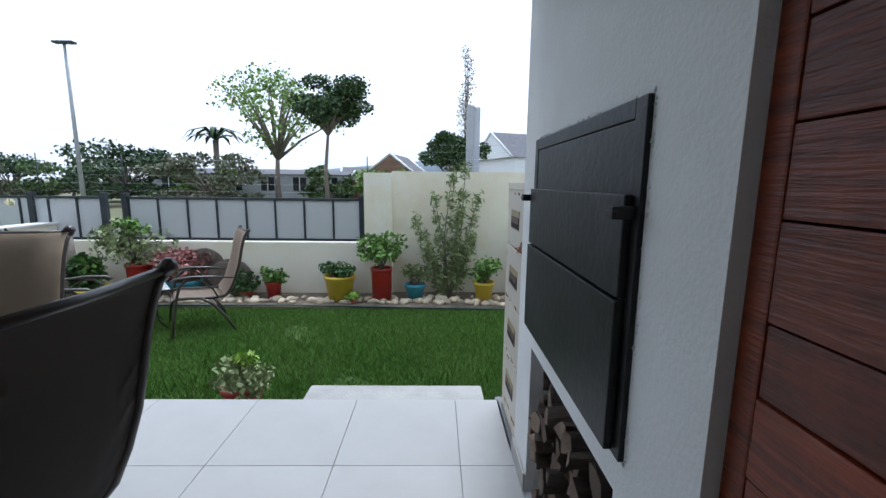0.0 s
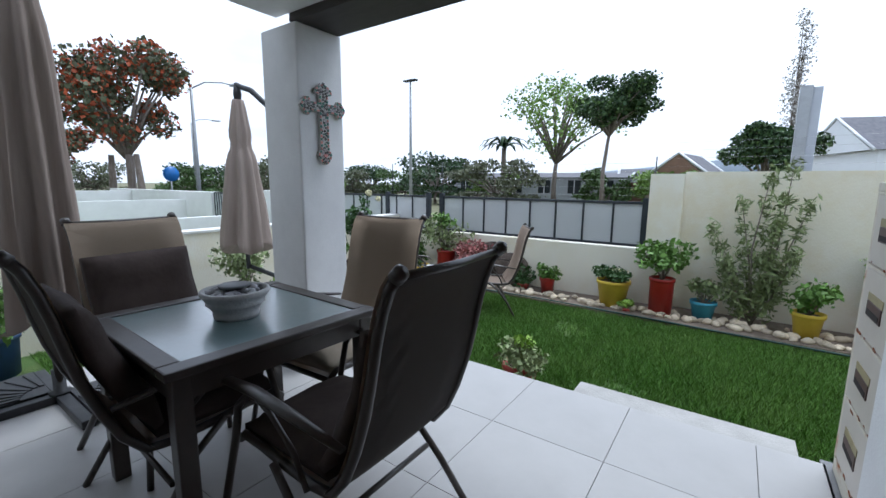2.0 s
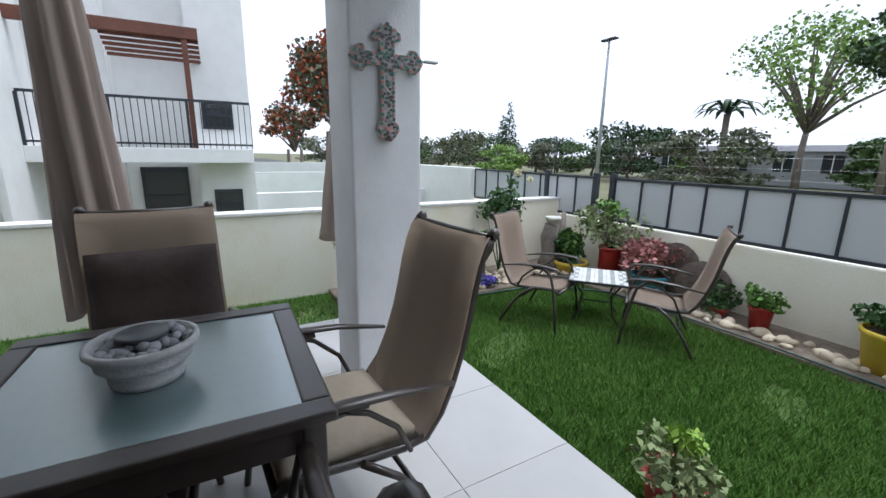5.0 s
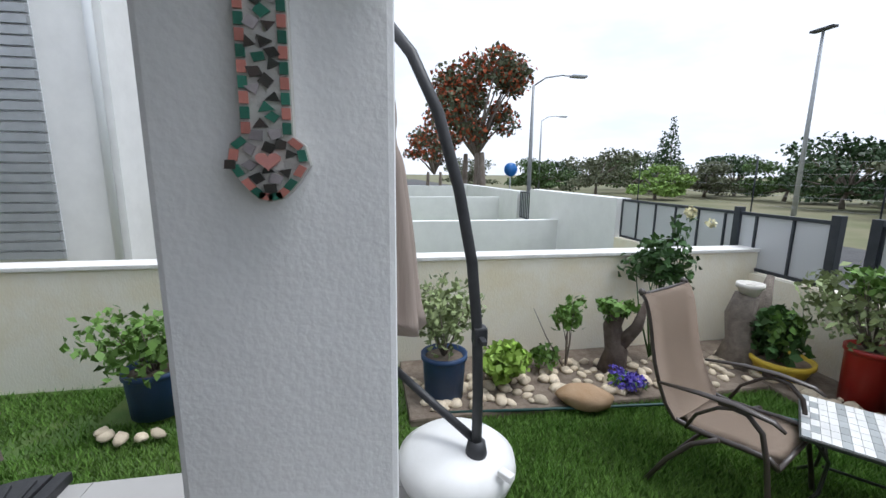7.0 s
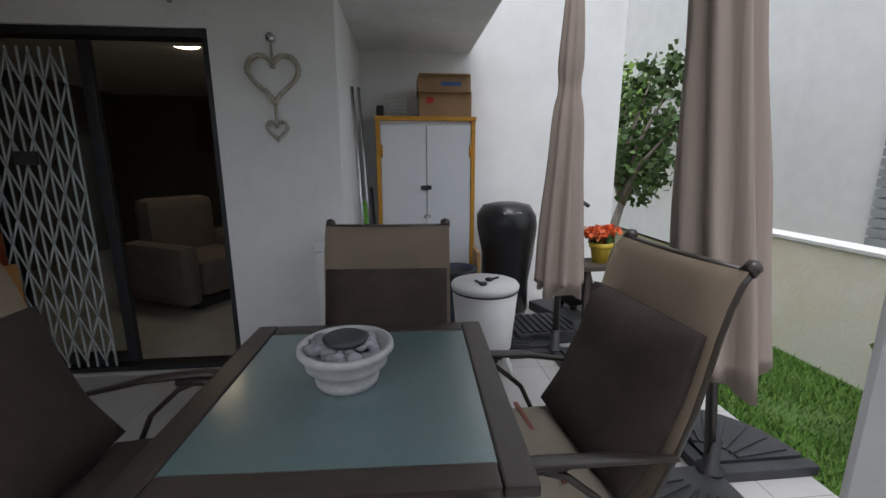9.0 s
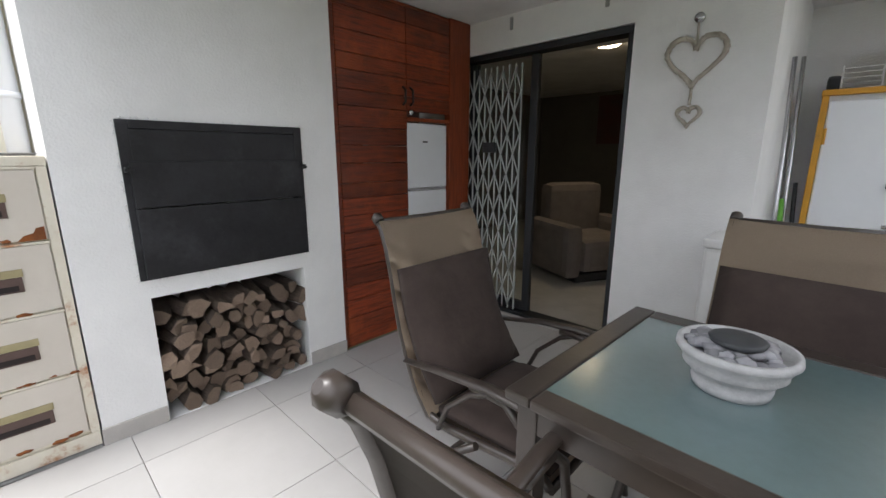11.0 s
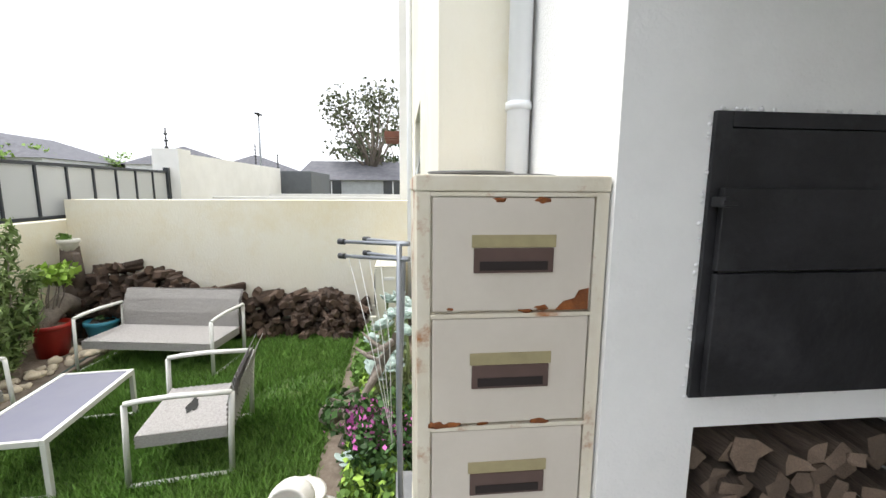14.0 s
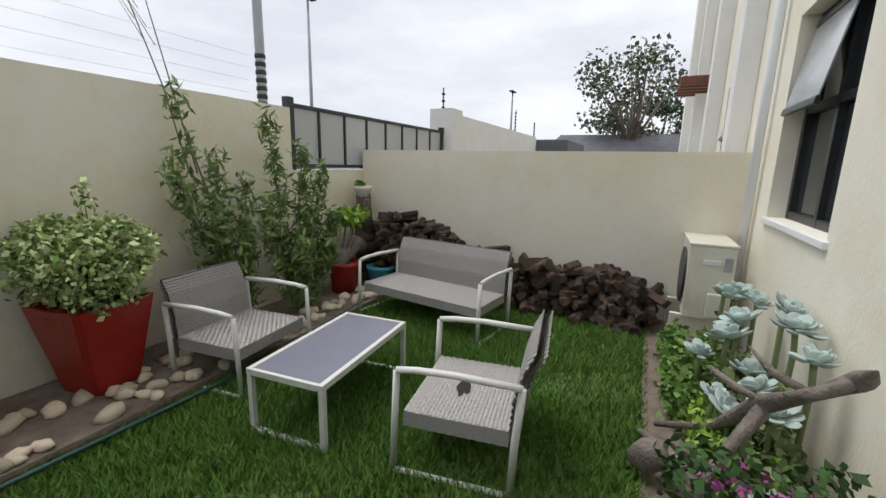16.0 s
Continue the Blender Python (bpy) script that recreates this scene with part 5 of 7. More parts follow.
potted(0.19, 5.36, B, 0.13, 0.10, 0.22, BLUE_GLAZE, "blue pot with grey-green trailing succulent", [(bush(0, 0, 0.12, 0.20, 7, 4), 320, 0.035, LEAF_GREY, 1.6)], 4)
potted(1.13, 5.30, B, 0.135, 0.10, 0.27, YELLOW_GLAZE, "small yellow pot with upright green plant", [(bush(0, 0, 0.15, 0.22, 8, 5, 1.0), 420, 0.04, LEAF, 1.7)], 5)
# large square red planter with variegated bush
pl = thing("square_planter", pose(1.87, 5.47, B - 0.01, 0, 0, 8) @ Matrix.Scale(0.77, 4), "large tapered red planter with variegated bush", "planter", "plants in the garden")
bm = fresh()
for (w0, z0), (w1, z1) in (((0.17, 0.0), (0.275, 0.66)),):
    lo = [bm.verts.new((sx * w0, sy * w0, z0)) for sx, sy in ((-1, -1), (1, -1), (1, 1), (-1, 1))]
    hi = [bm.verts.new((sx * w1, sy * w1, z1)) for sx, sy in ((-1, -1), (1, -1), (1, 1), (-1, 1))]
    inn = [bm.verts.new((sx * (w1 - 0.03), sy * (w1 - 0.03), z1)) for sx, sy in ((-1, -1), (1, -1), (1, 1), (-1, 1))]
    dep = [bm.verts.new((sx * (w1 - 0.04), sy * (w1 - 0.04), z1 - 0.06)) for sx, sy in ((-1, -1), (1, -1), (1, 1), (-1, 1))]
    bm.faces.new(list(reversed(lo)))
    bm.faces.new(dep)
    for a, b in ((lo, hi), (hi, inn), (inn, dep)):
        for k in range(4):
            bm.faces.new((a[k], a[(k + 1) % 4], b[(k + 1) % 4], b[k]))
    bmesh.ops.bevel(bm, geom=[e for e in bm.edges if abs(e.verts[0].co.z - e.verts[1].co.z) > 0.3], offset=0.03, segments=3, affect="EDGES")
part("pot", bm, RED_GLAZE, pl)
vb = bush(0, 0, 0.92, 0.46, 24, 6, 0.8) + [(0.05, 0, 1.32, 0.07, 0.07, 0.18), (-0.12, 0.1, 1.18, 0.1, 0.1, 0.13), (0, 0, 0.86, 0.34, 0.34, 0.26)]
leaf_cloud("leaves", vb, 6500, 0.032, LEAF_PALE, pl, 6, 1.5)
leaf_cloud("leaves", vb, 1900, 0.034, LEAF, pl, 66, 1.5, 0.2)
stems(pl, (0, 0, 0.5), [v[:3] for v in vb], 0.012, BARK)
# willowy shrubs against the wall
def willow(x, y, tips, seed, count, mat, label):
    w = thing("willow_shrub", pose(x, y, B), label, "shrub", "plants in the garden")
    blobs = []
    for tx, ty, tz in tips:
        for k in range(5):
            t = 0.25 + 0.75 * k / 4
            blobs.append((tx * t ** 0.8, ty * t, tz * t, 0.09 * (1.15 - 0.5 * t) + 0.03, 0.08, 0.15))
    leaf_cloud("leaves", blobs, count, 0.022, mat, w, seed, 4.2, 0.1, up=0.0)
    stems(w, (0, 0, 0), tips, 0.013, BARK, seed)
    return w


willow(0.66, 5.45, [(-0.45, 0.05, 1.05), (-0.2, 0.0, 1.35), (0.02, 0.05, 1.65), (0.2, 0.0, 1.75), (0.38, 0.05, 1.35), (-0.3, -0.1, 0.7), (0.3, -0.1, 0.8), (0.12, -0.12, 1.2)], 7, 3000, LEAF_GREY, "tall airy shrub with narrow grey-green leaves")
willow(2.86, 5.52, [(-0.35, 0.05, 1.62), (-0.15, 0.0, 1.25), (-0.45, 0.0, 1.2), (0.1, 0.02, 1.05), (-0.25, -0.1, 0.9), (0.0, -0.1, 0.7)], 8, 2000, LEAF_WILLOW, "slender bamboo-like shrub against the cream wall")
willow(3.35, 5.42, [(-0.2, 0.05, 1.5), (0.1, 0.0, 1.3), (0.3, 0.0, 1.15), (-0.35, -0.05, 0.9), (0.35, -0.1, 0.75), (0.0, -0.15, 0.85), (0.2, -0.2, 0.55), (-0.15, -0.2, 0.6)], 9, 4200, LEAF_WILLOW, "bushy dark green shrub with narrow leaves")
for k, (x, y, s) in enumerate(((2.62, 5.66, 1.0), (2.69, 5.68, 0.8))):
    tw = solid("bare_twig", tube(fresh(), [(x, y, 0.9), (x - 0.12, y, 1.45), (x - 0.3 * s, y, 2.0), (x - 0.55 * s, y, 2.45 * s + 0.1)], [0.006, 0.005, 0.0035, 0.002], 5), PALE_TWIG)
    for j in range(6):
        part("twig", tube(fresh(), [(x - 0.2 - 0.05 * j * s, y, 1.7 + 0.12 * j * s), (x - 0.32 - 0.05 * j, y + 0.05, 1.95 + 0.1 * j * s)], [0.0025, 0.0015], 4), PALE_TWIG, tw)
    tagged(tw, "thin bare brown branch rising above the wall", "branch", "bare branches")
# red pot, blue pot and stump in the far corner
potted(3.95, 5.42, B, 0.15, 0.12, 0.30, RED_GLAZE, "red glazed pot in the far corner", [(bush(0.05, 0, 0.42, 0.2, 6, 10), 160, 0.06, LEAF_LIME, 1.4)], 10)
potted(4.35, 5.25, B, 0.14, 0.11, 0.20, BLUE_GLAZE, "wide teal plastic pot by the wood pile", [(bush(0, 0, 0.02, 0.08, 3, 11, 0.3), 25, 0.03, LEAF_DARK, 1.4)], 11)
sp = thing("tree_stump", pose(4.52, 5.55, LAWN), "weathered dark tree stump with forked branches", "stump")
part("trunk", tube(fresh(), [(0, 0, 0), (0.02, 0.0, 0.35), (-0.03, 0.02, 0.7), (0.0, 0.04, 1.0)], [0.17, 0.13, 0.10, 0.08], 9), STUMP, sp)
part("branch", tube(fresh(), [(-0.05, 0, 0.35), (-0.3, -0.06, 0.5), (-0.55, -0.12, 0.42), (-0.68, -0.12, 0.3)], [0.10, 0.09, 0.08, 0.05], 8), DRIFTWOOD, sp)
part("branch", tube(fresh(), [(0.0, 0, 0.5), (-0.12, -0.1, 0.75), (-0.15, -0.12, 0.95)], [0.07, 0.05, 0.03], 7), STUMP, sp)
wp = thing("potted_plant", pose(4.5, 5.58, 0.62), "small white pot with succulent on the stump", "plant", "plants in the garden")
round_pot(wp, 0.085, 0.06, 0.13, WHITE_POT)
leaf_cloud("leaves", bush(0, 0, 0.15, 0.09, 4, 12, 0.5), 60, 0.035, LEAF, wp, 12)

# along the neighbour's wall
potted(-4.25, 2.25, B, 0.17, 0.15, 0.36, NAVY_GLAZE, "navy blue pot with wispy grey-green shrub", [(bush(0, 0, 0.27, 0.36, 12, 13, 0.9), 900, 0.035, LEAF_GREY, 1.8)], 13)
potted(-4.38, 0.14, B, 0.19, 0.17, 0.34, NAVY_GLAZE, "navy blue pot with loose green jade bush", [(bush(0, 0, 0.22, 0.42, 13, 14, 0.75), 800, 0.042, LEAF, 1.5)], 14)
ae = thing("aeonium", pose(-4.32, 2.81, B), "lime green rosette succulent in the rockery", "plant", "plants in the garden")
leaf_cloud("leaves", bush(0, 0, 0.20, 0.22, 9, 15, 0.9), 700, 0.06, LEAF_LIME, ae, 15, 1.3)
stems(ae, (0, 0, 0), [(0.1, 0, 0.2), (-0.1, 0, 0.22), (0, 0.1, 0.2)], 0.02, BARK)
bo = solid("boulder", lump(fresh(), (0, 0, 0.08), 0.165, 3, 0.25, 3, (1.35, 0.8, 0.55)), BROWN_STONE)
bo.matrix_basis = pose(-3.95, 3.30, LAWN + 0.03, 0, 0, 70)
tagged(bo, "large flat brown boulder at the rockery edge", "stone")
ro = thing("rose_bush", pose(-4.58, 4.32, B), "climbing rose with cream flowers against the wall", "shrub", "plants in the garden")
rb = bush(0, 0, 0.95, 0.32, 10, 16, 1.0) + [(0.05, 0.15, 1.3, 0.1, 0.1, 0.12)]
leaf_cloud("leaves", rb, 620, 0.05, LEAF_DARK, ro, 16, 1.5)
leaf_cloud("petals", [(0.1, 0.18, 1.42, 0.05, 0.05, 0.05), (0.08, 0.42, 1.32, 0.04, 0.04, 0.04)], 90, 0.035, FLOWER_CREAM, ro, 17, 1.0, label="cream rose petals")
stems(ro, (0, 0, 0), [v[:3] for v in rb], 0.01, LEAF_DARK)
r2 = thing("rose_bush", pose(-4.48, 3.40, B), "young rose bush growing from the pebbles", "shrub", "plants in the garden")
rb = bush(0, 0, 0.55, 0.17, 5, 18, 1.2)
leaf_cloud("leaves", rb, 220, 0.045, LEAF, r2, 18, 1.4)
leaf_cloud("leaves", bush(0, -0.2, 0.14, 0.16, 5, 19, 0.8), 160, 0.045, LEAF, r2, 19, 1.4)
stems(r2, (0, 0, 0), [v[:3] for v in rb] + [(0.05, -0.35, 0.62)], 0.008, BARK)
lv = thing("flower_clump", pose(-4.13, 3.75, B), "low clump of purple-blue flowers", "flowers", "plants in the garden")
leaf_cloud("petals", bush(0, 0, 0.08, 0.16, 7, 20, 0.5), 700, 0.022, FLOWER_PURPLE, lv, 20, 1.2)
leaf_cloud("leaves", bush(0, 0, 0.05, 0.16, 6, 21, 0.4), 200, 0.03, LEAF, lv, 21)
for k, (x, y, h, r) in enumerate(((-4.45, 3.82, 0.62, 0.10), (-4.38, 5.08, 0.72, 0.15))):
    s = thing("tree_stump", pose(x, y, LAWN, 0, 0, 40 * k), "weathered upright driftwood stump by the wall", "stump")
    part("trunk", tube(fresh(), [(0, 0, 0), (0.04, 0.02, h * 0.4), (-0.02, 0.0, h * 0.75), (0.02, 0.02, h)], [r * 1.3, r, r * 0.8, r * 0.7], 9), (STUMP, DRIFTWOOD)[k], s)
    part("branch", tube(fresh(), [(0.02, 0.02, h * 0.4), (0.13, 0.14, h * 0.8), (0.16, 0.20, h * 1.25)], [r * 0.7, r * 0.5, r * 0.2], 7), (STUMP, DRIFTWOOD)[k], s)
sm = thing("potted_plant", pose(-4.36, 5.10, LAWN + 0.72), "small weathered bowl on the driftwood stump", "pot", "plants in the garden")
round_pot(sm, 0.10, 0.06, 0.12, WHITE_POT)
fe = thing("potted_plant", pose(-4.45, 3.85, LAWN + 0.55), "small leafy plant on the dark stump", "plant", "plants in the garden")
leaf_cloud("leaves", bush(0, 0, 0.06, 0.15, 5, 23, 0.8), 200, 0.05, LEAF, fe, 23)
potted(-4.1, 5.25, B, 0.23, 0.17, 0.17, YELLOW_GLAZE, "wide yellow bowl with glossy green shrub", [(bush(0, 0, 0.20, 0.25, 9, 24, 1.0), 560, 0.06, LEAF_DARK, 1.4), (bush(0, 0, 0.26, 0.2, 5, 25, 1.0), 160, 0.06, LEAF, 1.4)], 24)
potted(-3.60, 5.45, B, 0.155, 0.145, 0.46, RED_GLAZE, "tall red cylinder pot with wispy shrub", [(bush(0, 0, 0.30, 0.42, 13, 26, 0.85), 700, 0.04, LEAF_GREY, 1.8), (bush(0.1, 0, 0.48, 0.25, 5, 27, 0.6), 200, 0.045, LEAF, 1.5)], 26)
potted(-2.98, 5.42, B, 0.21, 0.16, 0.24, BLUE_GLAZE, "turquoise pot with pink-leaved spreading shrub", [(bush(0, 0, 0.22, 0.40, 14, 28, 0.6), 1100, 0.045, LEAF_PINK, 1.4), (bush(0, 0, 0.12, 0.3, 6, 29, 0.5), 240, 0.045, LEAF_DARK, 1.4)], 28)
for k, (x, y, r) in enumerate(((-2.42, 5.54, 0.28), (-2.8, 5.60, 0.26))):
    wh = solid("stump_slice", lathe(fresh(), [(0.0, -0.05), (r, -0.05), (r * 1.03, 0.0), (r, 0.05), (r * 0.6, 0.055), (0.0, 0.04)], 22, wobble=0.05), STUMP)
    wh.matrix_basis = pose(x, y, LAWN + r + 0.18 * k, 78, 0, 10)
    tagged(wh, "dark round slice of tree trunk leaning on the wall", "wood", "trunk slices")
potted(-2.14, 5.40, B, 0.08, 0.06, 0.10, PINK_POT, "small shrubby plant among the pebbles", [(bush(0, 0, 0.10, 0.22, 6, 30, 0.8), 300, 0.04, LEAF_DARK, 1.4)], 30)
potted(-0.63, 5.20, B - 0.02, 0.06, 0.05, 0.05, PINK_POT, "low bright green rosette plant", [(bush(0, 0, 0.06, 0.11, 5, 31, 0.7), 160, 0.05, LEAF_LIME, 1.2)], 31)
potted(-0.88, 2.56, LAWN, 0.135, 0.10, 0.24, PINK_POT, "coral pot with tangled succulents at the patio edge", [(bush(-0.05, 0, 0.06, 0.24, 9, 32, 0.6), 520, 0.03, LEAF_GREY, 1.5), (bush(0.06, 0.02, 0.12, 0.12, 4, 33, 0.6), 160, 0.03, LEAF_LIME, 1.5)], 32)
fp = thing("potted_plant", pose(-3.12, -1.55, 0.54), "yellow pot with orange-red flowers on the stand", "plant", "plants in the garden")
round_pot(fp, 0.085, 0.06, 0.17, YELLOW_GLAZE)
leaf_cloud("petals", bush(0, 0, 0.24, 0.17, 8, 34, 0.5), 420, 0.035, FLOWER_RED, fp, 34, 1.1, label="orange-red petals")
leaf_cloud("leaves", bush(0, 0, 0.19, 0.13, 5, 35, 0.4), 140, 0.04, LEAF_DARK, fp, 35)
stems(fp, (0, 0, 0.14), [(0.05, 0, 0.22), (-0.05, 0.03, 0.22)], 0.006, LEAF)
# watering can on the wall
wcn = thing("watering_can", pose(-0.50, STREET_Y - 0.07, 0.30), "small dark metal watering can hung on the wall", "can")
part("body", lathe(fresh(), [(0.0, 0.0), (0.05, 0.0), (0.045, 0.10), (0.0, 0.10)], 16), STUMP, wcn)
part("spout", tube(fresh(), [(-0.04, 0, 0.03), (-0.11, 0, 0.07)], [0.012, 0.007], 8), STUMP, wcn)
part("handle", tube(fresh(), [(-0.02, 0, 0.10), (0.01, 0, 0.16), (0.045, 0, 0.08)], 0.006, 6), STUMP, wcn)

# soil beds and stone edging
bm = box(fresh(), WEST_X + 0.002, 1.95, LAWN - 0.1, -3.95, 5.0, B, 0.02)
box(bm, WEST_X + 0.002, 5.001, LAWN - 0.1, 4.7, STREET_Y + 0.098, B - 0.002, 0.02)
structure("bed", bm, SOIL, "dark soil beds along the garden walls", "bed")
bm = box(fresh(), 1.67, FACADE_Y + 0.002, LAWN - 0.1, EAST_X - 0.002, 2.68, B - 0.04, 0.02)
structure("bed_house", bm, SOIL, "brown soil bed along the house front", "bed")
STONES = []
for k in range(7):
    bm = lump(fresh(), (0, 0, 0), 1.0, k * 5 + 2, 0.35, 2, (1.25, 0.9, 0.65))
    me = bpy.data.meshes.new("stone")
    bm.to_mesh(me)
    bm.free()
    me.materials.append(STONE)
    STONES.append(me)


def edging(name, label, spots, seed):
    e = thing(name, pose(0, 0, 0), label, "stones")
    random.seed(seed)
    for x, y, s in spots:
        ob = new("stone", random.choice(STONES))
        ob.parent = e
        ob.matrix_basis = Matrix.Translation((x, y, B + s * 0.30)) @ pose(0, 0, 0, random.uniform(-15, 15), random.uniform(-15, 15), random.uniform(0, 360)) @ Matrix.Diagonal((s, s, s, 1))
    return e


random.seed(31)
north = [(random.uniform(-3.9, 1.25), 5.12 + random.uniform(0, 0.16) + (0.12 if random.random() < 0.3 else 0), random.uniform(0.03, 0.065)) for _ in range(150)]
edging("stone_edging", "row of pale rounded stones along the street bed", north, 1)
west = [(random.uniform(-4.6, -4.02), random.uniform(2.0, 5.1), random.uniform(0.03, 0.06)) for _ in range(170)]
edging("rockery", "pale pebbles spread round the plants by the wall", west, 2)
corner = [(random.uniform(0.95, 2.4), random.uniform(5.04, 5.45), random.uniform(0.03, 0.06)) for _ in range(40)] + [(random.uniform(2.6, 4.5), random.uniform(5.05, 5.3), random.uniform(0.03, 0.055)) for _ in range(60)]
edging("stone_edging", "pale rounded stones round the red planter", corner, 3)
edging("stone_edging", "few white stones round the navy pot", [(-4.18 + 0.16 * math.cos(a), 0.14 + 0.25 * math.sin(a), 0.045) for a in (-1.2, -0.8, -0.3, 0.2, 0.6)], 4)
ho = solid("garden_hose", tube(fresh(), [(-4.0, 2.2, B), (-3.9, 3.2, B), (-3.8, 4.4, B), (-3.2, 5.0, B), (-1.5, 5.03, B), (1.0, 4.95, B - 0.01), (2.2, 4.9, B - 0.01), (3.2, 5.0, B - 0.01), (4.2, 5.1, B)], 0.011, 6), HOSE)
tagged(ho, "dark teal garden hose along the bed edge", "hose")

# ---- garden furniture ----
SLING_TAN = see_through("tan_sling_cloth", (0.40, 0.31, 0.24), 0.98, 0.75)
DARK_TUBE = material("dark_green_tube", (0.03, 0.035, 0.03), 0.4)
sling_chair(pose(-3.08, 3.74, LAWN, 0, 0, -66), SLING_TAN, BRONZE, "tan sling garden chair standing on the lawn", "garden sling chairs")
sling_chair(pose(-2.16, 4.34, LAWN, 0, 0, 124), SLING_TAN, BRONZE, "tan sling garden chair beside the mosaic table", "garden sling chairs")
mt = thing("mosaic_table", pose(-2.80, 4.26, LAWN, 0, 0, 40) @ Matrix.Diagonal((0.95, 1.2, 1, 1)), "small garden table with white and grey tiled top", "table")
part("tabletop", box(fresh(), -0.30, -0.235, 0.455, 0.30, 0.235, 0.475, 0.004), DARK_TUBE, mt)
MT_WHITE = material("white_table_tile", (0.72, 0.72, 0.70), 0.4, per_object=0.06)
MT_GREY = material("grey_table_tile", (0.36, 0.38, 0.38), 0.4, per_object=0.1)
for i in range(14):
    for j in range(7):
        x0, y0 = -0.292 + i * 0.0417, -0.227 + j * 0.065
        if i in (0, 1, 12, 13):
            mat = MT_WHITE if (i + j) % 2 else MT_GREY
        else:
            mat = MT_GREY if i % 3 == 1 else MT_WHITE
        part("tile", box(fresh(), x0 + 0.001, y0 + 0.001, 0.4755, x0 + 0.0405, y0 + 0.063, 0.481), mat, mt)
for sx in (-1, 1):
    for sy in (-1, 1):
        part("leg", tube(fresh(), [(sx * 0.24, sy * 0.17, 0.455), (sx * 0.15, sy * 0.10, 0.30), (sx * 0.17, sy * 0.12, 0.12), (sx * 0.26, sy * 0.19, 0.0)], 0.011, 7), DARK_TUBE, mt)
    part("brace", tube(fresh(), [(sx * 0.15, -0.10, 0.28), (sx * 0.15, 0.10, 0.28)], 0.008, 6), DARK_TUBE, mt)
part("brace", tube(fresh(), [(-0.16, 0.0, 0.20), (0.16, 0.0, 0.20)], 0.008, 6), DARK_TUBE, mt)

WHITE_TUBE = material("chalky_white_steel", (0.66, 0.66, 0.63), 0.55, second=(0.6, 0.59, 0.55), scale=8, stain=(0.35, 0.22, 0.12), stain_scale=7, stain_at=(0.68, 0.78))
WICKER = material("grey_wicker", (0.46, 0.44, 0.425), 0.8, second=(0.32, 0.30, 0.285), scale=60, mixed=0.5, stretch=(1, 1, 3), bump=0.6, bump_scale=150)


def weave(bm, origin, u, v, nu, nv, thick):
    """Interlaced flat strands over a rectangle spanned by u and v."""
    o, u, v = Vector(origin), Vector(u), Vector(v)
    n = u.cross(v).normalized()
    for j in range(nv):
        a, b = o + v * ((j + 0.08) / nv), o + v * ((j + 0.92) / nv)
        prev = None
        for i in range(nu + 1):
            lift = n * (thick * (1 if (i + j) % 2 else -1) * 0.5)
            p = o + u * (i / nu)
            row = (bm.verts.new(a + u * (i / nu) + lift), bm.verts.new(b + u * (i / nu) + lift))
            if prev:
                bm.faces.new((prev[0], row[0], row[1], prev[1])).smooth = True
            prev = row
    return bm


LOW = Matrix.Diagonal((1.0, 0.90, 0.82, 1))


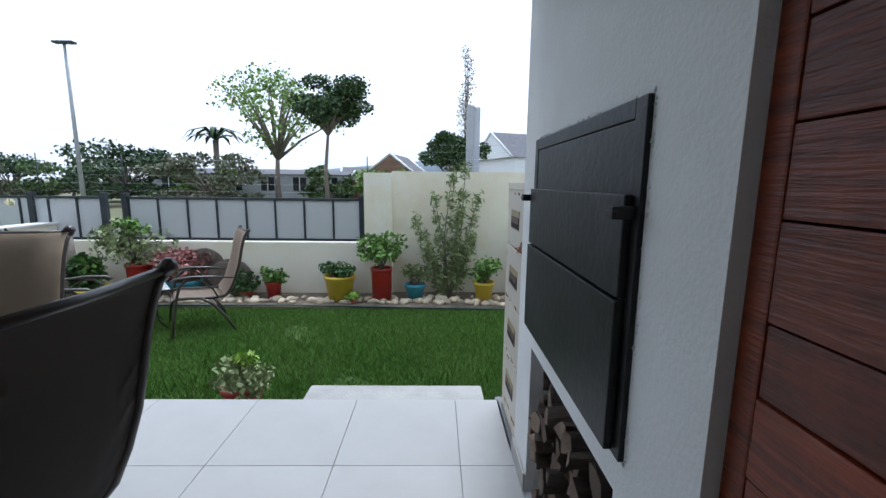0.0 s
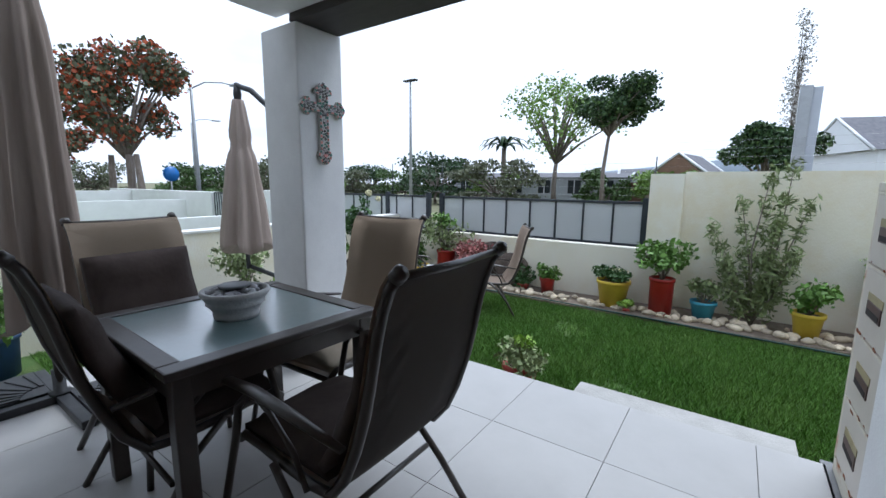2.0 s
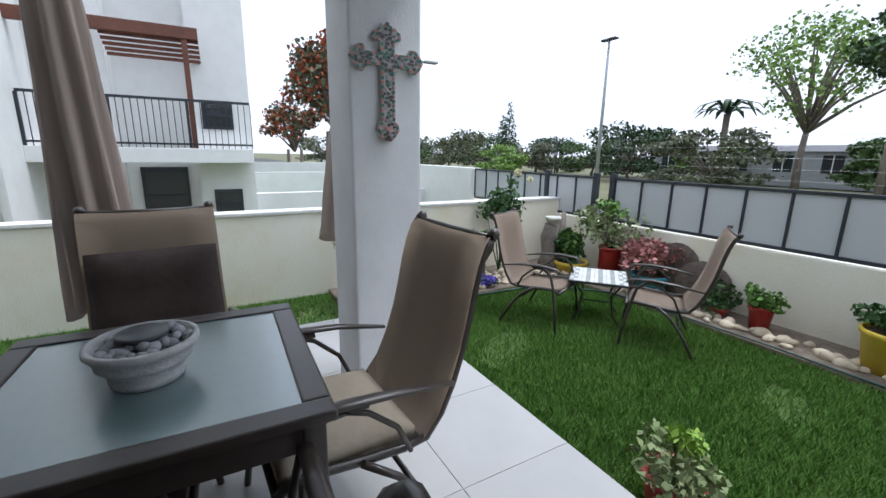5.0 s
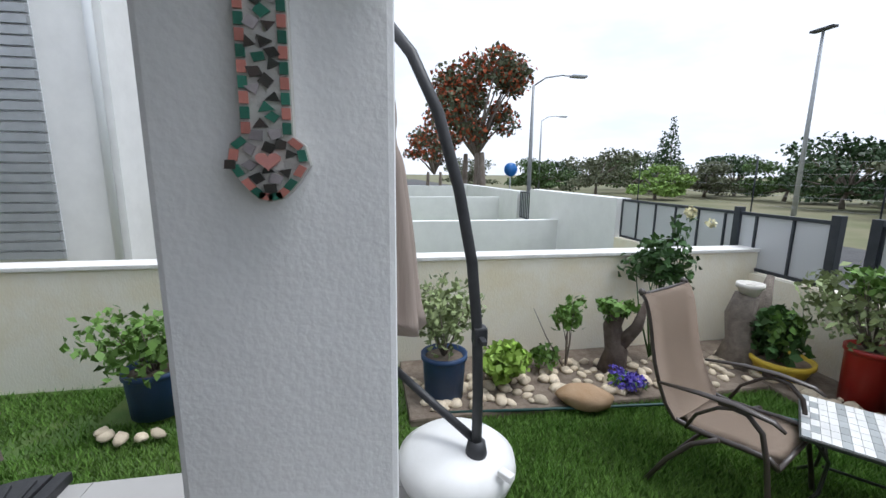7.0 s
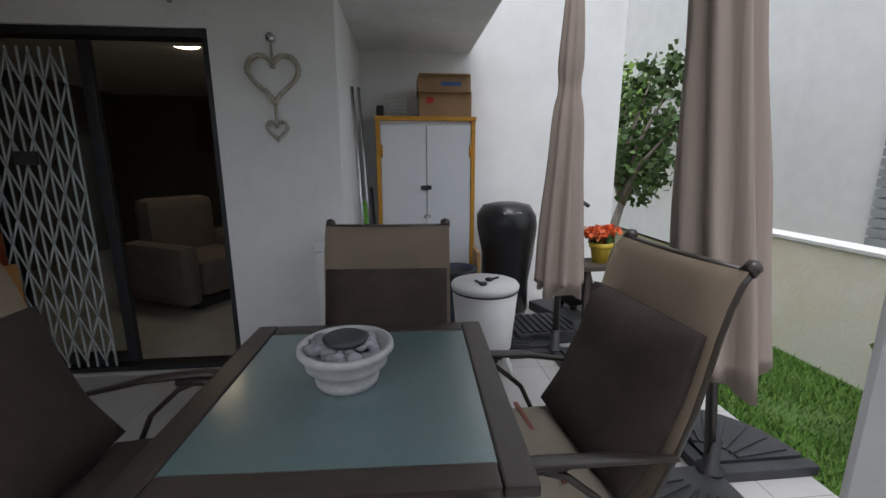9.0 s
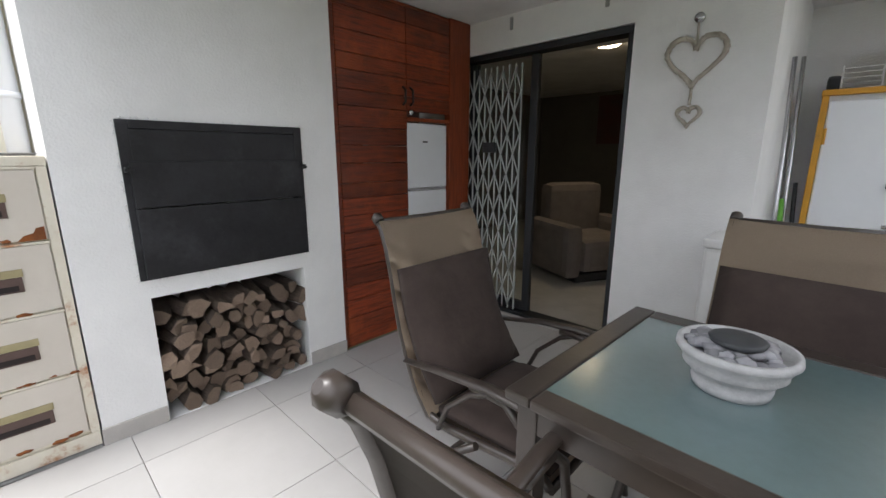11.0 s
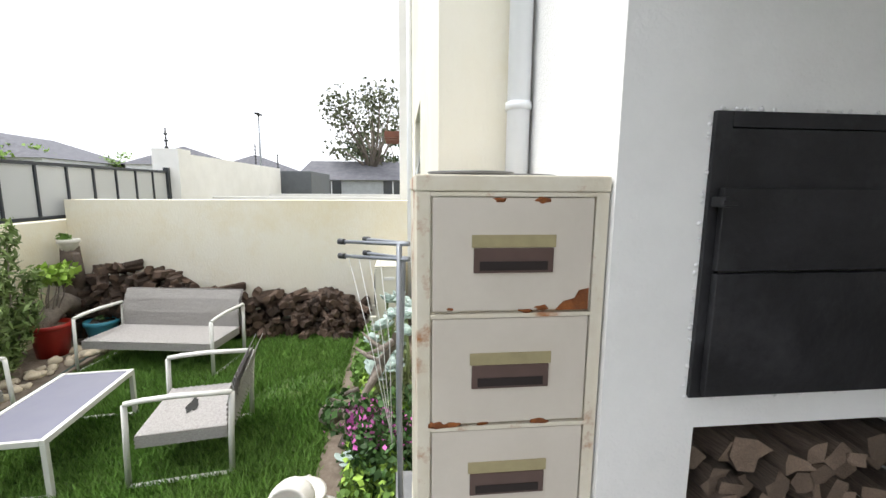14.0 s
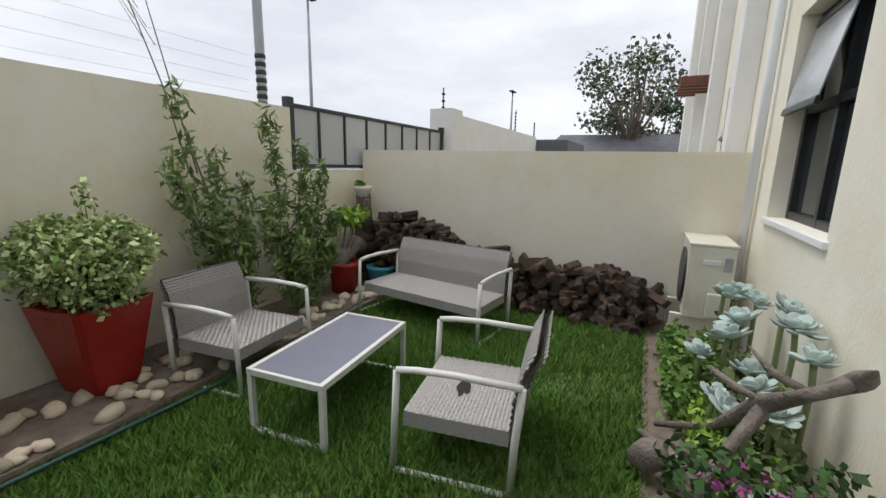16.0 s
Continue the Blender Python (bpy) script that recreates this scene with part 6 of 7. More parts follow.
def wicker_seat(m, width, label, name, category, group):
    c = thing(name, m, label, category, group)
    h, d = width / 2, 0.30
    bar = 0.016

    def flat_bar(points, label=""):
        return part("frame_bar", tube(fresh(), points, 0.018, 4, flat=1.0), WHITE_TUBE, c, label)

    for s in (-1, 1):
        flat_bar([(s * h, d, 0.0), (s * h, d - 0.01, 0.30), (s * h, d - 0.02, 0.585)])
        flat_bar([(s * h, -d + 0.03, 0.0), (s * h, -d + 0.02, 0.30), (s * h, -d, 0.60)])
        part("armrest", tube(fresh(), [(s * h, d - 0.02, 0.59), (s * h, d - 0.12, 0.605), (s * h, 0.0, 0.612), (s * h, -d, 0.60)], 0.02, 4), WHITE_TUBE, c)
        part("sled", tube(fresh(), [(s * h, d, 0.012), (s * h, -d + 0.03, 0.012)], 0.018, 4), WHITE_TUBE, c)
    seat = part("seat", box(fresh(), -h + 0.03, -d + 0.05, 0.255, h - 0.03, d - 0.04, 0.338, 0.012), WICKER, c, "grey woven wicker seat")
    bm = fresh()
    weave(bm, (-h + 0.03, -d + 0.05, 0.343), (width - 0.06, 0, 0), (0, 2 * d - 0.09, 0), round(width * 42), 26, 0.005)
    weave(bm, (-h + 0.03, d - 0.038, 0.255), (width - 0.06, 0, 0), (0, 0, 0.085), round(width * 42), 6, 0.005)
    weave(bm, (-h + 0.028, -d + 0.05, 0.255), (0, 2 * d - 0.09, 0), (0, 0, 0.085), 22, 6, 0.005)
    weave(bm, (h - 0.028, -d + 0.05, 0.255), (0, 2 * d - 0.09, 0), (0, 0, 0.085), 22, 6, 0.005)
    part("seat_weave", bm, WICKER, seat)
    back = part("backrest", sheet(fresh(), [[(x, y, z) for x in (-h + 0.03, 0, h - 0.03)] for y, z in ((-d + 0.03, 0.33), (-d + 0.02, 0.5), (-d - 0.02, 0.66), (-d - 0.065, 0.76))], 0.016), WICKER, c, "grey woven wicker backrest")
    bm = fresh()
    for (y0, z0), (y1, z1) in (((-d + 0.036, 0.33), (-d + 0.026, 0.5)), ((-d + 0.026, 0.5), (-d - 0.014, 0.66)), ((-d - 0.014, 0.66), (-d - 0.059, 0.76))):
        for off in (0.016, -0.032):
            weave(bm, (-h + 0.03, y0 + off, z0), (width - 0.06, 0, 0), (0, y1 - y0, z1 - z0), round(width * 42), round((z1 - z0) * 55), 0.005)
    part("back_weave", bm, WICKER, back)
    return c


wicker_seat(pose(2.46, 5.02, LAWN, 0, 0, 186) @ LOW, 0.62, "grey wicker armchair with white frame by the wall", "wicker_armchair", "armchair", "wicker lounge set")
wicker_seat(pose(2.45, 3.445, LAWN, 0, 0, 9) @ LOW, 0.62, "grey wicker armchair with frayed broken seat", "wicker_armchair", "armchair", "wicker lounge set")
wicker_seat(pose(3.82, 4.36, LAWN, 0, 0, 81.5) @ LOW, 1.22, "grey wicker two-seat sofa with white frame", "wicker_sofa", "sofa", "wicker lounge set")
FRAYED = solid("frayed_hole", plate(fresh(), [(0.15 * math.cos(a) * (1 + 0.25 * math.sin(5 * a)), 0.05 * math.sin(a) * (1 + 0.3 * math.cos(3 * a))) for a in (k * 0.35 for k in range(18))], 0.002), material("dark_gap", (0.02, 0.02, 0.018), 0.9))
FRAYED.matrix_basis = pose(2.45, 3.475, LAWN + 0.349 * 0.82, 0, 0, 12) @ Matrix.Scale(0.6, 4)
tagged(FRAYED, "dark torn gap in the wicker seat", "hole")
ct = thing("coffee_table", pose(2.45, 4.255, LAWN, 0, 0, 5), "low garden table with grey glass top and white frame", "table")
part("tabletop", box(fresh(), -0.41, -0.195, 0.325, 0.41, 0.195, 0.338, 0.002), material("violet_grey_glass", (0.20, 0.20, 0.26), 0.25, second=(0.22, 0.22, 0.27), scale=3), ct, "violet grey frosted glass")
for s in (-1, 1):
    part("frame_bar", box(fresh(), -0.43, s * 0.195, 0.31, 0.43, s * 0.222, 0.343, 0.003), WHITE_TUBE, ct)
    part("frame_bar", box(fresh(), s * 0.41, -0.194, 0.31, s * 0.43, 0.194, 0.342, 0.003), WHITE_TUBE, ct)
    part("sled", box(fresh(), s * 0.40, -0.195, 0.0, s * 0.428, 0.195, 0.02, 0.003), WHITE_TUBE, ct)
    for r in (-1, 1):
        part("leg", box(fresh(), s * 0.40, r * 0.195, 0.0, s * 0.428, r * 0.222, 0.309, 0.003), WHITE_TUBE, ct)

# wood pile along the dividing wall
pile = thing("wood_pile", pose(0, 0, 0), "long pile of dark broken firewood by the wall", "firewood")
random.seed(77)
PILE = [(5.55, 0.60), (5.25, 0.86), (4.9, 0.78), (4.5, 0.62), (4.2, 0.55), (3.8, 0.50), (3.2, 0.48), (2.75, 0.46), (2.6, 0.3)]


def pile_height(y):
    for (y0, h0), (y1, h1) in zip(PILE, PILE[1:]):
        if y1 <= y <= y0:
            return h0 + (h1 - h0) * (y0 - y) / (y0 - y1)
    return 0.2


LOG_DARK = material("dark_weathered_log", (0.05, 0.032, 0.024), 0.95, second=(0.15, 0.10, 0.072), scale=10, bump=1.0, bump_scale=30, per_object=0.5)
LOG_DARK_CUT = material("dark_broken_log_end", (0.12, 0.075, 0.05), 0.95, second=(0.05, 0.032, 0.025), scale=14, bump=0.8, bump_scale=40, per_object=0.5)
DARK_LOGS = []
for k in range(8):
    me = log_mesh("log", 100 + k, 0.34)
    me.materials[0] = LOG_DARK
    me.materials[1] = LOG_DARK_CUT
    DARK_LOGS.append(me)
for k in range(330):
    y = random.uniform(2.62, 5.55)
    top = pile_height(y)
    t = random.random()
    z = LAWN + 0.04 + (top - 0.06) * t
    ob = new("log", random.choice(DARK_LOGS))
    ob.parent = pile
    r = random.uniform(0.026, 0.05)
    ob.matrix_basis = Matrix.Translation((4.42 + 0.16 * t + random.uniform(-0.05, 0.06), y, z)) @ pose(0, 0, 0, random.uniform(-25, 25), random.uniform(0, 360), 90 + random.uniform(-40, 40)) @ Matrix.Diagonal((r, random.uniform(0.6, 1.1), r, 1))

# air conditioner unit, succulents and driftwood along the house
au = thing("air_conditioner", pose(4.16, 2.16, -0.10), "off-white outdoor air conditioner unit on wall bracket", "air conditioner")
CASE = material("off_white_casing", (0.68, 0.66, 0.58), 0.5, second=(0.62, 0.59, 0.49), scale=4, stain=(0.5, 0.46, 0.33), stain_scale=3)
part("case", box(fresh(), 0.0, 0.0, 0.03, 0.60, 0.29, 0.57, 0.012), CASE, au)
part("lid", box(fresh(), -0.006, -0.006, 0.571, 0.606, 0.296, 0.59, 0.005), CASE, au)
part("valve_cover", box(fresh(), -0.05, 0.03, 0.06, -0.001, 0.15, 0.24, 0.012), CASE, au)
part("grip", box(fresh(), -0.012, 0.09, 0.44, -0.001, 0.20, 0.475, 0.004), WHITE_PLASTIC, au)
part("label_plate", box(fresh(), -0.003, 0.02, 0.40, -0.0005, 0.07, 0.50), material("grey_label", (0.35, 0.37, 0.38), 0.5), au, "grey rating plate with unreadable print")
part("grille", lathe(fresh(), [(0.0, 0.0), (0.21, 0.0), (0.22, 0.012), (0.20, 0.016), (0.0, 0.006)], 28), PLASTIC_BLACK, au, "dark round fan grille").matrix_basis = pose(0.25, 0.291, 0.30, -90)
for x in (0.06, 0.5):
    part("foot", box(fresh(), x, -0.02, -0.26, x + 0.05, 0.36, 0.029, 0.005), CASE, au)
part("pipe", tube(fresh(), [(-0.03, 0.09, 0.12), (-0.09, 0.05, 0.10), (-0.12, -0.06, 0.14)], 0.016, 8), PLASTIC_BLACK, au)
dp2 = thing("downpipe", pose(4.55, FACADE_Y + 0.05, LAWN), "white plastic pipe running up the house front", "pipe")
part("pipe", tube(fresh(), [(0, 0, 0.3), (0, 0, 2.0), (0, 0, 5.5)], 0.03, 10), ENAMEL, dp2)

def fleshy_leaf(r):
    """One thick silvery spoon-shaped leaf, growing along x."""
    bm = fresh()
    for v in bmesh.ops.create_icosphere(bm, subdivisions=2, radius=1)["verts"]:
        v.co = Vector((r * 0.62 * (1 + v.co.x), 0.040 * v.co.y * (0.85 + 0.45 * v.co.x), 0.009 * v.co.z + 0.022 * v.co.x * v.co.x + 0.012 * v.co.y * v.co.y))
    for f in bm.faces:
        f.smooth = True
    me = bpy.data.meshes.new("leaf")
    bm.to_mesh(me)
    bm.free()
    me.materials.append(LEAF_BLUE)
    return me


RINGS = [(5, 72, fleshy_leaf(0.05)), (7, 42, fleshy_leaf(0.085)), (8, 14, fleshy_leaf(0.11))]


def succulent(x, y, z, s, k):
    g = random.Random(k)
    c = thing("succulent", pose(x, y, z - 0.02, 0, 0, k * 50), "silver-grey rosette succulent in the house bed", "plant", "succulents in the bed")
    tilt_all = pose(0, 0, 0.10 * s + 0.02, g.uniform(-22, 22), g.uniform(-22, 22), 0) @ Matrix.Scale(s, 4)
    for ring, (n, tilt, me) in enumerate(RINGS):
        for j in range(n):
            ob = new("leaf", me)
            ob.parent = c
            ob.matrix_basis = tilt_all @ Matrix.Rotation(2 * math.pi * (j + 0.5 * ring) / n + g.uniform(-0.25, 0.25), 4, "Z") @ Matrix.Rotation(-radians(tilt + g.uniform(-14, 14)), 4, "Y") @ Matrix.Scale(g.uniform(0.8, 1.15), 4)
    part("stem", tube(fresh(), [(0, 0, -(z - LAWN) + 0.02), (0.01, 0, 0.0), (0, 0, 0.10 * s + 0.03)], 0.012, 7), LEAF_GREY, c)
    return c


random.seed(40)
for k, (x, y, z, s) in enumerate(((3.55, 2.36, 0.10, 1.5), (3.35, 2.30, 0.02, 1.6), (3.15, 2.38, -0.02, 1.6), (3.45, 2.22, 0.12, 1.3), (2.98, 2.30, -0.12, 1.6), (3.70, 2.28, 0.20, 1.4),
                                  (2.70, 2.42, -0.10, 1.5), (2.60, 2.30, 0.0, 1.4), (2.30, 2.40, -0.22, 1.5), (2.85, 2.45, -0.18, 1.2), (1.92, 2.50, -0.20, 1.3), (3.25, 2.48, -0.15, 1.3), (2.9, 2.2, 0.16, 1.5), (2.65, 2.2, 0.22, 1.4), (2.78, 2.32, 0.0, 1.5), (3.05, 2.2, 0.2, 1.4))):
    succulent(x, y - 0.05, z + (0.10 if 2.8 < x < 3.6 else 0.0), s * 0.52, k)
def gnarl(bm, amp):
    """Twist and pit a smooth limb."""
    for v in bm.verts:
        p = v.co * 14
        v.co += Vector((noise.noise(p), noise.noise(p + Vector((7, 3, 1))), noise.noise(p + Vector((2, 9, 5))))) * amp
    return bm


dw = thing("driftwood", pose(2.36, 2.33, LAWN + 0.05) @ Matrix.Diagonal((0.72, 1, 1.05, 1)), "gnarled grey driftwood log lying in the bed", "driftwood")
part("trunk", gnarl(tube(fresh(), [(0.75, 0.30, 0.02), (0.48, 0.10, 0.16), (0.18, 0.0, 0.42), (-0.1, -0.08, 0.58), (-0.28, -0.12, 0.70), (-0.40, -0.10, 0.74)], [0.010, 0.020, 0.031, 0.027, 0.034, 0.009], 9), 0.035), DRIFTWOOD, dw)
part("branch", gnarl(tube(fresh(), [(0.18, 0.0, 0.40), (0.0, 0.14, 0.20), (-0.25, 0.2, 0.05)], [0.026, 0.022, 0.03], 8), 0.035), DRIFTWOOD, dw)
part("branch", gnarl(tube(fresh(), [(0.6, 0.35, 0.03), (0.25, 0.25, 0.10), (-0.05, 0.15, 0.12)], [0.008, 0.02, 0.026], 7), 0.035), DRIFTWOOD, dw)
for bx, by, bz, ex, ey, ez in ((0.18, 0.0, 0.42, 0.30, 0.16, 0.50), (-0.1, -0.08, 0.58, -0.02, 0.10, 0.66), (-0.28, -0.12, 0.70, -0.34, 0.05, 0.62), (0.0, 0.14, 0.2, -0.12, 0.30, 0.30), (0.48, 0.1, 0.16, 0.62, 0.0, 0.30)):
    part("branch", gnarl(tube(fresh(), [(bx, by, bz), ((bx + ex) / 2 + 0.02, (by + ey) / 2, (bz + ez) / 2 - 0.02), (ex, ey, ez)], [0.02, 0.014, 0.006], 7), 0.035), DRIFTWOOD, dw)
part("knot", lump(fresh(), (0.25, 0.32, 0.08), 0.075, 4, 0.5, 2), DRIFTWOOD, dw)
for k, (x0, x1, y0, y1, n, mat) in enumerate(((1.72, 3.0, 2.15, 2.5, 4200, LEAF_LIME), (3.0, 4.0, 2.2, 2.6, 3200, LEAF), (1.7, 2.6, 2.15, 2.5, 3200, LEAF))):
    gc = thing("ground_cover", pose(0, 0, 0), "low leafy green ground cover in the house bed", "plant", kind="stuff")
    leaf_cloud("leaves", [(x0 + (x1 - x0) * a, y0 + (y1 - y0) * b, LAWN + 0.13, (x1 - x0) / 6, (y1 - y0) / 4, 0.15) for a in (0.1, 0.3, 0.5, 0.7, 0.9) for b in (0.25, 0.75)], n, 0.03, mat, gc, 50 + k, 1.4, 0.3)
sg = thing("succulent_shrub", pose(2.95, 2.25, LAWN), "low grey-green shrub under the silver rosettes", "shrub", "plants in the garden")
leaf_cloud("leaves", [(x, 0.04 * math.sin(9 * x), 0.20 + 0.08 * math.cos(5 * x), 0.16, 0.10, 0.18) for x in (-0.5, -0.3, -0.1, 0.1, 0.3, 0.5)], 1700, 0.04, LEAF_GREY, sg, 91, 1.5, 0.2)
stems(sg, (0, 0, 0), [(-0.4, 0, 0.2), (0, 0, 0.25), (0.4, 0, 0.2)], 0.01, BARK)
pf = thing("flower_clump", pose(2.02, 2.32, LAWN), "low clump of magenta flowers by the house", "flowers", "plants in the garden")
leaf_cloud("petals", bush(0, 0, 0.34, 0.30, 9, 61, 0.5), 260, 0.025, FLOWER_PINK, pf, 61, 1.1)
leaf_cloud("leaves", bush(0, 0, 0.26, 0.32, 10, 62, 0.7), 1500, 0.03, LEAF_DARK, pf, 62)
pf2 = thing("flower_clump", pose(1.06, 2.47, LAWN), "small clump of magenta flowers by the ledge", "flowers", "plants in the garden")
leaf_cloud("petals", bush(0, 0, 0.22, 0.12, 6, 63, 0.6), 160, 0.022, FLOWER_PINK, pf2, 63, 1.1)
leaf_cloud("leaves", bush(0, 0, 0.14, 0.12, 6, 64, 0.8), 200, 0.03, LEAF_DARK, pf2, 64)

# urns on a birdbath
ub = thing("stone_urns", pose(1.55, 2.62, LAWN), "two cream stone urns stacked on a birdbath", "urn")
part("bath", lathe(fresh(), [(0.0, 0.0), (0.11, 0.0), (0.07, 0.05), (0.06, 0.09), (0.20, 0.13), (0.22, 0.155), (0.19, 0.15), (0.0, 0.13)], 28), WHITE_POT, ub)
part("urn", lathe(fresh(), [(0.0, 0.14), (0.07, 0.14), (0.11, 0.20), (0.12, 0.26), (0.09, 0.31), (0.11, 0.335), (0.09, 0.335), (0.07, 0.30), (0.0, 0.28)], 28), WHITE_POT, ub)
part("urn", lathe(fresh(), [(0.0, 0.0), (0.05, 0.0), (0.085, 0.05), (0.09, 0.10), (0.065, 0.14), (0.085, 0.17), (0.07, 0.17), (0.05, 0.13), (0.0, 0.11)], 28), WHITE_POT, ub).matrix_basis = pose(-0.05, 0, 0.37, 0, -70, 0)
for s in (-1, 1):
    part("handle", tube(fresh(), [(0.10 * s, 0, 0.31), (0.16 * s, 0, 0.29), (0.15 * s, 0, 0.22), (0.11 * s, 0, 0.20)], 0.014, 7), WHITE_POT, ub)

# folded clothes airer standing beside the filing cabinet
ar = thing("clothes_airer", pose(1.16, 2.19, 0.0), "grey folded clothes airer standing by the cabinet", "airer")
AIRER = material("airer_grey_steel", (0.26, 0.28, 0.31), 0.4, metal=0.5, scale=12)
for dx, dy in ((0.0, 0.0), (0.055, -0.075)):
    for z in (1.075, 1.122):
        part("arm", tube(fresh(), [(0.105 + dx, 0.19 + dy, z), (0.0 + dx * 0.6, 0.0, z + 0.004), (-0.02 + dx * 0.4, -0.03, z + 0.006)], 0.006, 8), AIRER, ar)
        part("end_cap", tube(fresh(), [(0.096 + dx, 0.175 + dy, z), (0.108 + dx, 0.196 + dy, z)], 0.0095, 8), PLASTIC_BLACK, ar)
part("leg", tube(fresh(), [(0.0, 0.0, 1.128), (0.004, 0.006, 0.6), (0.0, 0.0, 0.0)], 0.009, 8), AIRER, ar)
part("leg", tube(fresh(), [(0.03, -0.012, 1.08), (0.06, 0.004, 0.6), (0.08, 0.0, 0.0)], 0.009, 8), AIRER, ar)
for k in range(4):
    part("line", tube(fresh(), [(0.09 - 0.02 * k, 0.165 - 0.035 * k, 1.075), (0.075 - 0.012 * k, 0.10 - 0.022 * k, 0.80), (0.05 - 0.01 * k, 0.03, 0.45)], 0.0014, 4), WHITE_PLASTIC, ar)

# windows of the house front
PANE = material("window_pane", (0.03, 0.035, 0.04), 0.06, spec=0.8)
for n, (x0, x1) in enumerate(((3.15, 4.22), (5.9, 6.8))):
    wdw = thing("window_%d" % (n + 1), pose(0, FACADE_Y - 0.12, 0), "charcoal framed window with top-hung sash", "window", kind="structure")
    part("window_sill", box(fresh(), x0 - 0.03, -0.05, 0.66, x1 + 0.03, 0.14, 0.699, 0.006), PLASTER, wdw)
    for a, b in ((x0, x0 + 0.05), (x1 - 0.05, x1), ((x0 + x1) / 2 - 0.02, (x0 + x1) / 2 + 0.02)):
        part("window_frame", box(fresh(), a, -0.04, 0.70, b, 0.02, 1.95, 0.003), ALU, wdw)
    for z in (0.70, 1.36, 1.90):
        part("window_frame", box(fresh(), x0 + 0.051, -0.038, z, x1 - 0.051, 0.018, z + 0.05, 0.003), ALU, wdw)
    part("pane", box(fresh(), x0 + 0.05, -0.02, 0.75, x1 - 0.05, -0.014, 1.90), PANE, wdw, "dark window glass with pale blind")
    part("blind", box(fresh(), x0 + 0.05, -0.30, 0.72, x1 - 0.05, -0.28, 1.9), ENAMEL, wdw)
    m = Matrix.Translation(((x0 + x1) / 2 + 0.2, 0.03, 1.90)) @ Matrix.Rotation(radians(11), 4, "X")
    sash = part("sash", box(box(fresh(), -0.30, -0.012, -0.56, 0.30, 0.012, -0.52, 0.002, m), -0.30, -0.012, -0.04, 0.30, 0.012, 0.0, 0.002, m), ALU, wdw, "opened top-hung sash")
    # The sky mirrored in the opened pane is put into its pale colour.
    part("pane", box(fresh(), -0.29, -0.004, -0.53, 0.29, 0.004, -0.03, 0, m), material("sash_glass_sky_reflection", (0.45, 0.47, 0.48), 0.1, spec=0.8), sash)

# ---- grass ----
def grass_field(name, areas, count, seed, holes=()):
    g = np.random.default_rng(seed)
    size = np.array([(x1 - x0) * (y1 - y0) for x0, x1, y0, y1 in areas])
    pick = g.choice(len(areas), count, p=size / size.sum())
    a = np.array(areas)[pick]
    x = a[:, 0] + (a[:, 1] - a[:, 0]) * g.random(count)
    y = a[:, 2] + (a[:, 3] - a[:, 2]) * g.random(count)
    worn = np.sin(x * 2.1 + 1.3) * np.sin(y * 2.7) + 0.6 * np.sin(x * 5.3 + y * 3.1)
    keep = (worn < 1.05) | (g.random(count) < 0.35)
    for hx0, hx1, hy0, hy1 in holes:
        keep &= ~((x > hx0) & (x < hx1) & (y > hy0) & (y < hy1))
    x, y = x[keep], y[keep]
    n = len(x)
    h = 0.028 + 0.035 * g.random(n)
    w = 0.0035 + 0.003 * g.random(n)
    t = g.random(n) * 2 * np.pi
    lean = 0.35 * h
    la = g.random(n) * 2 * np.pi
    base = np.stack((x, y, np.full(n, LAWN)), 1)
    side = np.stack((np.cos(t) * w, np.sin(t) * w, np.zeros(n)), 1)
    tip = base + np.stack((np.cos(la) * lean * 1.6, np.sin(la) * lean * 1.6, h), 1)
    v = np.stack((base - side, base + side, tip), 1).reshape(-1, 3)
    me = bpy.data.meshes.new(name)
    me.vertices.add(n * 3)
    me.vertices.foreach_set("co", v.ravel())
    me.loops.add(n * 3)
    me.loops.foreach_set("vertex_index", np.arange(n * 3))
    me.polygons.add(n)
    me.polygons.foreach_set("loop_start", np.arange(0, n * 3, 3))
    me.update(calc_edges=True)
    me.materials.append(GRASS)
    return tagged(new(name, me), "short green lawn grass", "grass", kind="stuff")


grass_field("grass", [(-3.95, 4.42, 2.2, 5.0)], 260000, 1, ((-0.46, 0.84, 2.1, 2.71), (0.85, 1.68, 2.1, 2.40), (1.66, 5, 2.0, 2.66)))
grass_field("grass", [(WEST_X + 0.05, EDGE_X - 0.02, -2.3, 1.95)], 40000, 2, ((-4.9, -4.3, -0.25, 0.45),))
grass_field("grass", [(-9.4, WEST_X - 0.25, 1.7, 5.4)], 25000, 3)
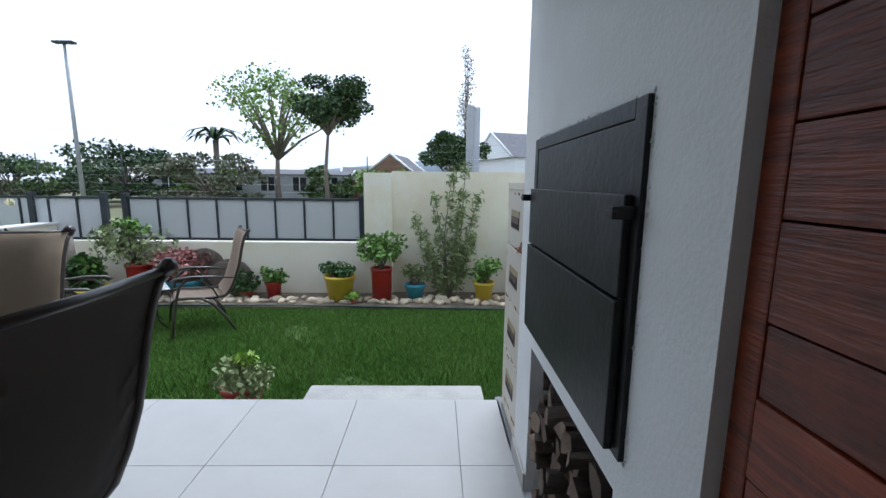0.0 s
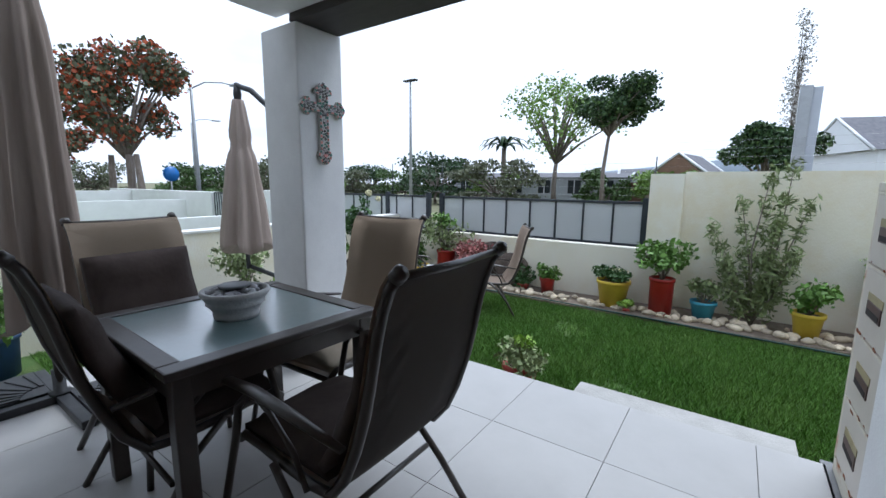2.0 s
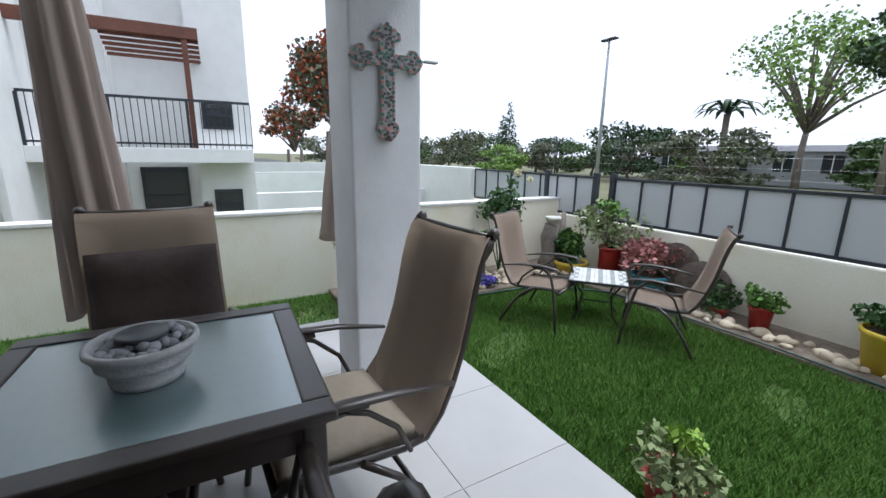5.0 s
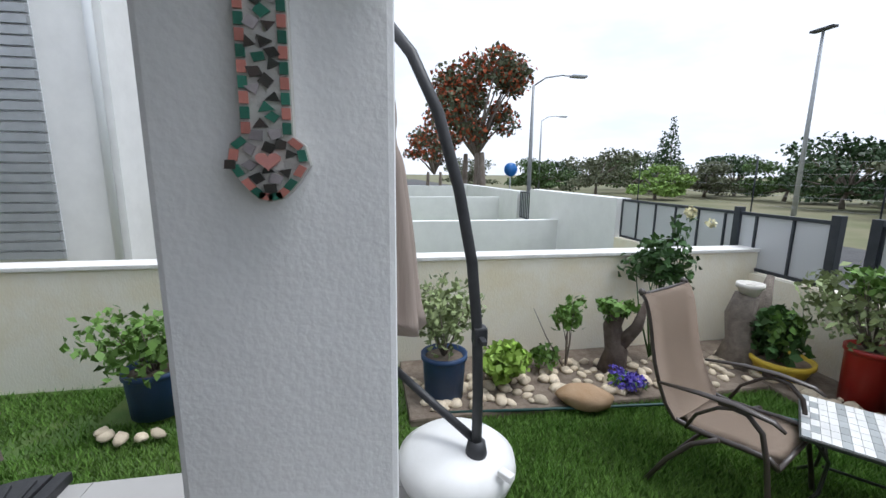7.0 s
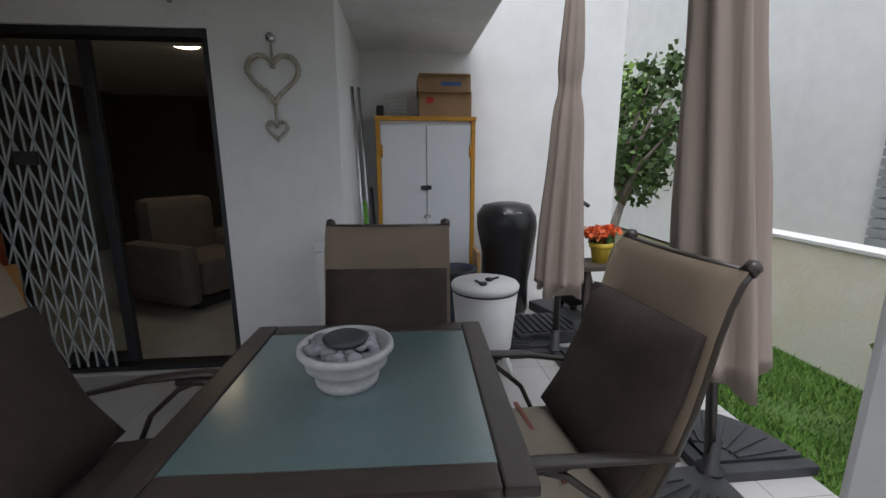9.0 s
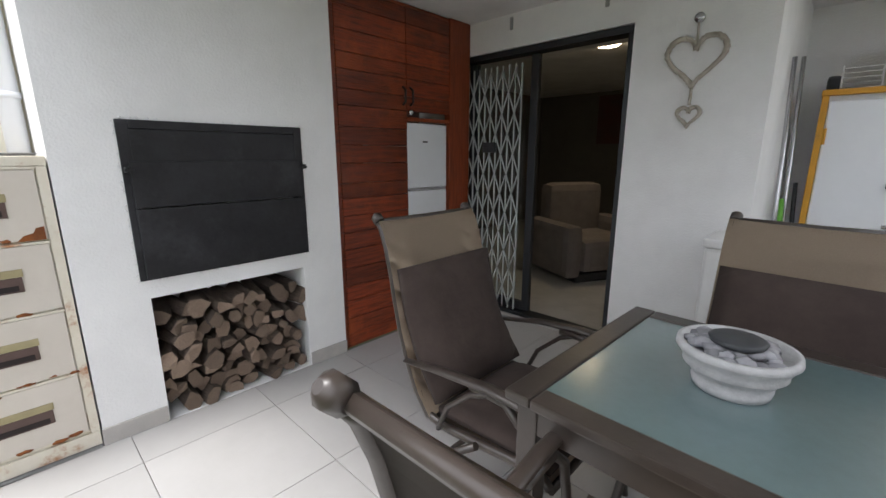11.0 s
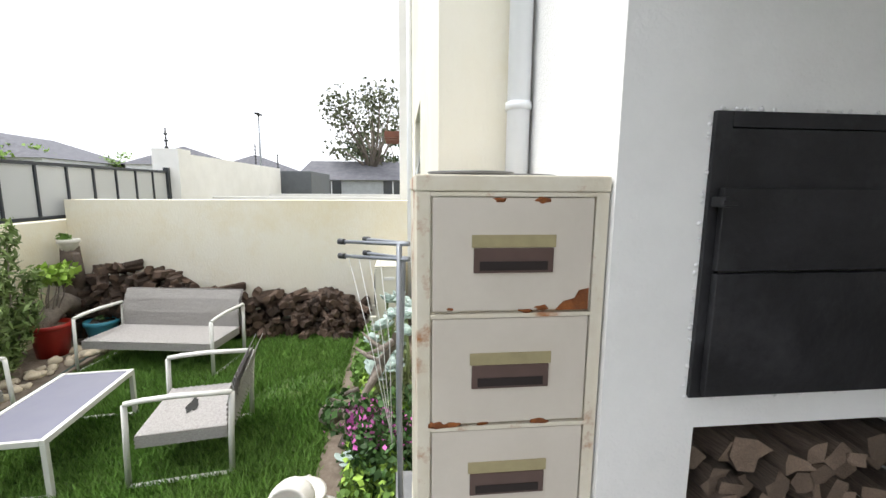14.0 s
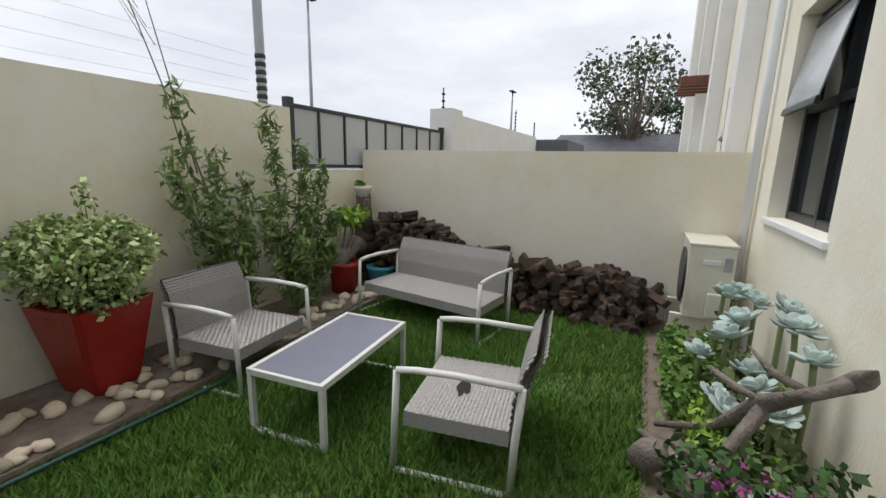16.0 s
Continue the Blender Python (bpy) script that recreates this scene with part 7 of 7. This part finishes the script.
# ---- fence, neighbours, street and distance ----
def fence(x0, x1, y, z0, z1, step, label, thick=()):
    f = thing("fence", pose(0, y, 0), label, "fence", "street fences")
    n = max(1, round((x1 - x0) / step))
    part("rail", box(fresh(), x0, -0.02, z1 - 0.035, x1, 0.02, z1, 0.003), DARK_STEEL, f)
    part("rail", box(fresh(), x0, -0.02, z0, x1, 0.02, z0 + 0.035, 0.003), DARK_STEEL, f)
    for k in range(n + 1):
        x = x0 + (x1 - x0) * k / n
        part("post", box(fresh(), x - 0.012, -0.019, z0 + 0.036, x + 0.012, 0.019, z1 - 0.036, 0.002), DARK_STEEL, f)
        if k < n:
            part("panel", box(fresh(), x + 0.013, 0.0, z0 + 0.037, x + (x1 - x0) / n - 0.013, 0.006, z1 - 0.037), FROST, f, "frosted grey privacy sheet")
    for x in thick:
        part("post", box(fresh(), x - 0.04, -0.035, z0 - 0.02, x + 0.04, 0.035, z1 + 0.05, 0.004), DARK_STEEL, f)
    return f


fence(-3.86, -0.58, STREET_Y + 0.08, 0.475, 1.085, 0.41, "navy steel fence with frosted panels on the wall", (-3.90, -0.58))
fence(-7.35, -4.18, STREET_Y + 0.08, 0.47, 1.085, 0.41, "navy steel fence with frosted panels further on", (-4.20, -5.2))
fence(3.72, 6.95, STREET_Y + 0.18, 0.94, 1.53, 0.40, "navy steel fence above the far low wall", (3.73, 6.95))
fence(-11.98, -11.12, STREET_Y + 0.1, 0.3, 1.0, 0.12, "low dark railing between white walls")
sec = thing("electric_fence", pose(0, STREET_Y + 0.22, 0), "thin electric security wires above the street wall", "wires")
for k in range(5):
    z = 1.16 + 0.11 * k
    part("wire", tube(fresh(), [(-7.4, 0, z), (-0.5, 0, z + 0.0)], 0.0011, 4), CHROME, sec)
for k in range(4):
    part("wire", tube(fresh(), [(-0.6, 0.05, 1.55 + 0.1 * k), (3.4, 0.05, 1.57 + 0.1 * k)], 0.0009, 4), CHROME, sec)
for x in (-7.2, -5.2, -4.0, -0.52):
    part("stake", tube(fresh(), [(x, 0, 1.05), (x, 0, 1.68)], 0.008, 6), DARK_STEEL, sec)


def tall_pole(x, y, top, kind, label):
    p = thing("street_lamp", pose(x, y, -0.5), label, "lamp", "street lamps")
    part("pole", tube(fresh(), [(0, 0, 0), (0, 0, top * 0.6), (0, 0, top)], [0.12, 0.09, 0.06], 10), LAMP_GREY, p)
    if kind == "arm":
        part("arm", tube(fresh(), [(0, 0, top - 0.05), (0.25, 0.55, top + 0.32), (0.5, 1.3, top + 0.42), (0.65, 1.9, top + 0.36)], 0.04, 8), LAMP_GREY, p)
        part("head", box(fresh(), 0.45, 1.7, top + 0.30, 0.85, 2.5, top + 0.42, 0.04), LAMP_GREY, p)
    else:
        part("head", box(fresh(), -0.52, -0.18, top - 0.04, 0.52, 0.18, top + 0.07, 0.03), PLASTIC_BLACK, p)
    return p


LAMP_GREY = material("galvanised_grey", (0.40, 0.42, 0.44), 0.5, metal=0.3, scale=4)
tall_pole(-18.65, 22.74, 8.7, "flat", "tall grey flood light pole across the street")
tall_pole(-22.37, 10.12, 6.4, "arm", "grey street lamp with curved arm")
tall_pole(19.94, 20.53, 10.3, "flat", "tall grey flood light pole behind the wall")
tall_pole(36.28, 13.63, 7.6, "flat", "distant slim light pole over the gardens")
tall_pole(-44.35, 19.99, 7.5, "arm", "distant street lamp along the road")
sp2 = thing("steel_mast", pose(4.92, 7.5, -0.5), "grey steel mast with black insulators behind the wall", "mast")
part("mast", tube(fresh(), [(0, 0, 0), (0, 0, 6.0)], 0.06, 12), LAMP_GREY, sp2)
for k in range(9):
    part("insulator", lathe(fresh(), [(0.061, 0), (0.068, 0.01), (0.068, 0.05), (0.061, 0.06)], 10, (0, 0, 2.0 + 0.1 * k)), PLASTIC_BLACK, sp2)
for x, y, h in ((7.05, STREET_Y + 0.2, 0.75), (11.5, STREET_Y + 0.3, 0.6), (13.5, STREET_Y + 0.3, 0.5)):
    st2 = thing("fence_stake", pose(x, y, 1.45 if x < 8 else 1.8), "black electric fence stake with insulators", "stake", "fence stakes")
    part("rod", tube(fresh(), [(0, 0, 0), (0, 0, h)], 0.012, 6), PLASTIC_BLACK, st2)
    for k in range(6):
        part("insulator", lathe(fresh(), [(0.012, 0), (0.03, 0.01), (0.03, 0.03), (0.012, 0.04)], 8, (0, 0, h * (0.15 + 0.14 * k))), PLASTIC_BLACK, st2)
rs = thing("road_sign", pose(-26.16, 10.39, -0.5), "round blue traffic sign on a post", "sign")
part("post", tube(fresh(), [(0, 0, 0), (0, 0, 2.0)], 0.04, 8), LAMP_GREY, rs)
part("disc", lathe(fresh(), [(0.0, -0.02), (0.42, -0.02), (0.42, 0.02), (0.0, 0.02)], 24), material("sign_blue", (0.02, 0.16, 0.5), 0.4), rs).matrix_basis = pose(0.06, 0, 2.2, 0, 90, 0)
bb = thing("billboard", pose(1.82, 15.46, -0.5), "grey roadside billboard seen edge-on", "billboard")
part("panel", box(fresh(), -0.08, -1.1, 1.0, 0.12, 1.3, 4.35, 0.01), material("pale_panel", (0.42, 0.45, 0.5), 0.5, second=(0.5, 0.53, 0.57), scale=1), bb)
part("edge", box(fresh(), -0.34, -1.15, 0.0, -0.081, -0.95, 4.4, 0.01), LAMP_GREY, bb)


# houses
ROOF = material("dark_roof_tiles", (0.10, 0.10, 0.115), 0.8, second=(0.15, 0.15, 0.165), scale=3, bump=0.4, bump_scale=6)
BRICKWALL = material("brown_brick_wall", (0.22, 0.13, 0.09), 0.9, second=(0.28, 0.17, 0.12), scale=6, bump=0.3)
DARK_GLASS = material("dark_window_glass", (0.03, 0.035, 0.04), 0.12, spec=0.7)
RED_TIMBER = material("red_brown_timber", (0.17, 0.06, 0.035), 0.6, second=(0.11, 0.04, 0.025), scale=4)


def house(x, y, w, d, wall_h, roof_h, wall_mat, rz, label, hip=0.0):
    h = thing("house", pose(x, y, -0.5, 0, 0, rz), label, "house", "houses in the distance")
    part("wall", box(fresh(), -w / 2, -d / 2, 0, w / 2, d / 2, wall_h), wall_mat, h)
    bm = fresh()
    e = 0.35
    lo = [bm.verts.new(p) for p in ((-w / 2 - e, -d / 2 - e, wall_h), (w / 2 + e, -d / 2 - e, wall_h), (w / 2 + e, d / 2 + e, wall_h), (-w / 2 - e, d / 2 + e, wall_h))]
    a, b = bm.verts.new((-w / 2 - e + hip, 0, wall_h + roof_h)), bm.verts.new((w / 2 + e - hip, 0, wall_h + roof_h))
    for f in ((lo[0], lo[1], b, a), (lo[2], lo[3], a, b), (lo[1], lo[2], b), (lo[3], lo[0], a), tuple(reversed(lo))):
        bm.faces.new(f)
    part("roof", bm, ROOF, h)
    if not hip:
        for s in (-1, 1):
            part("gable", plate(fresh(), [(-d / 2, 0), (d / 2, 0), (0, roof_h * 0.93)], 0.06, Matrix.Translation((s * (w / 2 + e) + (0.02 if s > 0 else -0.08), 0, wall_h)) @ Matrix(((0, 0, 1, 0), (1, 0, 0, 0), (0, 1, 0, 0), (0, 0, 0, 1)))), wall_mat, h)
            for t in (-1, 1):
                part("barge_board", tube(fresh(), [(s * (w / 2 + e + 0.1), t * (d / 2 + e), wall_h), (s * (w / 2 + e + 0.1), 0, wall_h + roof_h)], 0.11, 4), ENAMEL, h)
    for s in (-1, 1):
        for k in range(max(1, int(w / 2.6))):
            for z in ((1.0, 3.7) if wall_h > 4.5 else (1.0,)):
                wx = -w / 2 + w * (k + 0.5) / max(1, int(w / 2.6))
                wd = part("window", box(fresh(), wx - 0.55, s * (d / 2), z, wx + 0.55, s * (d / 2 + 0.03), z + 1.15), DARK_GLASS, h)
                part("frame", box(fresh(), wx - 0.03, s * (d / 2 + 0.03), z, wx + 0.03, s * (d / 2 + 0.05), z + 1.15), ENAMEL, wd)
    return h


house(-2.93, 38.13, 5, 4.2, 2.3, 1.9, BRICKWALL, 80, "brown brick house with steep gable and white edges")
house(-5.94, 40.73, 4.5, 4.5, 2.0, 1.2, BRICKWALL, 10, "brown brick house with dark low roof")
house(10.46, 43.69, 9, 8, 4.2, 2.6, ENAMEL, 20, "white house with slate roof behind the trees")
house(-15.69, 39.56, 16, 7, 2.4, 0.5, LAMP_GREY, 5, "long grey building with low flat roof")
for k, (x, y, r) in enumerate(((24, 33, 25), (36, 31, 5), (45, 24, 30), (30, 40, 10), (55, 20, 15))):
    house(x, y, 11, 9, 3.6, 1.9, ENAMEL, r, "white two-storey house with dark hipped roof", 2.8)
house(27.05, 4.35, 7, 5, 2.2, 1.2, LAMP_GREY, 90, "grey garage building with pale roof", 0.5)
ob = solid("site_container", box(fresh(), 13.2, 4.9, -0.5, 16.6, 6.3, 1.78, 0.03), material("dark_grey_steel", (0.10, 0.11, 0.12), 0.5))
tagged(ob, "dark grey steel container behind the garden walls", "container")

# the neighbour's white house with its balcony
nb = thing("apartment_house", pose(-0.015, 0.0, 0, 0, 0, -1.8), "white neighbouring house with balcony, louvres and timber pergola", "house")
part("wall", box(fresh(), -16, -14, -0.5, -7.4, -1.72, 7.5), PLASTER, nb, "white plaster block")
part("wall", box(fresh(), -16, -1.719, -0.5, -9.0, -0.75, 7.5), PLASTER, nb)
part("wall", box(fresh(), -16, -0.749, -0.5, -9.5, 0.42, 7.5), PLASTER, nb)
part("wall", box(fresh(), -16, 0.421, -0.5, -9.0, 1.35, 7.5), PLASTER, nb)
part("louvre_backing", box(fresh(), -7.402, -3.30, 0.28, -7.385, -2.50, 6.0), ENAMEL, nb)
for k in range(44):
    part("louvre", box(fresh(), -7.384, -3.30, 0.30 + 0.125 * k, -7.33, -2.50, 0.30 + 0.125 * k + 0.095, 0, None), LAMP_GREY, nb)
part("balcony_slab", box(fresh(), -9.0, -1.719, 1.16, -8.2, 1.3, 1.40, 0.01), PLASTER, nb)
rl = part("railing", box(fresh(), -8.26, -1.70, 2.14, -8.22, 1.3, 2.18), DARK_STEEL, nb, "dark steel balcony railing")
part("lower_rail", box(fresh(), -8.26, -1.70, 1.45, -8.22, 1.3, 1.48), DARK_STEEL, rl)
for k in range(33):
    y = -1.70 + 3.0 * k / 32
    wd_ = 0.02 if k % 11 == 0 else 0.006
    part("baluster", box(fresh(), -8.24 - wd_, y - wd_, 1.40, -8.24 + wd_, y + wd_, 2.14), DARK_STEEL, rl)
for (x, y0, y1, z0, z1) in ((-8.99, -1.28, -0.92, 1.62, 2.86), (-8.99, -1.45, -1.1, 3.95, 4.9), (-8.99, -1.33, -0.98, 0.0, 0.80), (-8.99, 0.55, 1.05, 1.75, 2.25), (-8.99, 0.62, 1.1, 0.2, 0.65), (-9.49, -0.55, 0.2, 0.0, 1.05)):
    w_ = part("window", box(fresh(), x, y0, z0, x + 0.03, y1, z1), DARK_STEEL, nb, "dark framed window")
    part("pane", box(fresh(), x + 0.031, y0 + 0.05, z0 + 0.05, x + 0.036, y1 - 0.05, z1 - 0.05), LAMP_GREY if z1 > 2.5 else DARK_GLASS, w_)
    part("bar", box(fresh(), x + 0.037, y0, (z0 + z1) / 2 - 0.02, x + 0.05, y1, (z0 + z1) / 2 + 0.02), DARK_STEEL, w_)
part("pergola_beam", box(fresh(), -8.5, -1.80, 3.12, -8.38, 0.62, 3.30, 0.01), RED_TIMBER, nb, "red-brown timber beam")
for k in range(5):
    part("pergola_slat", box(fresh(), -9.0 + 0.12 * k, -0.7, 2.86 + 0.055 * k, -8.96 + 0.12 * k, 0.62, 2.91 + 0.055 * k), RED_TIMBER, nb)
part("pergola_post", box(fresh(), -8.48, 0.38, 1.40, -8.40, 0.46, 3.12), RED_TIMBER, nb)
part("downpipe", tube(fresh(), [(-7.36, -1.85, -0.4), (-7.36, -1.85, 7.0)], 0.05, 10), ENAMEL, nb)
nb2 = thing("apartment_house", pose(0, 0, 0), "further white house of the same row", "house", "houses in the distance")
part("wall", box(fresh(), -30, -8, -0.5, -17.5, 1.9, 7.5), PLASTER, nb2)
for k in range(3):
    for z in (1.2, 3.9):
        part("window", box(fresh(), -20 - 3.5 * k, 1.9, z, -19 - 3.5 * k, 1.95, z + 1.3), DARK_GLASS, nb2)
# pergola brackets on our own house front
for k in range(5):
    pb = solid("pergola_rafter", box(fresh(), 8.2 + 0.28 * k, FACADE_Y, 2.25 + 0.0 * k, 8.3 + 0.28 * k, FACADE_Y + 0.45, 2.37, 0.008), RED_TIMBER)
    tagged(pb, "red-brown timber rafter end on the house front", "rafter", "rafters")


# trees
def tree(x, y, trunk_h, blobs, count, leaf, mat, seed, label, trunk_r=0.14, shell=0.35, second=None, trunks=1, name="tree"):
    t = thing(name, pose(x, y, -0.5), label, "tree", "trees")
    g = random.Random(seed)
    cx, cy = sum(b[0] for b in blobs) / len(blobs), sum(b[1] for b in blobs) / len(blobs)
    for k in range(trunks):
        ox, oy = (k - (trunks - 1) / 2) * 0.7, g.uniform(-0.5, 0.5) if trunks > 1 else 0
        part("trunk", tube(fresh(), [(ox, oy, 0), (ox * 0.9 + g.uniform(-0.1, 0.1), oy, trunk_h * 0.5), (ox * 0.7 + cx * 0.3, oy + cy * 0.3, trunk_h)], [trunk_r, trunk_r * 0.8, trunk_r * 0.6], 8), BARK, t)
    bm = fresh()
    for b in blobs:
        mid = Vector((cx * 0.3 + (b[0] - cx) * 0.45, cy * 0.3 + (b[1] - cy) * 0.45, trunk_h + (b[2] - trunk_h) * 0.5))
        tube(bm, [(cx * 0.3, cy * 0.3, trunk_h * 0.95), mid, b[:3]], [trunk_r * 0.55, trunk_r * 0.35, trunk_r * 0.1], 5)
    part("branch", bm, BARK, t)
    leaf_cloud("crown", blobs, count, leaf, mat, t, seed, 1.3, shell)
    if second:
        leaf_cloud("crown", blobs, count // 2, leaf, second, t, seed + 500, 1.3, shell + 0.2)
    return t


def crown(cx, cz, w, h, n, seed, flat=1.0, cy=0.0):
    g = random.Random(seed)
    out = []
    for k in range(n):
        a, r = g.random() * 6.283, math.sqrt(g.random())
        out.append((cx + r * w * 0.42 * math.cos(a), cy + r * w * 0.42 * math.sin(a), cz + g.uniform(-0.42, 0.42) * h * (1.1 - 0.5 * r), w * g.uniform(0.10, 0.19), w * g.uniform(0.10, 0.19), h * g.uniform(0.12, 0.2) * flat))
    return out


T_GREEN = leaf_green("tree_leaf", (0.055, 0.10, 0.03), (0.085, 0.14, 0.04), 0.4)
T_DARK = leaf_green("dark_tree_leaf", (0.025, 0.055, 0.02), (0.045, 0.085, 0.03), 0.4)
T_LIGHT = leaf_green("spring_leaf", (0.17, 0.28, 0.06), (0.24, 0.36, 0.09), 0.35)
T_OLIVE = leaf_green("grey_olive_leaf", (0.10, 0.115, 0.065), (0.14, 0.15, 0.09), 0.4)
T_RED = leaf_green("red_blossom", (0.34, 0.07, 0.03), (0.42, 0.12, 0.05), 0.5)
T_PALE = leaf_green("bare_twig_leaf", (0.42, 0.41, 0.38), (0.5, 0.48, 0.45), 0.3)
tree(-23.26, 7.39, 3.0, crown(0, 6.0, 5.6, 4.6, 22, 1), 5200, 0.17, T_OLIVE, 1, "tall tree with red blossom and several trunks", 0.2, 0.3, T_RED, 4)
tree(-28.31, 5.96, 2.0, crown(0, 3.6, 4.5, 2.6, 12, 2), 1800, 0.16, T_OLIVE, 2, "smaller red-blossomed tree behind", 0.15, 0.3, T_RED, 2)
tree(-11.54, 31.91, 3.6, crown(0.8, 7.0, 9.0, 6.2, 26, 3), 2300, 0.19, T_LIGHT, 3, "light green spring tree with open crown", 0.25, 0.1)
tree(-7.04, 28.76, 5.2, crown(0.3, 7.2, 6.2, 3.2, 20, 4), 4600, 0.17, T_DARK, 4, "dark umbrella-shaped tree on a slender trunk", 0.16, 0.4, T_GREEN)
tree(3.5, 44.92, 6.0, [(0.25 * math.sin(k), 0, 5 + 1.0 * k, 1.3 - 0.075 * k, 1.3 - 0.075 * k, 0.8) for k in range(11)], 2100, 0.14, T_PALE, 5, "tall slender bare poplar", 0.2, 0.1)
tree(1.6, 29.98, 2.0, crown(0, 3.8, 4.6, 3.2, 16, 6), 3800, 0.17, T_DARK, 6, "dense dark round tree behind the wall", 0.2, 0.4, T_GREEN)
hedge_spots = ((-28.88, 33.99, 7.5, 3.6, T_GREEN), (-22.0, 30.26, 7.0, 4.3, T_DARK), (-14.57, 28.01, 6.8, 3.6, T_OLIVE), (-34.94, 32.19, 7, 3.4, T_OLIVE), (-42.97, 31.46, 9, 4.0, T_GREEN), (-39.22, 23.83, 8, 4.6, T_OLIVE), (-46.33, 20.56, 8, 3.6, T_GREEN),
               (-54.16, 25.82, 9, 4.0, T_DARK), (-32.18, 25.09, 5, 2.8, T_LIGHT), (-17.89, 33.62, 5.0, 2.8, T_LIGHT), (-7.89, 33.29, 4.0, 3.0, T_GREEN), (-3.86, 34.16, 5.0, 2.8, T_LIGHT), (-59.49, 15.99, 8, 4.0, T_OLIVE), (-36.78, 37.25, 8, 4, T_DARK), (-25.75, 37.89, 8, 4, T_OLIVE), (-50.83, 35.72, 10, 4.6, T_DARK))
for k, (x, y, w_, h_, mat) in enumerate(hedge_spots):
    tree(x, y, h_ * 0.25, crown(0, h_ * 0.58, w_, h_ * 0.95, 15, 20 + k) + crown(0, h_ * 0.22, w_ * 1.1, h_ * 0.4, 9, 120 + k), 3400, 0.2, mat, 20 + k, "bushy green tree across the street", 0.16, 0.35)
for k, (x, y, h_) in enumerate(((-44.0, 35.5, 8.0), (-50.0, 39.0, 7.0), (42.0, 50.0, 7.0))):
    tree(x, y, 1.0, [(0, 0, 1.0 + (h_ - 1) * j / 8, 1.9 - 0.2 * j, 1.9 - 0.2 * j, 0.5) for j in range(9)], 1400, 0.2, T_DARK, 50 + k, "dark conifer in the distance", 0.2, 0.4)
palm = thing("palm_tree", pose(-17.17, 34.1, -0.5), "palm with drooping fronds among the trees", "tree", "trees")
part("trunk", tube(fresh(), [(0, 0, 0), (0, 0, 5.0)], 0.22, 8), BARK, palm)
for k in range(16):
    a = k * 0.3927
    bm = fresh()
    up = 0.9 if k % 2 else 0.4
    pts = [(0, 0, 5.0), (0.9 * math.cos(a), 0.9 * math.sin(a), 5.0 + up), (1.8 * math.cos(a), 1.8 * math.sin(a), 5.0 + up * 0.7), (2.4 * math.cos(a), 2.4 * math.sin(a), 4.7 + up * 0.2)]
    part("frond", tube(bm, pts, [0.05, 0.22, 0.18, 0.02], 4, flat=0.15), T_DARK, palm)
tree(26.54, 3.76, 2.6, crown(0.3, 5.6, 7.5, 5.0, 16, 80), 2000, 0.17, T_OLIVE, 80, "open windswept tree beyond the garden walls", 0.2, 0.1)
tree(38.0, 2.08, 2.0, crown(0, 5.5, 9, 5, 14, 81), 2200, 0.22, T_DARK, 81, "dark broad tree behind the houses", 0.2, 0.3)
for k, (x, y) in enumerate(((33, 29), (27, 27.5), (40, 26))):
    tree(x, y, 1.8, crown(0, 3.4, 4.5, 2.8, 10, 90 + k), 700, 0.18, T_LIGHT, 90 + k, "light green garden tree by the houses", 0.12, 0.2)
tree(-5.06, -5.02, 1.2, crown(0, 2.4, 2.6, 2.6, 12, 95), 1800, 0.1, T_GREEN, 95, "green garden tree beside the houses", 0.1, 0.3)
tree(-5.89, -8.8, 1.5, crown(0, 3.2, 3.4, 3.6, 12, 96), 1800, 0.13, T_LIGHT, 96, "leafy green tree behind the houses", 0.1, 0.3)
hills = structure("backdrop", lump(fresh(), (60, 220, -22), 60, 4, 0.4, 3, (3.2, 0.5, 0.62)), material("hazy_hill", (0.20, 0.24, 0.28), 1.0, scale=0.05), "low hazy blue hill on the horizon", "hill")

# ---- floor tiles ----
XS = [EDGE_X] + [-3.0 + 0.6 * k for k in range(7)] + [0.868]
YS = [-0.83 + 0.6 * k for k in range(6)]
YS = [-0.978] + YS[:-1] + [EDGE_Y]
TILES = {}


def floor_tile(x0, x1, y0, y1):
    key = (round(x1 - x0, 3), round(y1 - y0, 3))
    if key not in TILES:
        bm = box(fresh(), 0.0015, 0.0015, -0.012, key[0] - 0.0015, key[1] - 0.0015, 0.0, 0.0012)
        me = bpy.data.meshes.new("tile")
        bm.to_mesh(me)
        bm.free()
        me.materials.append(TILE)
        TILES[key] = me
    ob = new("tile", TILES[key])
    ob.parent = floor
    ob.location = (x0, y0, 0.0)


for x0, x1 in zip(XS, XS[1:]):
    for y0, y1 in zip(YS, YS[1:]):
        floor_tile(x0, x1, y0, y1)
for x0, x1 in zip(XS[:4] + [-1.8, -1.2], XS[1:4] + [-1.8, -1.2, -1.117]):
    for y0, y1 in ((-3.58, -3.23), (-3.23, -2.63), (-2.63, -2.03), (-2.03, -1.43), (-1.43, -0.98)):
        floor_tile(x0, x1, y0, y1)
